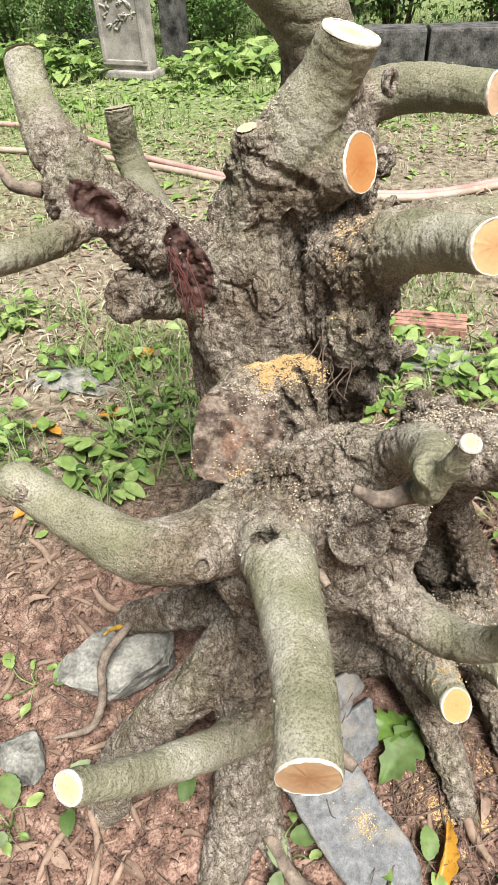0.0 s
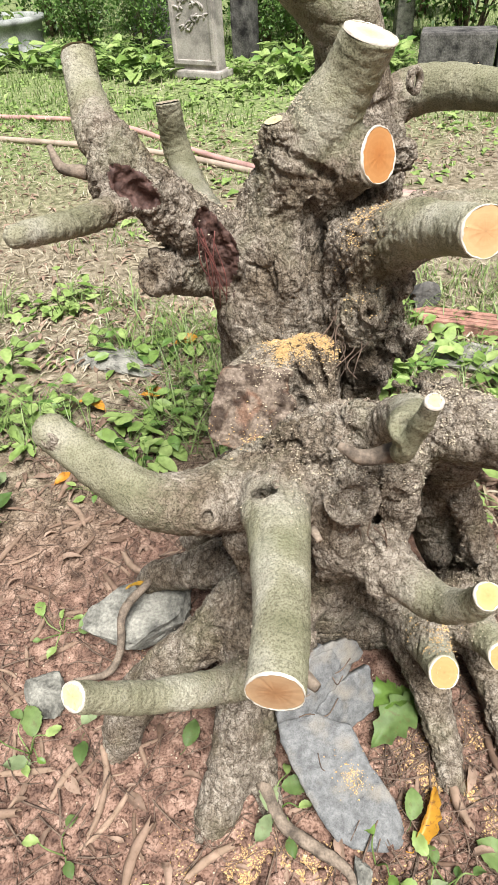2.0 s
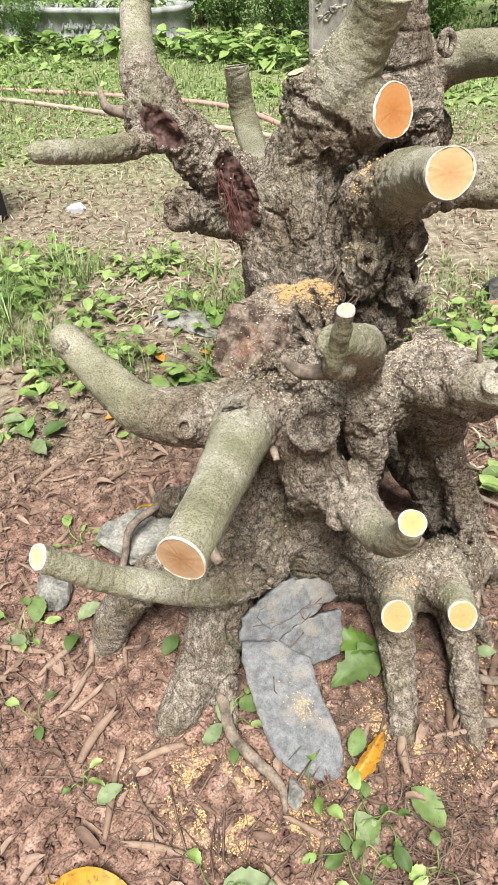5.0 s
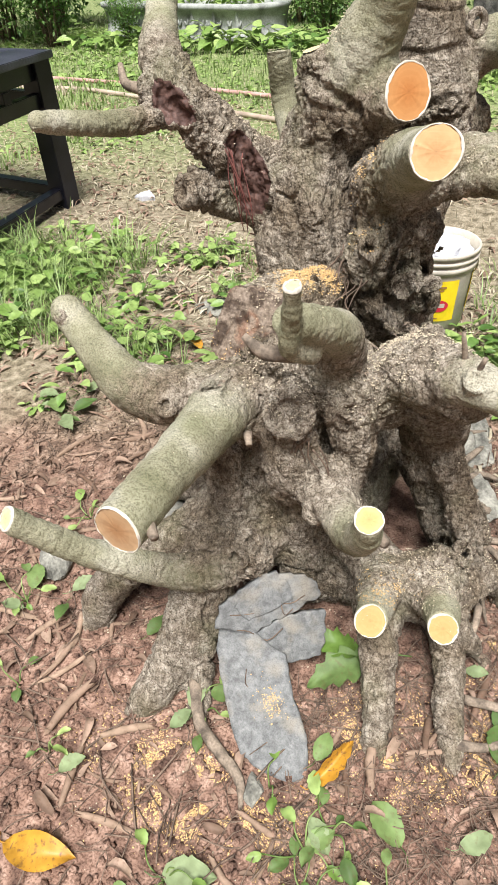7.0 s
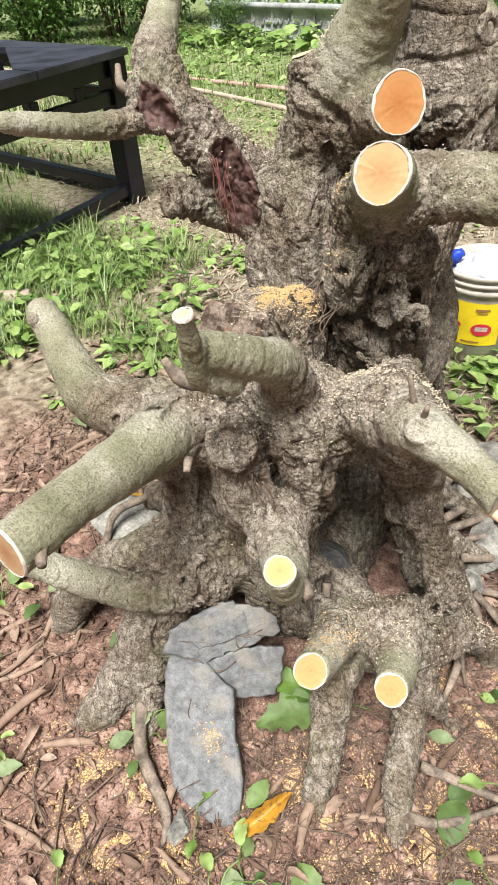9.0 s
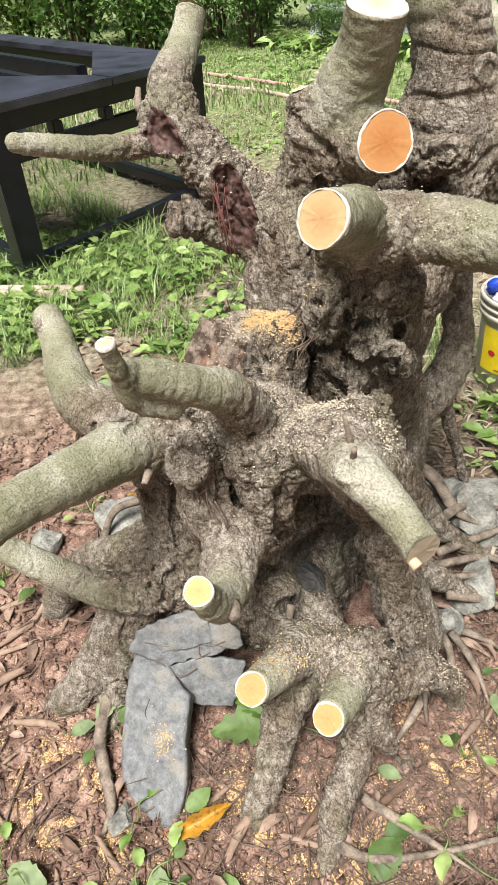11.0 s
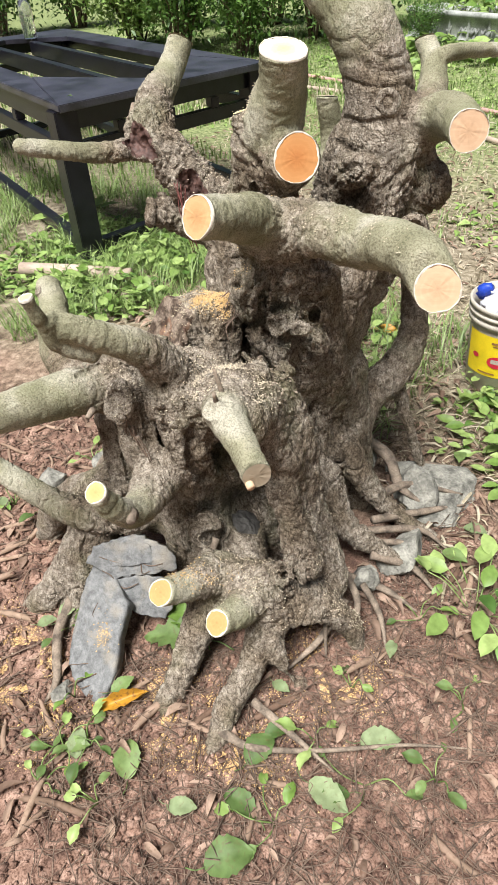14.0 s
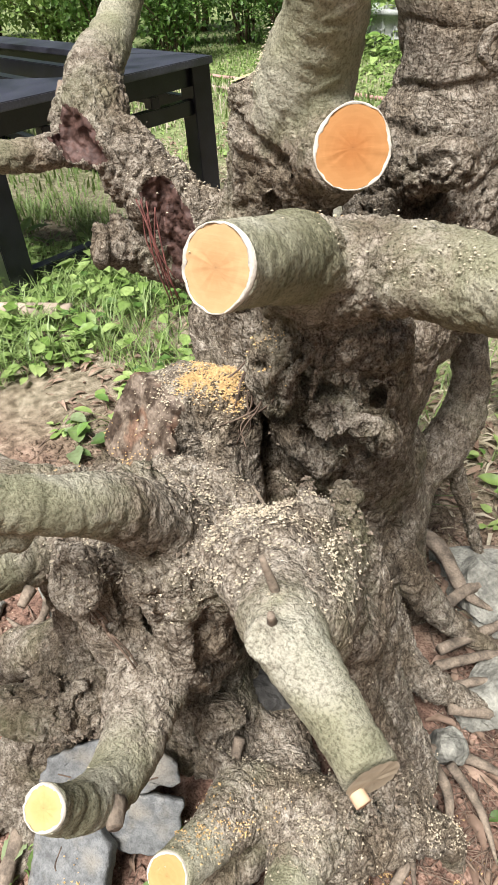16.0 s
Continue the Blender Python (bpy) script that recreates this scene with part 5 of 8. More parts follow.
def knot(c, n, r, dish, seed):
    """A healed knot: a lumpy lip in rings round a sunken face, set on the bark."""
    rng = np.random.default_rng(seed)
    n = Vector(n).normalized()
    near = np.argsort(((verts - np.array(c)) ** 2).sum(1))[:40]
    c = Vector(verts[near[np.argmax(verts[near] @ np.array(n))]])
    prof = [(1.75, -0.5), (1.45, 0.0), (1.22, 0.26), (1.05, 0.36), (0.9, 0.26), (0.84, 0.12), (0.74, 0.2), (0.62, 0.16), (0.55, 0.04 if dish else -0.2), (0.42, 0.08 if dish else -0.55), (0.22, 0.05 if dish else -0.75), (0.0, 0.06 if dish else -0.8)]
    sides, v, f = 30, [], []
    ph = rng.uniform(0, 6, 5)
    for k, (s, z) in enumerate(prof):
        for j in range(sides):
            a = 2 * math.pi * j / sides
            w = 1 + 0.10 * math.sin(2 * a + ph[0]) + 0.06 * math.sin(3 * a + ph[1]) + 0.035 * rng.normal()
            v.append((r * s * w * math.cos(a), r * s * w * math.sin(a) * 0.88, r * (z * (1 + 0.3 * math.sin(2 * a + ph[2])) + 0.035 * rng.normal()) - 0.17 * r))
    for k in range(len(prof) - 1):
        f += [(k * sides + j, k * sides + (j + 1) % sides, (k + 1) * sides + (j + 1) % sides, (k + 1) * sides + j) for j in range(sides)]
    ob = mesh_object("knot", v, f, BARK, tree)
    at = ob.data.attributes.new("rugged", "FLOAT", "POINT")
    at.data.foreach_set("value", np.full(len(v), 0.8, np.float32))
    ob.matrix_local = Matrix.Translation(c - Vector(parent_at)) @ n.to_track_quat("Z", "Y").to_matrix().to_4x4()


for k, (c, n, r, dish) in enumerate(KNOTS):
    if r >= KNOT_SMALL:
        continue
    knot(c, n, 0.92 * r, dish, 500 + k)
LABELS = {"O": "thick limb with an orange cut", "A": "olive limb with a peach cut", "left": "olive limb with a blunt end", "top": "stout upright limb with a pale top"}
for k, (name, chain, cut, outer, inner) in enumerate(BOUGHS):
    branch = cut_out("branch", [1 + len(ROOTS) + k], tree, LABELS.get(name, ""))
    if name == "old":
        cut_out("cut_face", [91], branch, "dark stained old saw cut", OLD_CUT)
        continue
    if cut:
        stuff, ring = FACES[name]
        saw_face(branch, chain[0][:3], cut, chain[0][3], stuff, ring, 100 + k)
# ---- wounds, sawdust and small growth on the tree ----
def local(v):
    return [tuple(np.array(p) - np.array(parent_at)) for p in v]


def plate(outline, thick, material, parent, name, label="", seed=0, rough=0.004, rings=5, layers=0.0):
    """A lumpy slab from an outline of (x, y) rows: domed top, broken edge."""
    rng = np.random.default_rng(seed)
    o = np.array(outline, float)
    c = o.mean(0)
    n = len(o)
    v, f = [], []
    for k in range(rings):
        s = 1 - k / rings
        z = thick * (1 - 0.12 * s ** 6) if k else thick * 0.72
        for j in range(n):
            p = c + (o[j] - c) * (1 - (k / rings) ** 1.5 if k > 1 else 0.985 if k else 1.0)
            if layers and k:
                lay_n = float(fbm(np.array([[p[0] * 16, p[1] * 16, seed * 3.1]]), 3, 5)[0])
                z += layers * (math.floor(lay_n * 9) / 9 + 0.15 * lay_n)
            v.append((p[0], p[1], z + rough * float(vnoise(np.array([[p[0] * 40, p[1] * 40, seed]]), 3)[0])))
    v.append((c[0], c[1], thick))
    for j in range(n):
        v.append((c[0] + (o[j][0] - c[0]) * 0.97, c[1] + (o[j][1] - c[1]) * 0.97, 0.0))
    for k in range(rings - 1):
        for j in range(n):
            f.append((k * n + j, k * n + (j + 1) % n, (k + 1) * n + (j + 1) % n, (k + 1) * n + j))
    top = rings * n
    for j in range(n):
        f.append(((rings - 1) * n + j, (rings - 1) * n + (j + 1) % n, top))
        f.append((top + 1 + j, top + 1 + (j + 1) % n, (j + 1) % n, j))
    f.append(tuple(top + 1 + j for j in range(n))[::-1])
    return mesh_object(name, v, f, material, parent, label, flat=True)


def broken_outline(a, b, n, rng, jag=0.12):
    ang = np.sort(rng.uniform(0, 2 * math.pi, n) * 0.35 + np.arange(n) * 2 * math.pi / n * 1.0)
    return [(a * math.cos(w) * (1 + jag * rng.normal()), b * math.sin(w) * (1 + jag * rng.normal())) for w in ang]


rng = np.random.default_rng(12)
# red fibres hanging in the hollow of the left limb
for k in range(8):
    x0, z0 = rng.uniform(-0.095, -0.065), rng.uniform(0.69, 0.71)
    pts = [(x0, 0.872 + rng.uniform(-0.006, 0.006), z0, 0.0008), (x0 + rng.normal() * 0.008 + 0.006, 0.872, z0 - 0.05, 0.0009), (x0 + 0.01 + rng.normal() * 0.008, 0.884, z0 - rng.uniform(0.08, 0.11), 0.0006)]
    v, f = tube(pts, 5, 5)
    mesh_object("fibre", local(v), f, RED_FIBRE, tree)
# small stubs and side twigs
for pts in ([(0.082, 0.388, 0.503, 0.008), (0.101, 0.374, 0.502, 0.0045)], [(0.325, 0.668, 0.59, 0.0025), (0.318, 0.675, 0.565, 0.004)], [(0.295, 0.688, 0.603, 0.0022), (0.302, 0.695, 0.56, 0.004)],
            [(0.105, 0.555, 0.626, 0.004), (0.13, 0.555, 0.612, 0.008), (0.165, 0.565, 0.615, 0.010)], [(-0.285, 0.905, 0.80, 0.004), (-0.268, 0.89, 0.778, 0.007), (-0.235, 0.89, 0.772, 0.009)],
            [(0.278, 0.545, 0.408, 0.006), (0.262, 0.553, 0.405, 0.011)], [(0.09, 0.575, 0.462, 0.004), (0.08, 0.59, 0.465, 0.006)]):
    v, f = tube(pts, 10, 4, 0.04)
    mesh_object("stub", local(v), f, GREY_ROOT, tree)


for a, b in (((0.398, 0.66, 0.507), (0.414, 0.656, 0.505)),):
    v, f = tube([(*a, 0.0055), (*b, 0.005)], 14, 3, 0.04)
    mesh_object("stub", local(v), f, CUT_TAN, tree, "small yellow twig stub")
# hair roots and a pale twig caught in the old wood
rng = np.random.default_rng(77)
for k in range(16):
    x, z = (rng.uniform(0.085, 0.12), rng.uniform(0.58, 0.61)) if k < 9 else (rng.uniform(0.125, 0.165), rng.uniform(0.44, 0.465))
    y = 0.858 if k < 9 else 0.622
    pts = [(x, y, z, 0.0011)]
    for j in range(4):
        x, y, z = x + rng.normal() * 0.011 - (0.004 if k < 9 else 0), y - (0.008 if k < 9 else -0.004) + rng.normal() * 0.003, z - rng.uniform(0.012, 0.03)
        pts.append((x, y, z, 0.0011 - 0.00015 * j))
    v, f = tube(pts, 5, 4)
    mesh_object("hair_root", local(v), f, ROOT, tree)
v, f = tube([(0.15, 0.80, 0.50, 0.0022), (0.175, 0.795, 0.49, 0.0018), (0.187, 0.79, 0.487, 0.0012)], 7, 4)
mesh_object("twig", local(v), f, GREY_ROOT, tree, "thin pale twig")


def crumbs(name, places, sizes, material, parent, label, seed):
    """A drift of small angular flakes as one object."""
    rng = np.random.default_rng(seed)
    base = np.array([(1, 0, 0.1), (-0.5, 0.8, 0), (-0.5, -0.8, 0.2), (0.1, 0, 0.55)])
    faces0 = [(0, 1, 3), (1, 2, 3), (2, 0, 3), (0, 2, 1)]
    v, f = [], []
    for p, s in zip(places, sizes):
        a = rng.uniform(0, 6.3)
        ca, sa = math.cos(a), math.sin(a)
        k = s * (0.5 + rng.random((4, 3)))
        q = base * k
        q = np.stack([q[:, 0] * ca - q[:, 1] * sa, q[:, 0] * sa + q[:, 1] * ca, q[:, 2]], 1) + p
        f += [tuple(len(v) + j for j in t) for t in faces0]
        v += [tuple(r) for r in q]
    ob = mesh_object(name, v, f, material, parent, flat=True)
    return ob


def on_tree(centre, spread, count, seed, up=0.3):
    """Places on the tree's upper surfaces round a centre."""
    rng = np.random.default_rng(seed)
    d = np.linalg.norm((verts - np.array(centre)) / np.array(spread), axis=1)
    ok = np.where((nor[:, 2] > up) & (d < 2.2))[0]
    w = np.exp(-0.5 * d[ok] ** 2 * 2) * (0.04 + np.maximum(0, fbm(verts[ok] * 55, 2, seed) + 0.08) ** 1.4)
    pick = rng.choice(ok, count, p=w / w.sum())
    return verts[pick] + rng.normal(size=(count, 3)) * 0.0015 + nor[pick] * 0.001


DRIFTS = [((0.045, 0.845, 0.56), (0.036, 0.026, 0.016), 4200, SAWDUST), ((0.03, 0.82, 0.55), (0.05, 0.035, 0.04), 700, SAWDUST_PALE), ((0.11, 0.86, 0.68), (0.03, 0.05, 0.06), 500, SAWDUST), ((0.24, 0.75, 0.53), (0.06, 0.055, 0.03), 1700, SAWDUST_PALE), ((0.14, 0.72, 0.50), (0.06, 0.05, 0.03), 900, SAWDUST_PALE),
          ((0.29, 0.71, 0.20), (0.09, 0.08, 0.04), 700, SAWDUST_PALE), ((0.26, 0.63, 0.2), (0.04, 0.04, 0.03), 260, SAWDUST), ((0.0, 0.95, 0.83), (0.05, 0.04, 0.02), 250, SAWDUST_PALE),
          ((0.13, 0.66, 0.5), (0.09, 0.06, 0.03), 400, SAWDUST_PALE), ((-0.02, 0.75, 0.42), (0.05, 0.05, 0.04), 260, SAWDUST), ((0.3, 0.9, 0.72), (0.12, 0.05, 0.03), 260, SAWDUST_PALE),
          ((0.1, 0.8, 0.4), (0.25, 0.3, 0.35), 700, SAWDUST_PALE), ((-0.08, 0.92, 0.72), (0.06, 0.05, 0.04), 260, SAWDUST_PALE), ((0.4, 0.85, 0.08), (0.08, 0.08, 0.05), 300, SAWDUST_PALE)]
for k, (c, sp, n, m) in enumerate(DRIFTS):
    p = on_tree(c, sp, n, 200 + k, 0.3 if k else 0.5)
    ob = crumbs("sawdust", p, np.random.default_rng(k).uniform(0.0007, 0.0019, n), m, None, "", k)
    tagged(ob, "loose crumbs of fresh sawdust lying on the bark", "sawdust", "sawdust drifts", "stuff")

# crust of loose old bark on the most gnarled places
for k, (c, sp, n, up) in enumerate([((0.12, 0.70, 0.5), (0.08, 0.06, 0.04), 420, 0.0), ((0.22, 0.80, 0.49), (0.05, 0.05, 0.04), 320, -0.2), ((0.14, 0.92, 0.54), (0.035, 0.04, 0.04), 140, -0.4), ((0.05, 0.60, 0.21), (0.04, 0.04, 0.04), 240, -0.5), ((0.32, 0.77, 0.18), (0.06, 0.05, 0.05), 220, -0.2)]):
    p = on_tree(c, sp, n, 260 + k, up)
    ob = crumbs("bark_flakes", p, np.random.default_rng(70 + k).uniform(0.0012, 0.0034, n), GREY_ROOT, None, "", 70 + k)
    tagged(ob, "loose flaking crust of old bark on the trunk", "bark", "bark flakes", "stuff")

# ---- stones round the roots ----
def stone(name, place, size, material, label, seed, turn=0.0, squash=0.6):
    """An angular boulder: a coarse ball cut by random planes."""
    rng = np.random.default_rng(seed)
    bm = bmesh.new()
    bmesh.ops.create_icosphere(bm, subdivisions=4, radius=1)
    cuts = [(Vector(rng.normal(size=3)).normalized(), rng.uniform(0.5, 0.85)) for _ in range(12)]
    for v in bm.verts:
        for n, d in cuts:
            over = v.co.dot(n) - d
            if over > 0:
                v.co -= n * over * 0.92
        w = v.co + Vector((seed, 0, 0))
        v.co *= 1 + 0.10 * noise.noise(w * 2.2) + 0.05 * noise.noise(w * 6) + 0.03 * noise.noise(w * 14)
        v.co = Vector((v.co.x * size[0], v.co.y * size[1], v.co.z * size[2]))
    ob = part(name, bm, material, None)
    ob.matrix_world = pose(place[0], place[1], place[2], 0, 0, turn)
    return tagged(ob, label, "stone", "stones round the tree")


slate = empty("slate_slab", pose(0.125, 0.52, 0.0), "blue-grey slab of slate leaning on the roots, cracked across", "stone", "stones round the tree")
# the long lower piece and the two steeper pieces above the crack: outline on the plan, slope along x and y, thickness
FLAT, STEEP = (-0.236, 0.664), (-1.2, 1.1)
SLABS = [
    ([(0.224, 0.423), (0.175, 0.414), (0.134, 0.417), (0.104, 0.443), (0.081, 0.468), (0.05, 0.505), (0.041, 0.534), (0.066, 0.545), (0.09, 0.549), (0.112, 0.543), (0.146, 0.542), (0.175, 0.505), (0.21, 0.475), (0.226, 0.448)], FLAT, (0.134, 0.419, 0.012), 0.024, 31),
    ([(0.05, 0.525), (0.048, 0.544), (0.067, 0.577), (0.085, 0.606), (0.114, 0.628), (0.139, 0.645), (0.153, 0.638), (0.139, 0.616), (0.114, 0.583), (0.092, 0.551)], STEEP, (0.093, 0.546, 0.101), 0.012, 32),
    ([(0.096, 0.552), (0.116, 0.582), (0.143, 0.611), (0.168, 0.633), (0.176, 0.611), (0.178, 0.593), (0.15, 0.566), (0.136, 0.557), (0.11, 0.55)], STEEP, (0.093, 0.546, 0.096), 0.012, 33),
    ([(0.062, 0.553), (0.072, 0.577), (0.088, 0.60), (0.112, 0.618), (0.125, 0.612), (0.104, 0.583), (0.084, 0.556)], STEEP, (0.093, 0.546, 0.106), 0.006, 34),
]


def on_slope(x, y, slope, at):
    return at[2] + slope[0] * (x - at[0]) + slope[1] * (y - at[1])


for outline, slope, at, th, seed in SLABS:
    n = Vector((-slope[0], -slope[1], 1)).normalized()
    turn = n.to_track_quat("Z", "Y").to_matrix()
    back = turn.transposed()
    mid = Vector(at)
    flat = [(back @ (Vector((x, y, on_slope(x, y, slope, at))) - mid)).to_2d() for x, y in outline]
    heart = sum(flat, Vector((0, 0))) / len(flat)
    flat = [heart + (p - heart) * (1.05 if th > 0.02 else 1.13) for p in flat]
    dense = []
    for a, b in zip(flat, flat[1:] + flat[:1]):
        for k in range(9):
            p = a.lerp(b, k / 9)
            w, jag = Vector((p.x * 70, p.y * 70, seed)), 0.002 if th > 0.02 else 0.006
            dense.append((p.x + jag * noise.noise(w) + 0.001 * noise.noise(w * 4), p.y + jag * noise.noise(w + Vector((9, 3, 1))) + 0.001 * noise.noise(w * 4 + Vector((2, 7, 5)))))
    pc = plate(dense, th, SLATE, slate, "slab_piece", "", seed, 0.0018, 12, 0.0)
    smooth(pc.data)
    pc.matrix_local = Matrix.Translation(mid - n * th - Vector((0.125, 0.52, 0.0))) @ turn.to_4x4()
# hair roots that cling to the slab
for pts, slope, at in (([(0.056, 0.54), (0.075, 0.556), (0.093, 0.574), (0.102, 0.59), (0.125, 0.607), (0.14, 0.628)], STEEP, SLABS[1][2]), ([(0.07, 0.535), (0.085, 0.545), (0.11, 0.555), (0.125, 0.58)], STEEP, SLABS[1][2]),
                       ([(0.1, 0.505), (0.106, 0.49), (0.112, 0.487)], FLAT, SLABS[0][2]), ([(0.11, 0.6), (0.122, 0.592), (0.13, 0.605)], STEEP, SLABS[1][2])):
    rows = [(x - 0.125, y - 0.52, on_slope(x, y, slope, at) + 0.0015, 0.0009) for x, y in pts]
    mesh_object("hair_root", *tube(rows, 5, 4), ROOT, slate)
stone("stone", (-0.225, 0.725, 0.045), (0.13, 0.065, 0.05), LIMESTONE, "pale grey lichened stone held under a root", 41, 10)
stone("stone", (-0.37, 0.575, 0.01), (0.035, 0.055, 0.03), LIMESTONE, "small pale stone half sunk in the soil", 42, 30)
stone("stone", (0.215, 1.215, 0.03), (0.05, 0.07, 0.06), LIMESTONE, "flat pale stone upright among thin roots", 43, 60)
stone("stone", (0.32, 1.075, 0.02), (0.055, 0.075, 0.035), LIMESTONE, "pale flat stone lying on the soil beside the roots", 44, 20)
stone("stone", (0.325, 0.955, 0.025), (0.035, 0.03, 0.04), LIMESTONE, "small angular stone under the roots", 45, 50)
stone("stone", (0.045, 1.2, 0.05), (0.06, 0.05, 0.06), LIMESTONE, "grey stone wedged behind the trunk", 46, 15)
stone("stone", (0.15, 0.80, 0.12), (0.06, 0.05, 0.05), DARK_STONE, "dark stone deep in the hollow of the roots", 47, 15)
stone("stone", (0.33, 2.02, 0.03), (0.06, 0.045, 0.06), DARK_STONE, "mossy stone lying beside the brick", 48, 15)
stone("stone", (0.45, 1.72, -0.01), (0.2, 0.1, 0.03), LIMESTONE, "flat slab of stone sunk in the weeds", 49, -10)
stone("stone", (-0.55, 1.62, -0.012), (0.16, 0.09, 0.03), LIMESTONE, "flat slab of stone sunk in the weeds", 50, 8)
stone("stone", (0.2, 1.28, 0.0), (0.13, 0.12, 0.035), LIMESTONE, "low pale rock crossed by thin roots", 51, 8)
stone("stone", (0.17, 0.385, -0.005), (0.018, 0.03, 0.015), LIMESTONE, "small pebble in front of the slab", 52, 8)

# thin roots that snake over the soil
SNAKES = [
    [(-0.21, 0.74, 0.13, 0.009), (-0.245, 0.685, 0.11, 0.009), (-0.25, 0.645, 0.05, 0.008), (-0.27, 0.615, 0.025, 0.008), (-0.33, 0.605, 0.015, 0.006)],
    [(0.02, 0.475, 0.03, 0.013), (0.055, 0.43, 0.01, 0.012), (0.105, 0.405, 0.007, 0.011), (0.15, 0.385, 0.002, 0.009), (0.17, 0.35, -0.008, 0.006)],
    [(0.30, 1.0, 0.05, 0.012), (0.36, 1.06, 0.02, 0.009), (0.42, 1.06, 0.01, 0.006)],
    [(0.25, 1.04, 0.05, 0.01), (0.30, 1.14, 0.03, 0.008), (0.36, 1.16, 0.015, 0.006)],
    [(0.24, 1.06, 0.06, 0.01), (0.27, 1.19, 0.03, 0.009), (0.30, 1.29, 0.02, 0.007)],
    [(0.2, 1.1, 0.07, 0.012), (0.21, 1.2, 0.06, 0.011), (0.28, 1.3, 0.03, 0.008)],
    [(0.36, 0.88, 0.06, 0.008), (0.38, 0.80, 0.03, 0.008), (0.385, 0.72, 0.02, 0.007)],
    [(0.33, 0.9, 0.10, 0.009), (0.37, 0.9, 0.05, 0.008), (0.40, 0.86, 0.005, 0.007)],
    [(0.35, 0.93, 0.06, 0.008), (0.40, 0.93, 0.02, 0.007), (0.45, 0.90, 0.002, 0.006)],
    [(0.36, 0.86, 0.09, 0.007), (0.375, 0.82, 0.06, 0.006), (0.40, 0.80, 0.005, 0.006)],
    [(0.40, 0.64, 0.02, 0.009), (0.48, 0.66, 0.012, 0.007), (0.56, 0.68, 0.004, 0.004)],
    [(0.196, 0.715, 0.195, 0.008), (0.207, 0.69, 0.16, 0.008), (0.214, 0.668, 0.12, 0.0075)],
    [(0.405, 0.57, 0.01, 0.010), (0.46, 0.60, 0.006, 0.007), (0.53, 0.69, 0.005, 0.0045), (0.60, 0.80, 0.004, 0.0035), (0.68, 0.90, 0.002, 0.002)],
    [(0.30, 0.92, 0.05, 0.010), (0.37, 0.98, 0.02, 0.008), (0.43, 1.0, 0.008, 0.005)],
    [(0.27, 0.98, 0.06, 0.009), (0.30, 1.06, 0.045, 0.008), (0.33, 1.11, 0.03, 0.005)],
    [(0.15, 1.3, 0.03, 0.008), (0.2, 1.36, 0.015, 0.006), (0.28, 1.4, 0.005, 0.004)],
    [(0.02, 1.2, 0.1, 0.014), (0.12, 1.22, 0.075, 0.016), (0.2, 1.18, 0.06, 0.012), (0.26, 1.2, 0.04, 0.007)],
]
for k, pts in enumerate(SNAKES):
    last = pts[-1]
    pts = [(x, y, z, 0.85 * r) for x, y, z, r in pts[:-1]] + [(last[0], last[1], last[2] - 0.006, 0.3 * last[3])]
    v, f = tube(pts, 8, 6, 0.07, k)
    mesh_object("rootlet", local(v), f, GREY_ROOT, tree)

# ---- fallen leaves, husks, sticks and sawdust on the soil ----
def leaf_mesh(length, width, bend, fold, rows=6, lobes=0.0, tip=1.0, seed=0):
    """A leaf blade along +x with a fold at its midrib and a bend along it."""
    v, f = [], []
    rng = np.random.default_rng(seed)
    for k in range(rows + 1):
        s = k / rows
        w = width * 0.5 * (math.sin(math.pi * s ** 0.8) ** 0.75 if 0 < s < 1 else 0.02) * (1 + lobes * math.sin(9 * s * math.pi))
        x, z = length * s, bend * length * (s - s * s) * 1.6 - bend * 0.3 * length * s * s
        ruffle = 0.04 * width * rng.normal()
        v += [(x, -w, z + fold * w + ruffle), (x, -w * 0.5, z + fold * w * 0.45), (x, 0, z), (x, w * 0.5, z + fold * w * 0.45), (x, w, z + fold * w - ruffle)]
    for k in range(rows):
        for j in range(4):
            a = k * 5 + j
            f.append((a, a + 5, a + 6, a + 1))
    return v, f


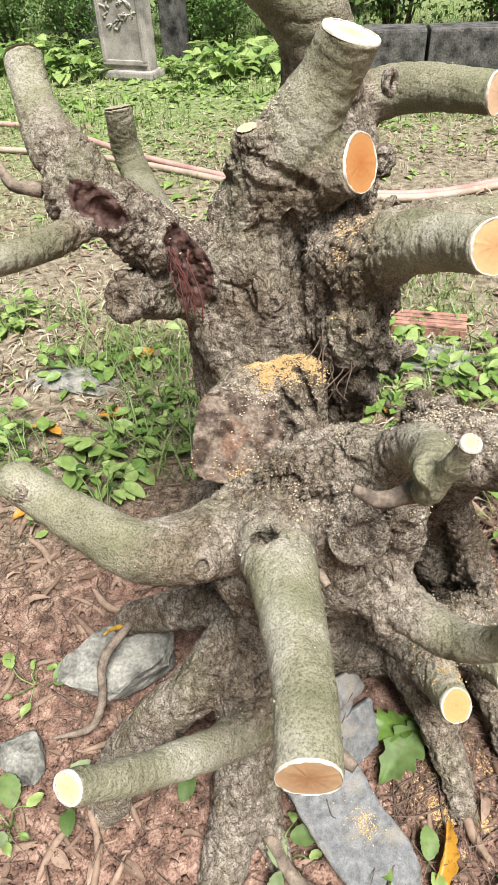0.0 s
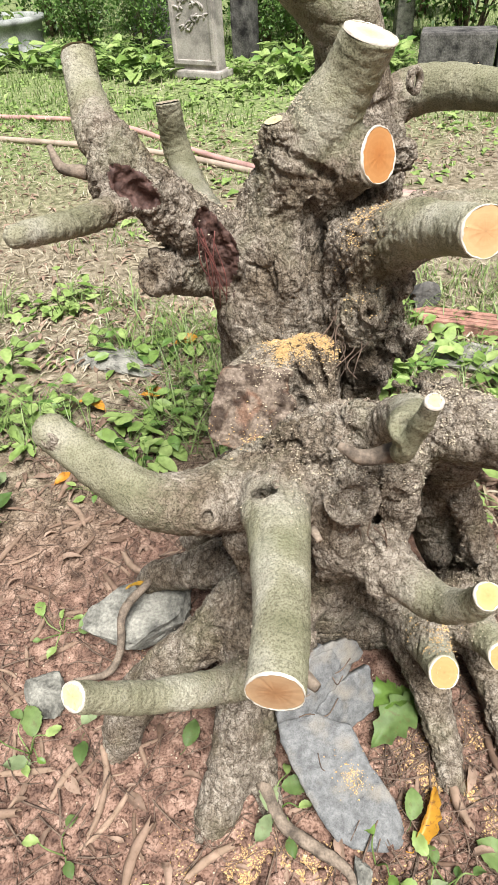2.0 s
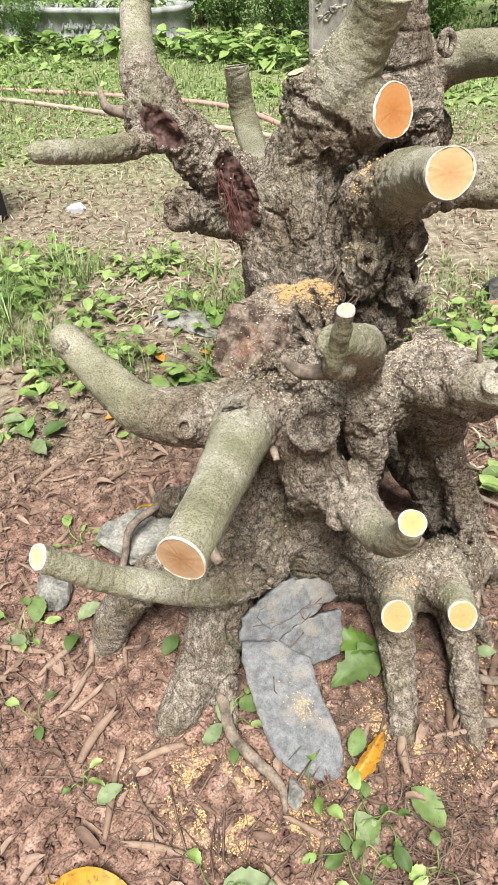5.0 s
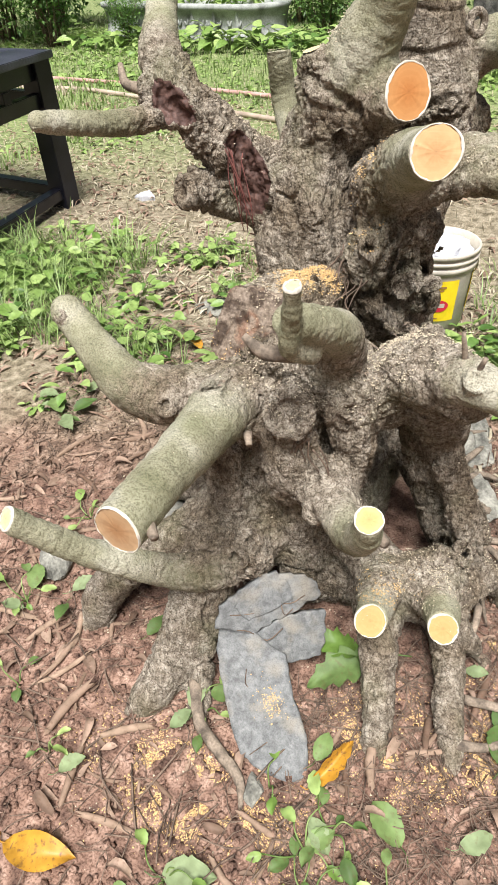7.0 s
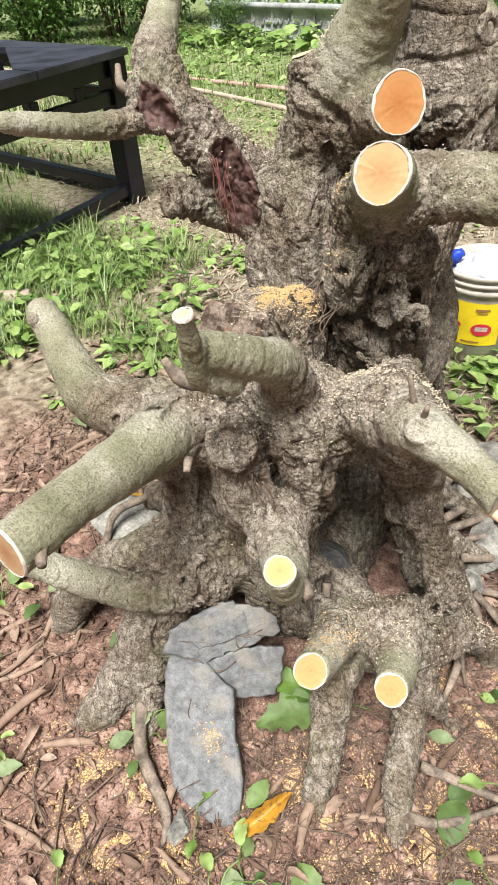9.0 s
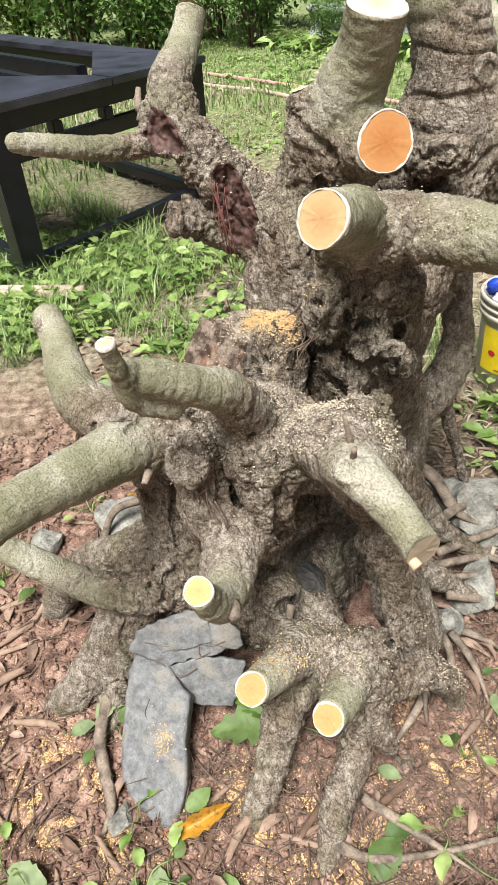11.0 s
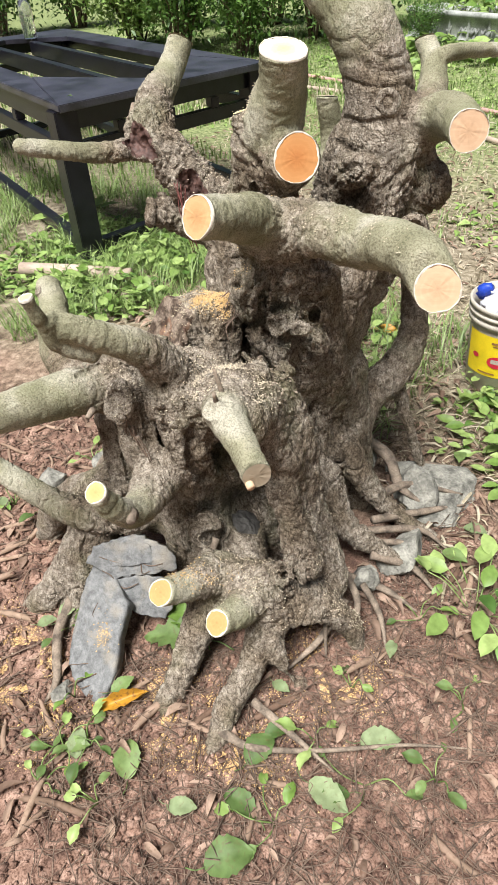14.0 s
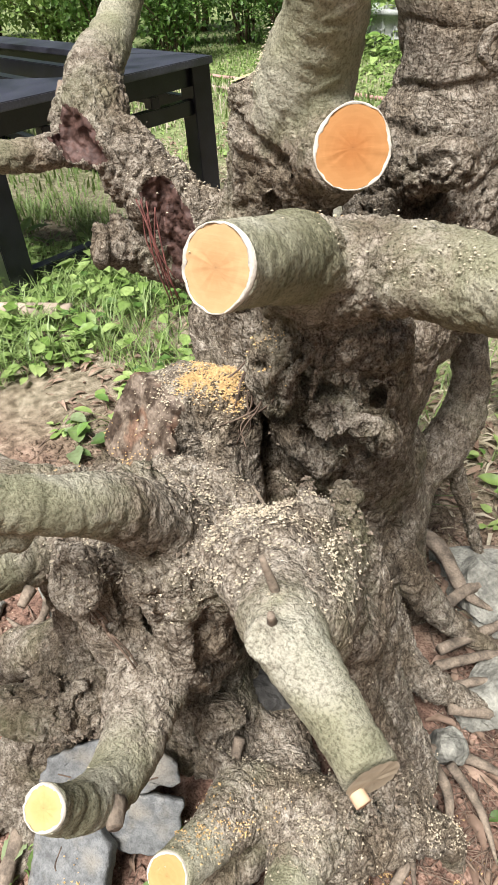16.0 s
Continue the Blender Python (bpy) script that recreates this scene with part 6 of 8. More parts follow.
def broad_leaf(length, width, seed=0, teeth=0.06, lobes=0.0, curl=0.2, fold=0.2, stalk=0.35, rows=14):
    """A broad leaf along +x with a stalk, side veins, a wavy blade and a toothed or lobed margin."""
    rng = np.random.default_rng(seed)
    ph, v, f = rng.uniform(0, 6, 4), [], []
    for k in range(rows + 1):
        s = k / rows
        w = 0.5 * width * (0.03 + math.sin(math.pi * min(1, 0.02 + s ** 0.8)) ** 0.8) * (1 - lobes * (0.5 + 0.5 * math.cos(9.5 * math.pi * s))) * (1 + teeth * (1 if k % 2 else -1))
        for j in range(-4, 5):
            u = j / 4
            z = curl * length * (s - s * s) * 1.5 + fold * abs(u) ** 1.3 * w + 0.022 * width * math.cos(2 * math.pi * (6 * s - 1.3 * abs(u))) * abs(u) ** 0.4
            z += 0.07 * width * math.sin(5 * s + ph[0]) * u + 0.05 * width * math.sin(9 * s + ph[1] + 2 * u) * abs(u)
            v.append((length * (s + 0.07 * abs(u) * math.sin(math.pi * s)), u * w + 0.05 * length * math.sin(3 * s + ph[2]), z))
    for k in range(rows):
        for j in range(8):
            a = k * 9 + j
            f.append((a, a + 9, a + 10, a + 1))
    y0 = 0.05 * length * math.sin(ph[2])
    tv, tf = tube([(-stalk * length, y0 + 0.1 * length, 0.0, 0.014 * width + 0.0004), (-0.5 * stalk * length, y0, 0.01 * length, 0.014 * width + 0.0004), (0.02 * length, y0, 0.0, 0.01 * width + 0.0004)], 5, 3)
    f += [tuple(i + len(v) for i in t) for t in tf]
    return v + [tuple(p) for p in tv], f


def husk_mesh(length, width, curl, seed=0):
    """A dry strip rolled along its length, tapered and slightly twisted, with ragged ends."""
    rng = np.random.default_rng(seed)
    v, f = [], []
    rows, cols = 9, 8
    bow, twist = rng.uniform(-0.12, 0.12), rng.uniform(-0.7, 0.7)
    for k in range(rows):
        s = k / (rows - 1)
        r = width * 0.5 * (0.45 + 0.55 * math.sin(math.pi * (0.12 + s * 0.74))) * (1 + 0.08 * rng.normal())
        for j in range(cols):
            a = (j / (cols - 1) - 0.5) * curl * (1 - 0.25 * abs(s - 0.5)) + twist * s
            rag = 0.05 * length * rng.normal() * (1 if k in (0, rows - 1) else 0.15)
            rr = r * (1 + 0.12 * j / cols)
            v.append((length * (s - 0.5) + rag, rr * math.sin(a) + bow * length * (s - 0.5) ** 2 * 4, rr * math.cos(a) + 0.03 * length * math.sin(s * 4 + seed)))
    for k in range(rows - 1):
        for j in range(cols - 1):
            a = k * cols + j
            f.append((a, a + 1, a + cols + 1, a + cols))
    zs = min(p[2] for p in v)
    return [(p[0], p[1], p[2] - zs) for p in v], f


def data(name, vf, material):
    me = bpy.data.meshes.new(name)
    me.from_pydata([tuple(p) for p in vf[0]], [], vf[1])
    me.materials.append(material)
    smooth(me)
    return me


def lay(name, me, x, y, turn, lift, label, category, group, tilt=(0, 0), scale=1.0):
    ob = new(name, me)
    ob.matrix_world = pose(x, y, ground_at(x, y) + lift, tilt[0], tilt[1], turn) @ Matrix.Scale(scale, 4)
    return tagged(ob, label, category, group)


husks = [data("husk", husk_mesh(0.07 + 0.012 * k, 0.009 + 0.0025 * (k % 4), 3.0 + 0.6 * (k % 4), k), DRY_BARK) for k in range(8)]
dries = [data("dry_leaf", leaf_mesh(0.075 + 0.01 * k, 0.032 + 0.004 * k, 0.35 - 0.12 * k, 0.5 + 0.2 * (k % 3), 6, 0.05, 1, k), DRY) for k in range(6)]
rng = np.random.default_rng(77)


def clear_of_tree(x, y):
    return ((x - 0.09) / 0.23) ** 2 + ((y - 0.86) / 0.30) ** 2 > 1


ZONES = [(-0.62, -0.18, 0.42, 1.1, 60), (-0.45, 0.1, 0.25, 0.5, 14), (0.1, 0.55, 0.2, 0.58, 16), (0.42, 0.75, 0.85, 1.35, 34), (0.4, 0.75, 0.5, 0.85, 8), (0.1, 0.5, 1.1, 1.5, 24), (-0.9, -0.2, 1.1, 1.7, 34)]
for x0, x1, y0, y1, n in ZONES:
    for k in range(n):
        x, y = rng.uniform(x0, x1), rng.uniform(y0, y1)
        if not clear_of_tree(x, y):
            continue
        if rng.random() < 0.85:
            lay("dry_husk", husks[rng.integers(8)], x, y, rng.uniform(0, 360), 0.001, "curled dry brown strip of leaf husk lying on the soil", "dry leaf", "dry leaf litter", (rng.normal() * 8, rng.normal() * 6), rng.uniform(0.35, 0.85))
        else:
            lay("dry_leaf", dries[rng.integers(6)], x, y, rng.uniform(0, 360), 0.004, "shrivelled dry brown leaf lying on the soil", "dry leaf", "dry leaf litter", (rng.normal() * 12, rng.normal() * 8), rng.uniform(0.3, 0.6))
# long curled husks that lie in heaps
rng = np.random.default_rng(88)
for x, y, a, s in ((0.36, 0.535, 55, 0.9), (0.374, 0.545, 30, 0.75), (0.03, 0.487, 118, 1.1), (0.247, 0.495, 80, 0.8), (0.424, 1.084, 95, 1.0), (0.447, 1.10, 110, 1.05), (0.446, 1.131, 120, 1.0), (0.506, 1.036, 160, 0.95), (0.455, 0.913, 155, 1.0), (0.32, 1.192, 100, 0.7), (0.459, 0.88, 95, 0.5), (0.646, 0.893, 130, 0.6), (0.617, 0.803, 130, 0.7), (0.304, 0.503, 100, 0.9), (0.364, 0.578, 95, 0.8), (0.292, 0.567, 130, 0.8),
                   (-0.25, 0.60, 20, 0.9), (-0.38, 0.66, 40, 0.9), (-0.45, 0.78, 160, 1.0), (-0.55, 0.85, 20, 0.8), (-0.42, 0.90, 70, 0.9), (-0.3, 0.86, 140, 0.8), (-0.2, 0.4, 60, 0.8), (-0.15, 0.36, 80, 0.9), (-0.35, 0.45, 15, 1.0), (-0.4, 0.38, 5, 0.9)):
    lay("dry_husk", husks[rng.integers(8)], x, y, a, 0.004, "long curled strip of tan dry bark lying on the soil", "dry leaf", "dry leaf litter", (rng.normal() * 6, rng.normal() * 6), s)
# litter too thick to count, on and beyond the soil
def scatter(name, count, region, maker, material, label, category, seed, keep=None):
    rng = np.random.default_rng(seed)
    allv, allf, n0 = [], [], 0
    xs, ys = rng.uniform(region[0], region[1], count), rng.uniform(region[2], region[3], count)
    if keep is not None:
        ok = keep(xs, ys, rng)
        xs, ys = xs[ok], ys[ok]
    zs = ground_height(xs, ys)
    kinds = [tuple(np.array(a) if i == 0 else a for i, a in enumerate(maker(k))) for k in range(6)]
    for x, y, z in zip(xs, ys, zs):
        v, f = kinds[rng.integers(6)]
        m = np.array(pose(0, 0, 0, rng.normal() * 14, rng.normal() * 14, rng.uniform(0, 360)).to_3x3())
        q = (v * rng.uniform(0.5, 1.15)) @ m.T + (x, y, z + 0.002)
        allv.append(q)
        allf += [tuple(i + n0 for i in t) for t in f]
        n0 += len(q)
    ob = mesh_object(name, np.vstack(allv), allf, material)
    return tagged(ob, label, category, kind="stuff")


off = lambda x, y, r: ((x - 0.09) / 0.24) ** 2 + ((y - 0.86) / 0.3) ** 2 > 1
sticks = lambda k: tube([(-0.05, 0, 0.002, 0.0016), (0, 0.008 * (k - 2), 0.004, 0.0018), (0.05, 0.004 * k, 0.002, 0.0012)], 4, 2)
hairs = lambda k: tube([(-0.06, 0, 0.002, 0.0008), (-0.02, 0.012 * (k - 2), 0.006, 0.0009), (0.02, -0.01 * (k - 3), 0.003, 0.0008), (0.06, 0.006 * k, 0.003, 0.0006)], 4, 3)
strips = lambda k: leaf_mesh(0.018 + 0.006 * k, 0.006 + 0.0015 * k, 0.3 * (k - 2), 0.7, 4, 0, 1, k)
scatter("twig_litter", 700, (-0.8, 0.95, 0.1, 1.7), sticks, ROOT, "thin broken twigs scattered over the soil", "twigs", 301, off)
scatter("root_hairs", 1500, (0.2, 0.75, 0.3, 1.2), hairs, ROOT, "fine dark rootlets matted over bare soil", "rootlets", 309, off)
scatter("root_hairs", 1300, (-0.7, 0.85, 0.2, 1.5), hairs, ROOT, "fine dead rootlets matted over the soil", "rootlets", 302, off)
scatter("leaf_litter", 1500, (-0.9, 1.0, 0.1, 1.9), strips, DRY, "small scraps of dry leaf scattered over the soil", "leaf litter", 303, off)
litter_back = lambda x, y, r: (y > 1.5 - 0.3 * x) & (fbm(np.stack([x * 1.5, y * 1.5, 0 * x], 1), 2, 8) > -0.35)
scatter("dry_litter", 6000, (-3.2, 1.6, 1.3, 4.4), lambda k: leaf_mesh(0.022 + 0.008 * k, 0.009 + 0.003 * (k % 3), 0.25 * (k - 2), 0.6, 3, 0, 1, k), DRY, "brown dead leaves strewn behind the tree", "leaf litter", 308, litter_back)
scatter("straw_litter", 5000, (-1.7, 0.6, 1.05, 2.2), lambda k: leaf_mesh(0.022 + 0.009 * k, 0.003 + 0.002 * (k % 3), 0.2 * (k - 2), 0.6, 3, 0, 1, k), STRAW, "dry straw strewn between the weeds behind the tree", "straw", 314, lambda x, y, r: (y > 1.25 - 0.35 * x) & off(x, y, r))
scatter("dry_litter", 1500, (-1.7, 0.6, 1.0, 2.0), lambda k: leaf_mesh(0.022 + 0.008 * k, 0.009 + 0.003 * (k % 3), 0.25 * (k - 2), 0.6, 3, 0, 1, k), DRY, "brown dead leaves between the weeds behind the tree", "leaf litter", 318, off)
scatter("straw_litter", 12000, (-3.2, 1.6, 1.3, 4.6), lambda k: leaf_mesh(0.025 + 0.01 * k, 0.003 + 0.002 * (k % 3), 0.2 * (k - 2), 0.6, 3, 0, 1, k), STRAW, "dry straw and bleached leaf scraps on the ground", "straw", 304, litter_back)
clods = lambda k: (np.random.default_rng(k).normal(size=(8, 3)) * 0.0 + np.array([(a, b, c) for a in (-1, 1) for b in (-1, 1) for c in (-0.4, 1)]) * np.random.default_rng(k).uniform(0.002, 0.006, (8, 3)), [(0, 1, 3, 2), (4, 6, 7, 5), (0, 4, 5, 1), (2, 3, 7, 6), (1, 5, 7, 3)])
scatter("soil_clods", 9000, (-0.8, 0.95, 0.15, 1.4), clods, GROUND, "small crumbs of reddish soil", "soil", 305, off)

rng = np.random.default_rng(15)
for k, (cx, cy, sx, sy, n, m) in enumerate([(0.10, 0.345, 0.09, 0.035, 9000, SAWDUST), (0.325, 0.535, 0.045, 0.035, 7000, SAWDUST), (0.43, 0.585, 0.05, 0.03, 4500, SAWDUST), (-0.15, 0.75, 0.06, 0.08, 300, SAWDUST), (0.43, 0.79, 0.045, 0.04, 6500, SAWDUST), (0.43, 0.67, 0.03, 0.03, 500, SAWDUST), (0.0, 0.5, 0.3, 0.15, 1200, SAWDUST_PALE), (0.45, 0.75, 0.15, 0.2, 900, SAWDUST_PALE)]):
    x, y = cx + sx * rng.normal(size=n), cy + sy * rng.normal(size=n)
    keepit = fbm(np.stack([x * 25, y * 25, 0 * x], 1), 2, 30 + k) > -0.12
    x, y = x[keepit], y[keepit]
    ob = crumbs("sawdust", np.stack([x, y, ground_height(x, y) + 0.001], 1), rng.uniform(0.0008, 0.0022, len(x)), m, None, "", 50 + k)
    tagged(ob, "fresh sawdust spilled over the soil", "sawdust", "sawdust drifts", "stuff")

# sawdust on the slab
ob = crumbs("sawdust", np.stack([dx := 0.152 + 0.011 * rng.normal(size=200), dy := 0.487 + 0.009 * rng.normal(size=200), on_slope(dx, dy, FLAT, SLABS[0][2]) + 0.001], 1), rng.uniform(0.0006, 0.0018, 200), SAWDUST, None, "", 91)
tagged(ob, "fresh sawdust lying on the slate slab", "sawdust", "sawdust drifts", "stuff")
# single leaves that stand out
green_leaf = [data("leaf", broad_leaf(0.07 + 0.010 * k, 0.04 + 0.006 * k, 20 + k, 0.05, 0.12 * (k % 2), 0.25, 0.3), (DULL_GREEN, PALE_GREEN)[k % 2]) for k in range(6)]
yellow_leaf = data("leaf", broad_leaf(0.085, 0.036, 9, 0.0, 0.0, 0.2, 0.35, 0.12), YELLOW)
folded_leaf = data("leaf", broad_leaf(0.1, 0.032, 10, 0.02, 0.25, 0.25, 1.3, 0.1), YELLOW)
lay("yellow_leaf", folded_leaf, 0.238, 0.425, 64, 0.006, "orange-yellow spotted leaf folded lengthwise beside the slab", "leaf", "fallen leaves", (25, -6), 0.9)
lay("yellow_leaf", yellow_leaf, -0.1, 0.17, 15, 0.01, "orange and yellow oval leaf lying on the soil", "leaf", "fallen leaves", (4, 0), 1.25)
lay("yellow_leaf", yellow_leaf, -0.53, 1.36, 160, 0.02, "yellow leaf lying among weeds", "leaf", "fallen leaves", (10, 0), 1.0)
lay("yellow_leaf", yellow_leaf, -0.45, 1.44, 10, 0.02, "yellow leaf lying among weeds", "leaf", "fallen leaves", (10, 0), 0.9)
lay("yellow_leaf", yellow_leaf, -0.42, 1.7, 30, 0.02, "yellow leaf lying among weeds", "leaf", "fallen leaves", (10, 0), 1.0)
lay("yellow_leaf", yellow_leaf, -0.56, 1.08, 60, 0.01, "yellow leaf lying on the soil", "leaf", "fallen leaves", (10, 0), 0.6)
lay("yellow_leaf", yellow_leaf, 0.3, 1.45, 120, 0.01, "yellow leaf lying beside thin roots", "leaf", "fallen leaves", (10, 0), 0.6)
lay("yellow_leaf", yellow_leaf, -0.215, 0.735, 200, 0.13, "yellow-green leaf caught on a root", "leaf", "fallen leaves", (20, 0), 0.45)
big = data("leaf", broad_leaf(0.1, 0.07, 30, 0.04, 0.1, 0.25, 0.25), DULL_GREEN)
for x, y, a, s, tilt, me in ((0.262, 0.63, 222, 1.0, (-14, 6), data("leaf", broad_leaf(0.115, 0.062, 31, 0.06, 0.34, 0.3, 0.35, 0.5, 20), DULL_GREEN)), (0.25, 0.635, 196, 0.85, (10, -4), data("leaf", broad_leaf(0.11, 0.07, 32, 0.08, 0.28, 0.2, 0.3, 0.3, 20), GREEN))):
    lay("lobed_leaf", me, x, y, a, 0.03, "large lobed green leaf lying beside the slate slab", "leaf", "fallen leaves", tilt, s)

for x, y, a, s, lf in ((0.47, 0.578, 100, 0.62, 0.012), (0.454, 0.626, 80, 0.55, 0.012), (0.552, 0.744, 60, 0.55, 0.012), (0.552, 0.634, 20, 0.6, 0.012), (0.38, 0.413, 150, 0.62, 0.01), (0.446, 0.447, 40, 0.6, 0.01), (0.552, 0.447, 70, 0.75, 0.01),
                       (0.388, 0.692, 10, 0.45, 0.02), (0.54, 0.543, 200, 0.55, 0.01), (0.451, 0.921, 300, 0.5, 0.012), (0.342, 1.231, 30, 0.5, 0.02), (0.36, 1.149, 10, 0.5, 0.02), (0.599, 0.677, 250, 0.45, 0.012), (0.172, 1.431, 300, 0.45, 0.02), (0.273, 0.349, 60, 0.5, 0.01), (0.30, 0.36, 150, 0.42, 0.01), (0.255, 0.33, 240, 0.45, 0.012),
                       (-0.283, 0.527, 60, 0.5, 0.025), (-0.275, 0.50, 290, 0.45, 0.025), (-0.348, 0.464, 200, 0.45, 0.015), (-0.36, 0.50, 120, 0.5, 0.015), (-0.093, 0.273, 60, 0.42, 0.012), (0.041, 0.439, 110, 0.5, 0.03), (0.02, 0.40, 60, 0.5, 0.03), (0.05, 0.475, 10, 0.42, 0.035), (0.121, 0.234, 30, 0.6, 0.012), (-0.11, 0.52, 80, 0.4, 0.012),
                       (-0.352, 0.695, 30, 0.62, 0.02), (-0.32, 0.70, 350, 0.5, 0.025), (-0.694, 0.951, 150, 0.65, 0.02), (-0.67, 0.97, 60, 0.6, 0.02), (-0.72, 0.98, 230, 0.55, 0.02), (-0.68, 0.93, 340, 0.6, 0.02), (-0.8, 0.984, 20, 0.5, 0.02), (-0.628, 0.945, 200, 0.5, 0.02), (-0.694, 1.049, 80, 0.6, 0.02), (0.236, 0.455, 85, 0.4, 0.02)):
    lay("green_leaf", big if s > 0.6 else green_leaf[int(abs(x) * 97) % 6], x, y, a, lf, "fresh green leaf lying on the soil", "leaf", "fallen leaves", (8, -6), s)

# ---- weeds, grass and bushes ----
sprout_leaves = [data("leaf", broad_leaf(0.022 + 0.004 * k, 0.014 + 0.002 * k, 60 + k, 0.04, 0.08 * (k % 2), 0.25, 0.3, 0.1, 10), GREEN if k % 2 else DULL_GREEN) for k in range(4)]


def seedling(x, y, stalks, seed, reach=0.05, label="small green seedling with a few soft leaves growing from bare soil"):
    """A low sprout: bowed thin stalks that each carry a leaf."""
    rng = np.random.default_rng(seed)
    e = empty("seedling", pose(x, y, ground_at(x, y) - 0.002), label, "plant", "seedlings")
    a0 = rng.uniform(0, 6.3)
    for k in range(stalks):
        a, r, h = a0 + 2.4 * k + rng.normal() * 0.3, reach * rng.uniform(0.4, 1.2), rng.uniform(0.012, 0.035)
        tip = (r * math.cos(a), r * math.sin(a), h)
        mesh_object("stem", *tube([(0, 0, 0, 0.0014), (0.5 * tip[0] - 0.15 * tip[1], 0.5 * tip[1] + 0.15 * tip[0], 1.1 * h, 0.0012), (*tip, 0.0009)], 5, 4), GRASS, e)
        o = new("leaf", sprout_leaves[int(rng.integers(4))])
        o.parent = e
        o.matrix_local = Matrix.Translation(tip) @ pose(0, 0, 0, rng.normal() * 15, 10 + rng.normal() * 12, math.degrees(a) + rng.normal() * 15) @ Matrix.Scale(rng.uniform(0.6, 1.15), 4)


for k, (x, y, n, r) in enumerate(((0.27, 0.35, 6, 0.05), (0.29, 0.385, 4, 0.04), (0.60, 0.71, 3, 0.07), (0.56, 0.565, 4, 0.06), (-0.36, 0.48, 5, 0.05), (0.12, 0.235, 5, 0.05), (0.045, 0.452, 4, 0.04), (0.47, 0.80, 3, 0.03), (0.60, 0.93, 4, 0.04), (-0.39, 0.70, 5, 0.05),
                                  (0.30, 0.30, 4, 0.06), (-0.25, 0.35, 3, 0.03), (-0.44, 0.37, 3, 0.04), (0.44, 1.0, 4, 0.05), (0.38, 0.36, 4, 0.04), (-0.13, 0.29, 3, 0.02), (0.5, 0.69, 3, 0.03), (0.66, 0.80, 4, 0.05), (0.19, 0.40, 2, 0.03))):
    seedling(x, y, n, 700 + k, r)
def weed_mesh(seed, leaves=14, height=0.10, spread=0.09, size=0.05):
    """Stem lines and blades of one leafy weed."""
    rng = np.random.default_rng(seed)
    sv, sf, lv, lf, spots = [], [], [], [], []
    for k in range(leaves):
        a, r, h = rng.uniform(0, 6.3), spread * math.sqrt(rng.random()), height * rng.uniform(0.25, 1.0)
        tip = (r * math.cos(a), r * math.sin(a), h)
        v, f = tube([(0.15 * tip[0], 0.15 * tip[1], 0, 0.0016), (0.6 * tip[0], 0.6 * tip[1], h * 0.75, 0.0013), (*tip, 0.0009)], 4, 3)
        sf += [tuple(i + len(sv) for i in t) for t in f]
        sv += list(v)
        v, f = leaf_mesh(size * rng.uniform(0.7, 1.3), size * rng.uniform(0.45, 0.7), rng.uniform(-0.1, 0.35), 0.25, 4, 0, 1, seed * 50 + k)
        m = np.array(pose(0, 0, 0, rng.normal() * 15, rng.normal() * 15 + 5, math.degrees(a) + rng.normal() * 40).to_3x3())
        q = np.array(v) @ m.T + tip
        spots.append((Matrix.Translation(tip) @ Matrix(m.tolist()).to_4x4(), tip))
        lf += [tuple(i + len(lv) for i in t) for t in f]
        lv += [tuple(p) for p in q]
    return (sv, sf), (lv, lf), spots


weed_kinds = []
for k in range(8):
    st, lv, spots = weed_mesh(k + 3, 8 + k % 4 * 2, 0.05 + 0.02 * (k % 3), 0.08 + 0.015 * (k % 3), 0.046 + 0.007 * (k % 4))
    weed_kinds.append((data("stem", st, GRASS), data("foliage", lv, GREEN if k % 4 else DARK_GREEN), spots))
stem_kind = data("stem", tube([(0.15, 0, 0, 0.02), (0.6, 0, 0.75, 0.016), (1.0, 0, 1.0, 0.012)], 4, 3), GRASS)
leaf_kinds = [data("leaf", leaf_mesh(0.046 + 0.006 * k, 0.026 + 0.004 * k, 0.25 - 0.1 * k, 0.25, 5, 0.05 * k, 1, 900 + k), GREEN if k else DARK_GREEN) for k in range(4)]


def weed(x, y, kind, scale, turn, label):
    e = empty("weed", pose(x, y, ground_at(x, y) - 0.003, 0, 0, turn) @ Matrix.Scale(scale, 4), label, "plant", "weeds")
    stem, foliage, spots = weed_kinds[kind]
    near = -0.9 < x < 0.75 and y < 1.8
    for nm, me in () if near else (("stem", stem), ("foliage", foliage)):
        o = new(nm, me)
        o.parent = e
        tagged(o, kind="stuff")
    if near:
        for k, (m, tip) in enumerate(spots):
            o = new("leaf", leaf_kinds[(k + kind) % 4])
            o.parent = e
            o.matrix_local = m
            o = new("stem", stem_kind)
            o.parent = e
            o.matrix_local = Matrix(((tip[0], -tip[1], 0, 0), (tip[1], tip[0], 0, 0), (0, 0, tip[2], 0), (0, 0, 0, 1)))


rng = np.random.default_rng(21)
for x0, x1, y0, y1, n in ((-0.85, -0.12, 1.12, 1.75, 20), (-0.75, -0.35, 0.98, 1.25, 4), (0.12, 0.75, 1.42, 1.95, 26), (0.0, 0.35, 1.5, 1.75, 14), (-1.6, -0.7, 0.9, 2.0, 40), (-2.0, -1.2, 0.8, 1.6, 60), (-1.5, -1.0, 1.0, 1.7, 16), (0.4, 0.6, 1.05, 1.2, 2)):
    for k in range(n):
        x, y = rng.uniform(x0, x1), rng.uniform(y0, y1)
        weed(x, y, int(rng.integers(8)), rng.uniform(0.45, 1.1), rng.uniform(0, 360), "low broad-leaved green weed growing from the litter")
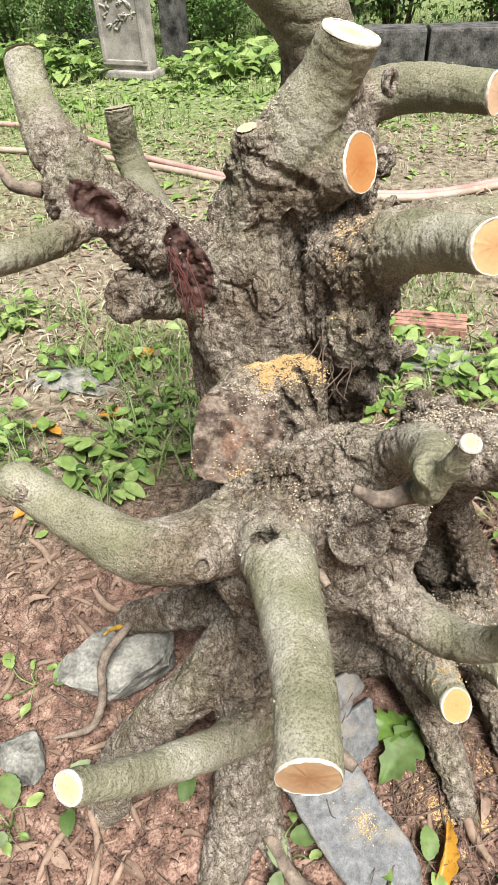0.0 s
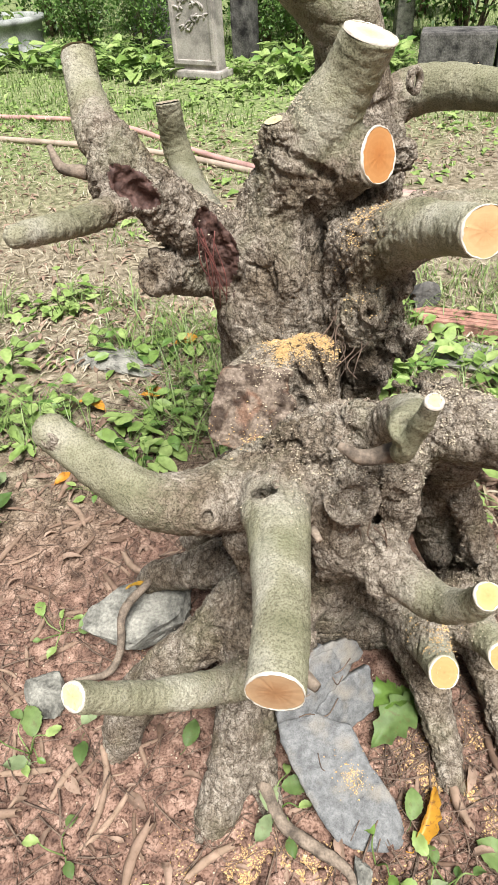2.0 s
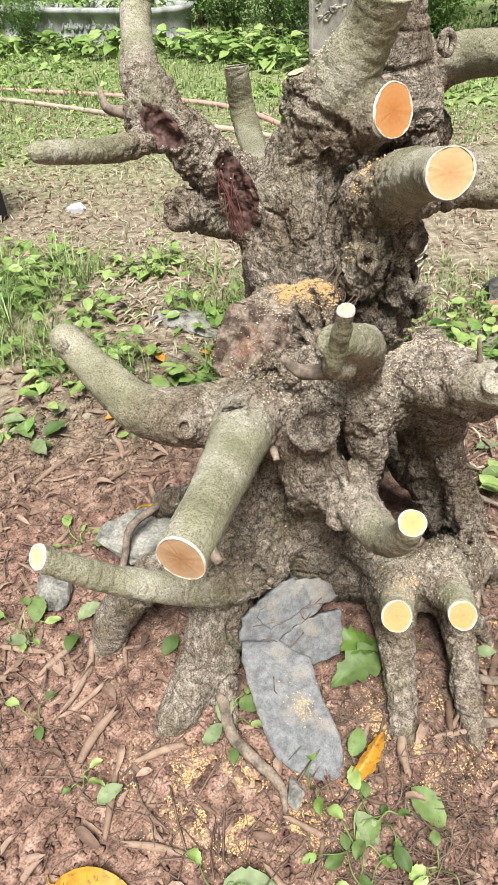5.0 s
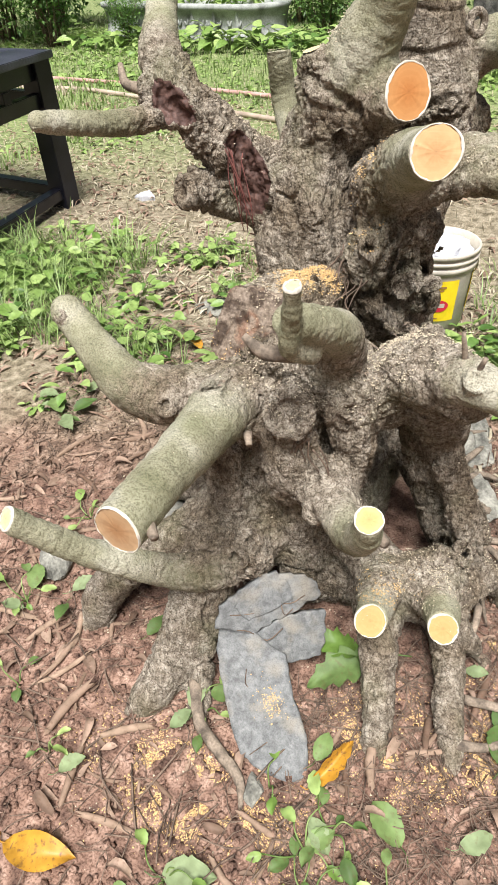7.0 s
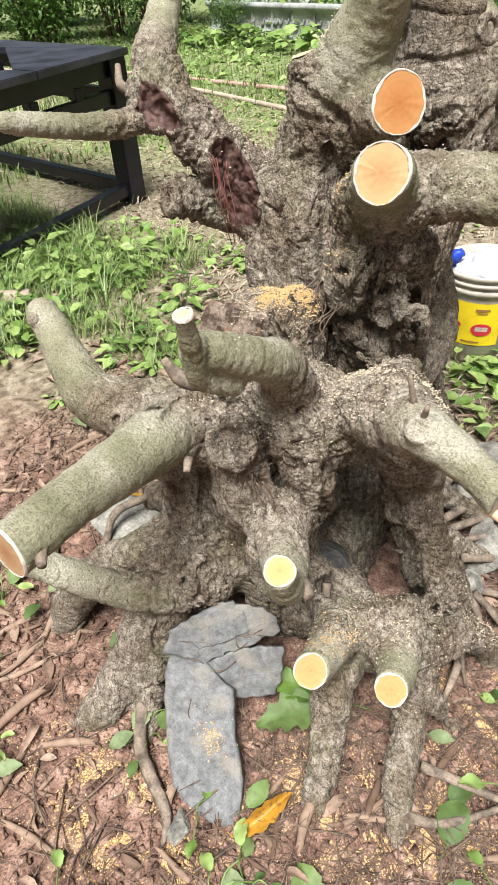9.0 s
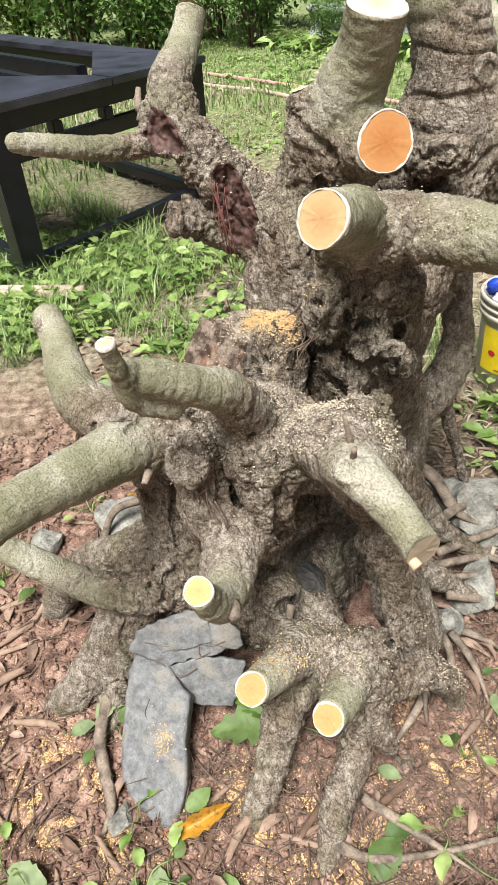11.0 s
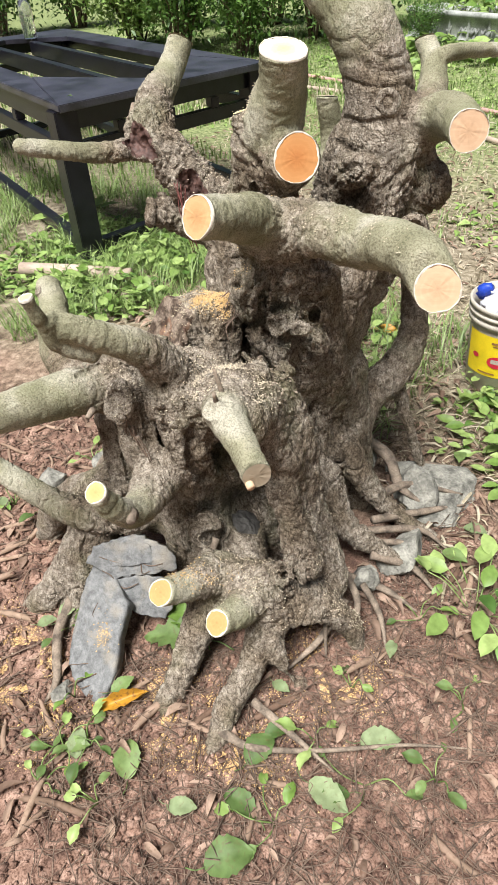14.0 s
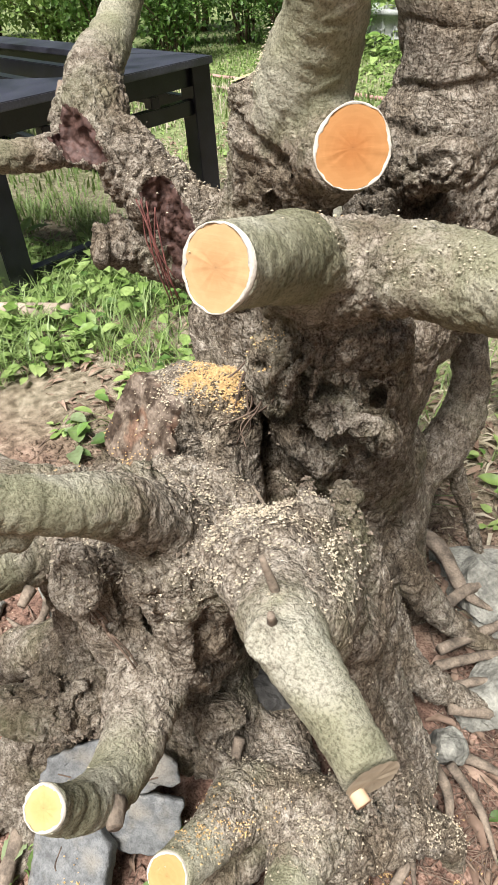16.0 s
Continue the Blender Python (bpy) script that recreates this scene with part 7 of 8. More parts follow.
for x, y, k in ((-1.45, 1.0, 2.1), (-1.3, 1.2, 1.8), (-1.6, 1.08, 2.2), (-1.25, 1.45, 1.6), (-1.75, 1.3, 2.2), (-1.5, 1.55, 2.0), (-1.9, 1.1, 2.2), (-1.35, 1.75, 1.7), (-1.15, 1.1, 1.4), (-2.1, 1.4, 2.3), (-1.66, 1.5, 2.3), (-1.2, 1.9, 1.5)):
    weed(x, y, int(k * 10) % 8, 0.62 * k, 137 * k, "tall leafy weed growing beside the black table")
for x0, x1, y0, y1, n in ((-2.6, -1.5, 5.7, 6.4, 26), (-0.85, 0.4, 5.6, 6.6, 26), (-3.0, -2.2, 6.1, 6.6, 12), (-5.5, -3.2, 6.2, 6.6, 22)):
    for k in range(n):
        weed(rng.uniform(x0, x1), rng.uniform(y0, y1), int(rng.integers(8)), rng.uniform(1.6, 2.8), rng.uniform(0, 360), "tall leafy green weed at the back of the garden")


def blades(name, count, region, height, width, material, label, seed, keep=None, lean=0.5):
    """Grass as one object of bent two-segment blades."""
    rng = np.random.default_rng(seed)
    x, y = rng.uniform(region[0], region[1], count), rng.uniform(region[2], region[3], count)
    if keep is not None:
        ok = keep(x, y, rng)
        x, y = x[ok], y[ok]
    n = len(x)
    z = ground_height(x, y) - 0.004
    a, h = rng.uniform(0, 2 * math.pi, n), height * rng.uniform(0.35, 1.0, n)
    w = width * rng.uniform(0.6, 1.3, n)
    ln = lean * rng.uniform(0.2, 1.2, n) * h
    dx, dy = np.cos(a), np.sin(a)
    v = np.zeros((n, 5, 3))
    for k, (s, up, ww) in enumerate(((0, 0, 1), (0, 0, -1), (0.35, 0.62, 0.8), (0.35, 0.62, -0.8), (1.0, 0.95, 0))):
        v[:, k, 0] = x + dx * ln * s - dy * w * ww
        v[:, k, 1] = y + dy * ln * s + dx * w * ww
        v[:, k, 2] = z + h * up
    b = np.arange(n)[:, None] * 5
    f = [tuple(r) for r in np.hstack([b, b + 1, b + 3, b + 2])] + [tuple(r) for r in np.hstack([b + 2, b + 3, b + 4])]
    ob = mesh_object(name, v.reshape(-1, 3), f, material)
    return tagged(ob, label, "grass", kind="stuff")


patch = lambda t, sd, sc=1.1: (lambda x, y, r: (fbm(np.stack([x * sc, y * sc, 0 * x], 1), 3, sd) > t) & (y > 1.55 - 0.45 * x))
blades("grass", 26000, (-4.5, 3.0, 1.9, 4.6), 0.05, 0.0022, GRASS, "short sparse green grass growing through straw", 401, patch(0.05, 14), 1.2)
blades("grass", 34000, (-7.5, 4.0, 4.2, 9.0), 0.065, 0.0035, GRASS, "rough green grass at the back of the garden", 402, patch(-0.35, 15))
blades("dry_grass", 22000, (-8.0, 3.0, 1.9, 9.0), 0.045, 0.003, STRAW, "bleached dry grass among the green", 403, patch(-0.1, 16))
blades("grass", 9000, (-2.9, -1.05, 0.75, 1.9), 0.13, 0.0022, GRASS, "long thin grass growing under the black table", 404, lambda x, y, r: fbm(np.stack([x * 5, y * 5, 0 * x], 1), 3, 5) > 0.0, 1.6)
blades("grass", 2600, (-1.1, 0.0, 1.2, 2.0), 0.12, 0.002, GRASS, "thin grass among the weeds behind the tree", 405, lambda x, y, r: fbm(np.stack([x * 4, y * 4, 0 * x], 1), 2, 45) > 0.0, 1.5)
blades("grass", 1600, (0.1, 0.9, 1.45, 2.3), 0.08, 0.002, GRASS, "thin grass round the pail and the brick", 408, lambda x, y, r: fbm(np.stack([x * 4, y * 4, 0 * x], 1), 2, 46) > 0.0, 1.5)
blades("dry_grass", 24000, (-14.0, -3.4, 0.0, 4.4), 0.08, 0.006, STRAW, "bleached dry grass beyond the black table", 407)
blades("grass", 30000, (-14.0, -2.5, 0.0, 4.6), 0.08, 0.005, GRASS, "rough grass beyond the black table", 406, lambda x, y, r: fbm(np.stack([x, y, 0 * x], 1), 2, 6) > -0.3)


scatter("ground_cover", 15000, (-6.5, 2.6, 1.9, 7.6), lambda k: leaf_mesh(0.035 + 0.008 * k, 0.022 + 0.004 * k, 0.3, 0.3, 2, 0, 1, k), GREEN, "small creeping leaves covering the grass in patches", "ground cover", 306, lambda x, y, r: (fbm(np.stack([x * 1.3, y * 1.3, 0 * x], 1), 3, 41) > 0.22 - 0.09 * (y - 2)) & (y > 1.9 - 0.3 * x))
scatter("ground_cover", 6000, (-6.5, 2.6, 4.6, 7.6), lambda k: leaf_mesh(0.07 + 0.012 * k, 0.05 + 0.006 * k, 0.3, 0.3, 2, 0, 1, k), GREEN, "broad weed leaves at the back of the garden", "ground cover", 307, lambda x, y, r: fbm(np.stack([x * 1.3, y * 1.3, 0 * x], 1), 3, 43) > 0.0)


def far_leaf(length, width):
    """A folded leaf of four faces, for foliage a few metres off."""
    w = 0.5 * width
    return [(0, 0, 0), (0.45 * length, -w, 0.12 * length), (0.5 * length, 0, 0.05 * length), (0.45 * length, w, 0.12 * length), (length, 0, -0.05 * length)], [(0, 1, 2), (0, 2, 3), (1, 4, 2), (2, 4, 3)]


def bush_mesh(seed, radius, height, leaves, size):
    """Branching stems and loose leaves of a wild shrub, with gaps."""
    rng = np.random.default_rng(seed)
    sv, sf, lv, lf = [], [], [], []
    tips = []
    for k in range(16):
        a, r = rng.uniform(0, 6.3), radius * rng.uniform(0.3, 1.0)
        h = height * rng.uniform(0.5, 1.0)
        mid = (0.4 * r * math.cos(a + 0.3), 0.4 * r * math.sin(a + 0.3), 0.55 * h)
        end = (r * math.cos(a), r * math.sin(a), h)
        v, f = tube([(0.08 * math.cos(a), 0.08 * math.sin(a), 0, 0.014), (*mid, 0.009), (*end, 0.003)], 5, 4)
        sf += [tuple(i + len(sv) for i in t) for t in f]
        sv += list(v)
        tips += [mid, end, tuple(0.5 * (p + q) for p, q in zip(mid, end))]
    for k in range(leaves):
        c = np.array(tips[rng.integers(len(tips))]) + rng.normal(size=3) * (radius * 0.2, radius * 0.2, height * 0.14)
        c[2] = max(0.02, c[2])
        v, f = far_leaf(size * rng.uniform(0.6, 1.3), size * 0.5)
        m = np.array(pose(0, 0, 0, rng.normal() * 30, rng.normal() * 30 + 15, rng.uniform(0, 360)).to_3x3())
        q = np.array(v) @ m.T + c
        lf += [tuple(i + len(lv) for i in t) for t in f]
        lv += [tuple(p) for p in q]
    return (sv, sf), (lv, lf)


bush_kinds = []
for k in range(4):
    st, lv = bush_mesh(60 + k, 0.7, 1.0 + 0.2 * k, 3400, 0.075)
    bush_kinds.append((data("stem", st, ROOT), data("foliage", lv, DARK_GREEN if k else GREEN)))
rng = np.random.default_rng(33)
BUSHES = [(-2.6, 7.0, 0.55), (-1.9, 6.6, 0.5), (-0.5, 6.6, 0.45), (-0.9, 7.3, 0.7), (0.1, 7.4, 0.8), (1.0, 7.0, 0.9), (1.9, 6.9, 0.9), (2.7, 6.4, 0.9), (-3.4, 8.2, 0.9), (-4.6, 8.4, 1.0), (-5.8, 8.2, 1.0), (-2.2, 8.3, 1.0),
          (-0.9, 8.6, 1.1), (0.6, 8.6, 1.1), (-5.6, 6.3, 0.8), (-6.6, 6.6, 1.1), (-7.4, 5.9, 1.1), (-6.2, 5.2, 0.9), (-7.2, 4.9, 1.2), (-8.4, 4.9, 1.2), (-6.8, 7.6, 1.2), (-4.7, 6.5, 0.35), (3.4, 5.8, 0.9), (-9.6, 6.5, 1.3), (-11.5, 4.0, 1.3), (-12.5, 2.5, 1.4), (-11.8, 5.5, 1.4), (-8.6, 7.4, 1.3)]
for x, y, s in BUSHES:
    e = empty("bush", pose(x, y, ground_at(x, y) - 0.02, 0, 0, rng.uniform(0, 360)) @ Matrix.Scale(s, 4), "wild green bush of loose leafy stems", "bush", "bushes")
    for nm, me in zip(("stem", "foliage"), bush_kinds[int(rng.integers(4))]):
        o = new(nm, me)
        o.parent = e

# ---- things standing about ----
def bucket():
    e = empty("bucket", pose(0.005, 1.775, ground_at(0.005, 1.775)) @ Matrix.Diagonal((1.26, 1.26, 1.06, 1)), "grey-white plastic pail with a yellow label and red print", "bucket")
    prof = [(0.0, 0.004), (0.062, 0.004), (0.064, 0.0), (0.068, 0.006), (0.069, 0.03), (0.072, 0.034), (0.080, 0.185), (0.0805, 0.19), (0.086, 0.192), (0.0865, 0.205), (0.083, 0.207), (0.083, 0.212), (0.088, 0.214), (0.0885, 0.222), (0.084, 0.224),
            (0.0845, 0.229), (0.089, 0.231), (0.0895, 0.240), (0.087, 0.243), (0.083, 0.241), (0.080, 0.2), (0.067, 0.012), (0.0, 0.010)]
    mesh_object("body", *lathe(prof, 48), PAIL, e)
    rad = lambda z: 0.0745 + (z - 0.06) * (0.080 - 0.0735) / 0.13 + 0.0012
    for turn in (-78, 40):
        v, f = [], []
        for k in range(13):
            a = radians(turn - 42 + 84 * k / 12)
            for z in (0.06, 0.10, 0.14, 0.175):
                v.append((rad(z) * math.cos(a), rad(z) * math.sin(a), z))
        for k in range(12):
            for j in range(3):
                q = k * 4 + j
                f.append((q, q + 4, q + 5, q + 1))
        lab = mesh_object("label", v, f, LABEL, e, "yellow paper label")

        def mark(name, ang, z, wa, hz, material, oval=True):
            vv = [((rad(z) + 0.0012) * math.cos(radians(turn + ang)), (rad(z) + 0.0012) * math.sin(radians(turn + ang)), z)]
            for s in range(20):
                w = 2 * math.pi * s / 20
                ca, sa = math.cos(w), math.sin(w)
                if not oval:
                    ca, sa = max(-0.7, min(0.7, ca)) / 0.7, max(-0.7, min(0.7, sa)) / 0.7
                aa, zz = radians(turn + ang + wa * ca), z + hz * sa
                vv.append(((rad(zz) + 0.0012) * math.cos(aa), (rad(zz) + 0.0012) * math.sin(aa), zz))
            mesh_object(name, vv, [(0, 1 + s, 1 + (s + 1) % 20) for s in range(20)], material, lab)
        mark("emblem", 14, 0.105, 15, 0.017, RED_INK)
        mark("print", 14, 0.107, 9, 0.006, PAIL, False)
        mark("print", -22, 0.112, 6, 0.007, RED_INK)
        mark("print", 12, 0.158, 10, 0.003, GREY_INK, False)
        mark("print", 12, 0.15, 7, 0.002, GREY_INK, False)
        mark("print", 0, 0.07, 14, 0.002, GREY_INK, False)
    v, f = lathe([(0.066, 0.02), (0.07, 0.09), (0.055, 0.1), (0.0, 0.102)], 32)
    mesh_object("liner", v, f, BLUE, e, "blue plastic inside the pail")
    bm = bmesh.new()
    bmesh.ops.create_icosphere(bm, subdivisions=4, radius=1)
    for q in bm.verts:
        w = 1 + 0.22 * noise.noise(q.co * 2.1) + 0.14 * noise.noise(q.co * 5.3)
        q.co = Vector((q.co.x * 0.068 * w, q.co.y * 0.06 * w + 0.005, 0.212 + q.co.z * 0.045 * w))
    part("bag", bm, PLASTIC_FILM, e, "crumpled white plastic bag filling the pail", False)
    mesh_object("sheet", *tube([(-0.065, -0.02, 0.225, 0.010), (-0.058, -0.025, 0.25, 0.014), (-0.045, -0.02, 0.262, 0.008)], 10, 4, 0.15, 3), BLUE, e, "blue plastic sheet sticking out of the pail")
    pts = [(0.088 * math.cos(a), 0.088 * math.sin(a) * 0.98, 0.215 - 0.12 * max(0, math.sin(a)), 0.0016) for a in np.linspace(0, math.pi, 9)]
    mesh_object("handle", *tube(pts, 6, 3), PAIL, e)


def red_brick():
    e = empty("brick", pose(0.452, 1.885, ground_at(0.45, 1.88), 0, 0, -11), "red clay brick with three long grooves lying in weeds", "brick")
    bm = box((0.245, 0.09, 0.03), (0, 0, 0.017), 0.002)
    for y in (-0.034, -0.012, 0.012, 0.034):
        box((0.245, 0.018, 0.009), (0, y, 0.0365), 0.0015, bm)
    part("body", bm, BRICK, e)
    return e


bucket()
red_brick()
b2 = new("brick", data("body", (lambda b: ([v.co[:] for v in b.verts], [tuple(v.index for v in f.verts) for f in b.faces]))((lambda b: (b.verts.index_update(), b)[1])(box((0.06, 0.05, 0.03), (0, 0, 0.015), 0.003))), BRICK))
b2.matrix_world = pose(0.335, 1.935, ground_at(0.33, 1.93), 5, 0, 20)
tagged(b2, "broken piece of red brick beside the whole one", "brick")

# black table
table = empty("black_table", pose(-1.55, 1.21, 0), "long black-painted timber table with an open slatted top", "table")
TOP, DEEP = 0.60, 0.026
corner = {"near": (0.0, 0.0), "right": (-0.18, 1.05), "far": (-2.75, 1.13), "left": (-2.57, 0.08)}


def prism(outline, z0, z1, material, name, parent=table, label=""):
    bm = bmesh.new()
    lowv = [bm.verts.new((x, y, z0)) for x, y in outline]
    hi = [bm.verts.new((x, y, z1)) for x, y in outline]
    n = len(outline)
    bm.faces.new(lowv[::-1])
    bm.faces.new(hi)
    for k in range(n):
        bm.faces.new((lowv[k], lowv[(k + 1) % n], hi[(k + 1) % n], hi[k]))
    bmesh.ops.recalc_face_normals(bm, faces=bm.faces)
    bmesh.ops.bevel(bm, geom=bm.edges[:], offset=0.003, segments=2, affect="EDGES")
    return part(name, bm, material, parent, label)


def along(p, q, width, z0, z1, name, cut=0.0):
    """A board from p to q on the plan."""
    a, b = Vector(p).to_2d() if len(p) > 2 else Vector(p), Vector(q).to_2d() if len(q) > 2 else Vector(q)
    d = (b - a).normalized()
    n = Vector((-d.y, d.x)) * width / 2
    a, b = a + d * cut, b - d * cut
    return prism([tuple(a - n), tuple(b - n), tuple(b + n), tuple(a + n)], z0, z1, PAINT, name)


N, R_, FA, L_ = (Vector(corner[k]) for k in ("near", "right", "far", "left"))
op = [Vector((-0.75, 0.17)), Vector((-0.22, 0.52)), Vector((-0.80, 0.90)), Vector((-2.2, 0.93)), Vector((-2.45, 0.6)), Vector((-2.1, 0.2))]
g = 0.002
for name, pts in (("top_board", [N, N * 0.5 + R_ * 0.5 + Vector((0, -g)), op[1] + Vector((0, -g)), op[0]]), ("top_board", [N * 0.5 + R_ * 0.5 + Vector((0, g)), R_, op[2], op[1] + Vector((0, g))]),
                  ("top_board", [N + Vector((-0.006, 0)), op[0] + Vector((-0.004, -0.002)), op[5], L_]), ("top_board", [R_ + Vector((-0.006, 0)), FA, op[3], op[2] + Vector((-0.006, 0))]), ("top_board", [L_, op[5], op[4], op[3], FA])):
    prism([tuple(p) for p in pts], TOP - DEEP, TOP, SHEEN_PAINT, name)
for y in (0.42, 0.68):
    along((-0.45 if y < 0.5 else -0.55, y), (-2.3, y + 0.05), 0.05, TOP - 0.085, TOP - 0.012, "beam")
inset = lambda p, c, k=0.045: tuple(p + (c - p).normalized() * k)
mid = (N + R_ + FA + L_) / 4
feet = [Vector(inset(p, mid, 0.09)) for p in (N, R_, FA, L_)]
for p, q in zip(feet, feet[1:] + feet[:1]):
    along(p, q, 0.035, TOP - 0.10, TOP - DEEP - 0.002, "apron", 0.04)
    along(p, q, 0.04, 0.40, 0.455, "rail", 0.04)
    along(p, q, 0.05, 0.03, 0.075, "foot_rail", 0.04)
    for s in (0.25, 0.5, 0.75):
        c = p + (q - p) * s
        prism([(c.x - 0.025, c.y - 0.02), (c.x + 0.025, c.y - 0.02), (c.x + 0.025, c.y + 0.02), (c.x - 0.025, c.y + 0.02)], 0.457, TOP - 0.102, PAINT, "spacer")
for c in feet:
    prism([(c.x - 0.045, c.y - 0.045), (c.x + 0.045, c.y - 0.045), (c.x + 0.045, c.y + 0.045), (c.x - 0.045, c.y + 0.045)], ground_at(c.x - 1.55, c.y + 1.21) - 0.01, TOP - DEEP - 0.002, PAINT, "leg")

bottle = empty("water_bottle", pose(-3.9, 1.95, TOP), "clear plastic water bottle standing on the black table", "bottle")
glassy = mat("clear_plastic", (0.9, 0.93, 0.95), 0.06, vary=0.02, bump=0, spec=0.6)
glassy.node_tree.nodes["Principled BSDF"].inputs["Transmission Weight"].default_value = 0.96
mesh_object("body", *lathe([(0.0, 0.0), (0.04, 0.0), (0.043, 0.01), (0.041, 0.04), (0.043, 0.06), (0.041, 0.08), (0.043, 0.1), (0.043, 0.16), (0.03, 0.2), (0.014, 0.225), (0.014, 0.235)], 24), glassy, bottle)
mesh_object("cap", *lathe([(0.016, 0.232), (0.016, 0.25), (0.0, 0.251)], 20), PAIL, bottle)
lay("green_leaf", green_leaf[0], -1.66, 1.29, 30, TOP + 0.006 - ground_at(-1.66, 1.29), "small yellow-green leaf lying on the black table", "leaf", "fallen leaves", (0, 0), 0.35)

# cut pole by the table
v, f = tube([(-1.66, 0.955, 0.035, 0.026), (-1.5, 1.1, 0.035, 0.026), (-1.31, 1.27, 0.033, 0.025)], 14, 5, 0.02)
pole = mesh_object("cut_pole", v, f, HOSE_TAN, None)
tagged(pole, "smooth cut pole of pale wood lying in grass", "log")
v, f = tube([(-1.25, 0.55, 0.0, 0.02), (-1.22, 0.5, 0.12, 0.019), (-1.18, 0.52, 0.22, 0.017), (-1.12, 0.6, 0.25, 0.016)], 10, 5, 0.03)
tagged(mesh_object("cut_limb", v, f, GREY_ROOT, None), "bent pale cut limb lying on the weeds", "log")

HOSES = [([(-6.5, 4.75), (-4.1, 4.66), (-3.3, 4.6), (-2.3, 4.5), (-1.5, 4.31), (-0.81, 3.72), (-0.5, 3.47), (-0.1, 3.2), (0.3, 3.03), (0.63, 3.02), (0.95, 3.13), (1.6, 3.5)], HOSE, "faded pink garden hose lying across the grass"),
         ([(-6.5, 4.45), (-4.2, 4.25), (-3.4, 4.3), (-2.23, 4.02), (-1.64, 3.85), (-1.2, 3.75), (-0.85, 3.62), (-0.5, 3.40), (-0.1, 3.14), (0.3, 2.985), (0.62, 2.97), (0.95, 3.09), (1.6, 3.42)], HOSE_TAN, "faded tan garden hose lying beside the pink one")]
for pts, m, label in HOSES:
    v, f = tube([(x, y, ground_at(x, y) + 0.016, 0.016) for x, y in pts], 10, 6)
    tagged(mesh_object("hose", v, f, m), label, "hose", "garden hoses")

# carved stone slab at the back, with its dark stone posts
stele = empty("carved_stone", pose(-1.20, 5.74, 0, 0, 0, -22), "upright beige stone slab with a carved floral panel", "stone slab")
part("slab", box((0.42, 0.12, 1.1), (0, 0, 0.57), 0.012), STELE, stele)
part("plinth", box((0.50, 0.22, 0.06), (0, 0, 0.02), 0.015), STELE, stele)
for x in (-0.18, 0.18):
    part("border", box((0.035, 0.02, 0.95), (x, -0.064, 0.57), 0.006), STELE, stele)
part("border", box((0.395, 0.02, 0.035), (0, -0.064, 0.10), 0.006), STELE, stele)
rng = np.random.default_rng(8)
for k in range(60):
    x, z = rng.uniform(-0.12, 0.12), rng.uniform(0.3, 1.05)
    pts = [(x, -0.06, z, 0.008), (x + rng.normal() * 0.03, -0.062, z + rng.uniform(0.01, 0.04), 0.010), (x + rng.normal() * 0.04, -0.06, z + rng.uniform(0.02, 0.06), 0.005)]
    mesh_object("relief", *tube(pts, 7, 4, 0.1, k), STELE, stele)
for x, y, w, h in ((-1.98, 7.3, 0.4, 0.95), (-0.95, 6.5, 0.16, 0.95)):
    ob = part("dark_stone", box((w, 0.22, h), (0, 0, h / 2), 0.02), DARK_STONE, None)
    ob.matrix_world = pose(x, y, ground_at(x, y) - 0.02, 0, 0, -20)
    tagged(ob, "dark weathered stone post standing behind the carved slab", "stone post", "dark stone posts")

# low wall of dark blocks at the back
for k in range(6):
    ob = part("stone_block", box((0.52, 0.28, 0.30), (0, 0, 0.13), 0.018), DARK_STONE, None)
    x, y = 0.74 + 0.535 * k, 5.55 - 0.06 * k
    ob.matrix_world = pose(x, y, 0, 0, 0, -6 + 1.5 * (k % 3))
    tagged(ob, "dark lichened stone block of a low garden wall", "stone block", "low wall blocks")
ob = part("stone_block", box((0.16, 0.16, 0.55), (0, 0, 0.27), 0.02), LIMESTONE, None)
ob.matrix_world = pose(0.42, 7.2, 0, 0, 0, 10)
tagged(ob, "pale stone post among the grass", "stone post")

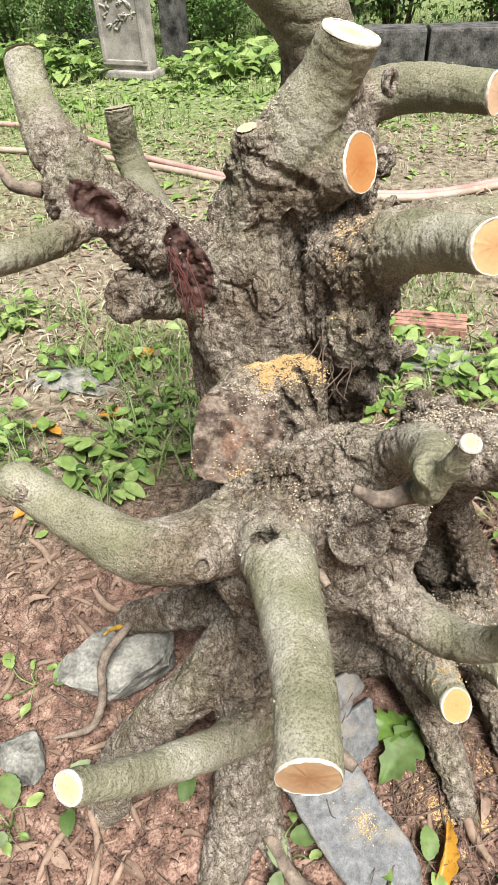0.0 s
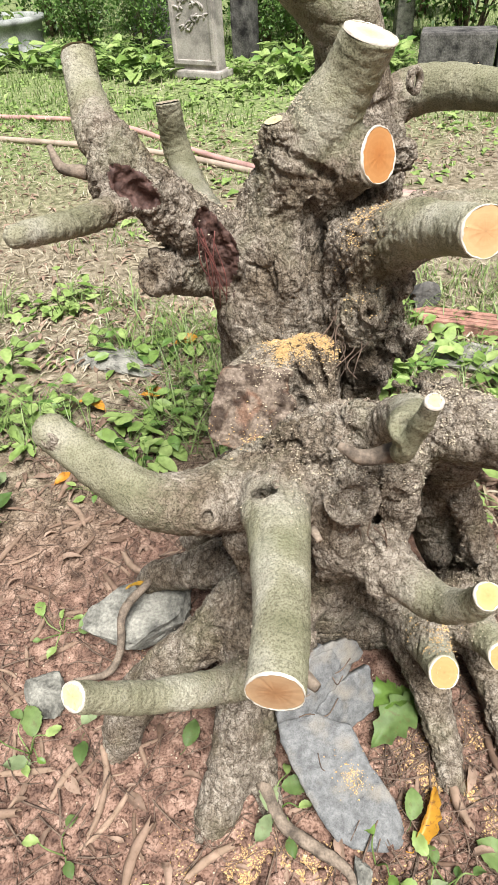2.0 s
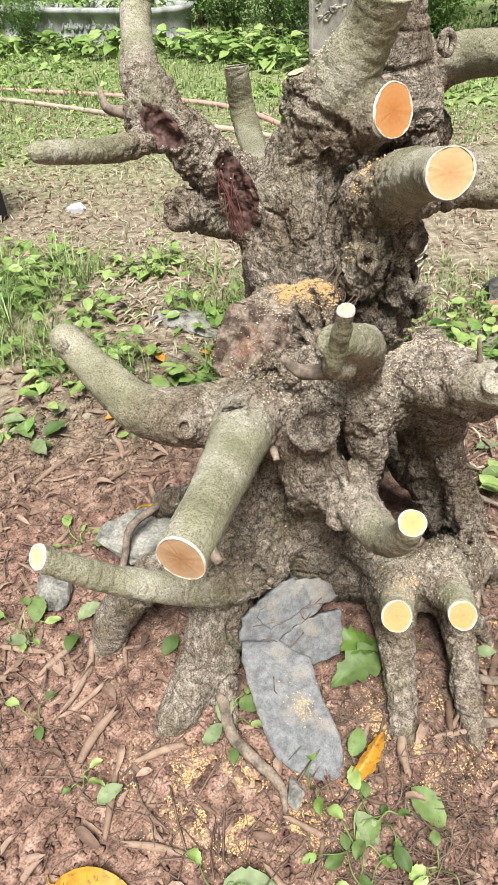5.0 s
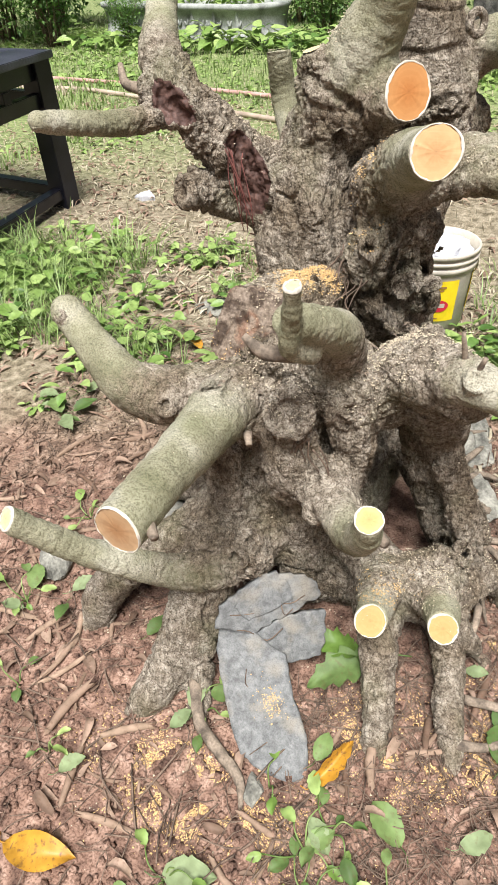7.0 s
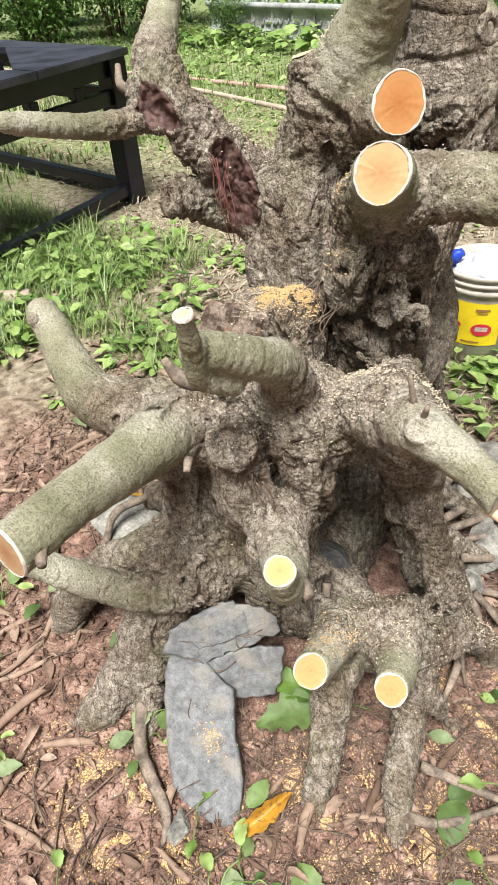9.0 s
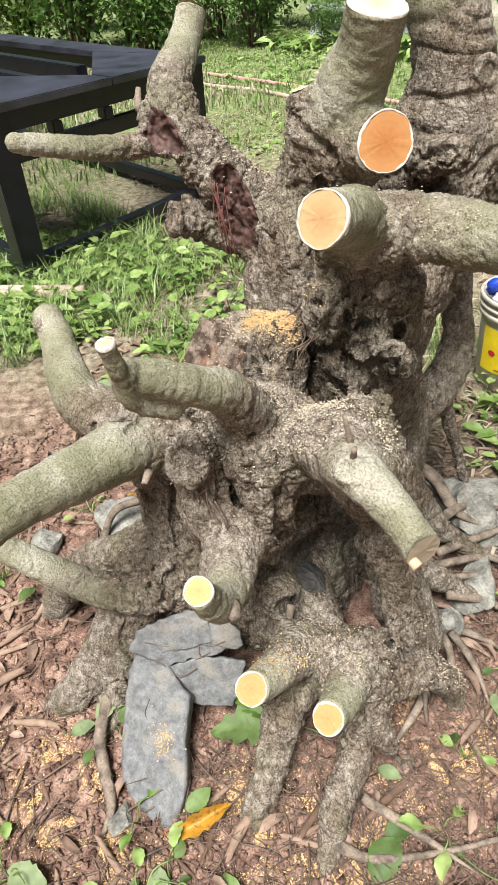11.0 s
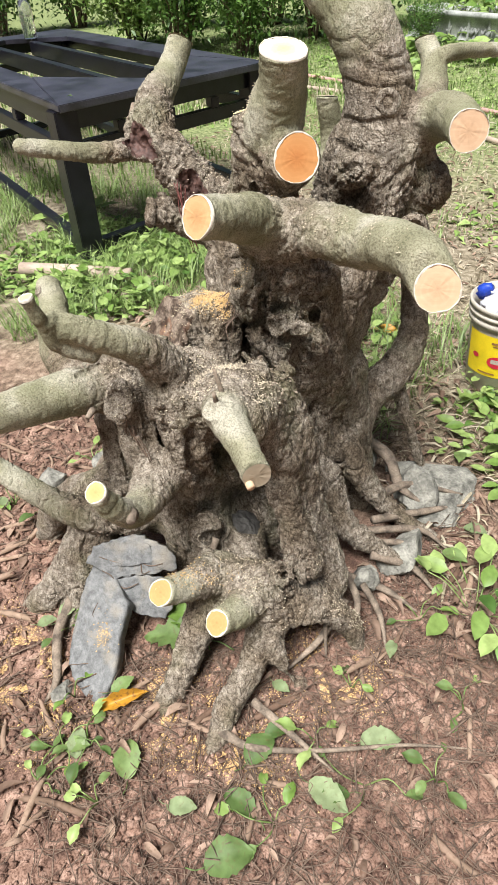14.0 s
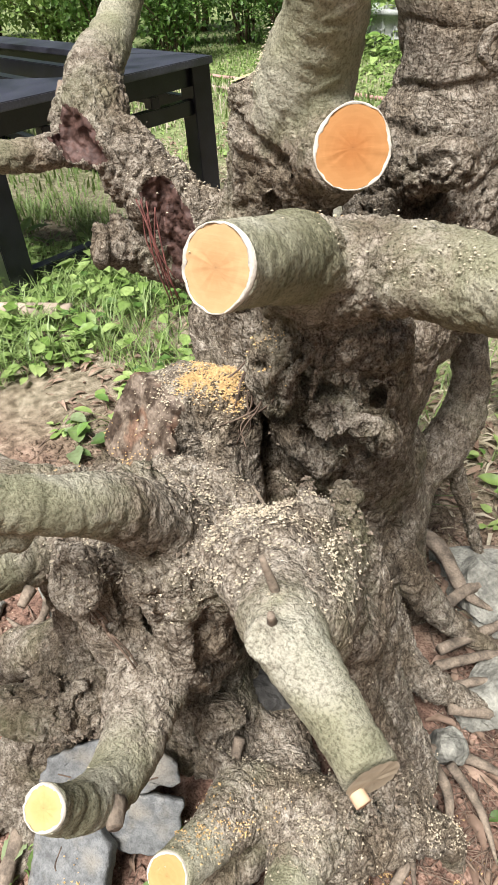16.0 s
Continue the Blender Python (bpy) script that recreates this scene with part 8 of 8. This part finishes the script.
# long planter with panelled sides
planter = empty("stone_planter", pose(-4.2, 7.0, 0, 0, 0, -9), "long weathered concrete planter with moulded panels", "planter")
def stadium(hx, r, n=14):
    return [(hx + r * math.cos(a), r * math.sin(a)) for a in np.linspace(-math.pi / 2, math.pi / 2, n)] + [(-hx + r * math.cos(a), r * math.sin(a)) for a in np.linspace(math.pi / 2, 1.5 * math.pi, n)]


def ring_wall(levels, material, name, hx=0.9, r=0.32):
    v, f = [], []
    n = len(stadium(1, 1))
    for off, z in levels:
        v += [(x, y, z) for x, y in stadium(hx, r + off)]
    for k in range(len(levels) - 1):
        f += [(k * n + a, k * n + (a + 1) % n, (k + 1) * n + (a + 1) % n, (k + 1) * n + a) for a in range(n)]
    return mesh_object(name, v, f, material, planter)


ring_wall([(0.01, 0.0), (0.03, 0.02), (0.03, 0.05), (0.0, 0.06), (-0.015, 0.15), (0.01, 0.27), (0.04, 0.29), (0.04, 0.33), (-0.02, 0.335), (-0.05, 0.32), (-0.06, 0.2)], CONCRETE, "body")
ring_wall([(-0.055, 0.27), (-0.31, 0.28)], GROUND, "soil")
for x in np.linspace(-0.9, 0.9, 7):
    part("rib", box((0.03, 0.03, 0.24), (x, -0.315, 0.165), 0.006), CONCRETE, planter)
for k in range(24):
    a = rng.uniform(-1.0, 1.0)
    pts = [(a, -0.31, 0.12 + 0.08 * rng.random(), 0.012), (a + 0.03, -0.318, 0.15, 0.016), (a + 0.05, -0.31, 0.2, 0.008)]
    mesh_object("relief", *tube(pts, 6, 3, 0.1, k), CONCRETE, planter)
for k in range(9):
    st, lv = weed_kinds[k % 8][:2]
    e = empty("weed", pose(-4.2 + (k - 4) * 0.22, 7.0 - (k - 4) * 0.035, 0.28, 0, 0, 40 * k) @ Matrix.Scale(2.2, 4), "leafy plant growing in the planter", "plant", "weeds")
    for nm, me in (("stem", st), ("foliage", lv)):
        o = new(nm, me)
        o.parent = e
lit = plate(broken_outline(0.05, 0.03, 12, np.random.default_rng(3), 0.3), 0.02, PLASTIC_FILM, None, "litter_scrap", "", 5, 0.02)
lit.matrix_world = pose(-1.51, 2.42, ground_at(-1.5, 2.4))
tagged(lit, "crumpled scrap of white plastic on the straw", "litter")
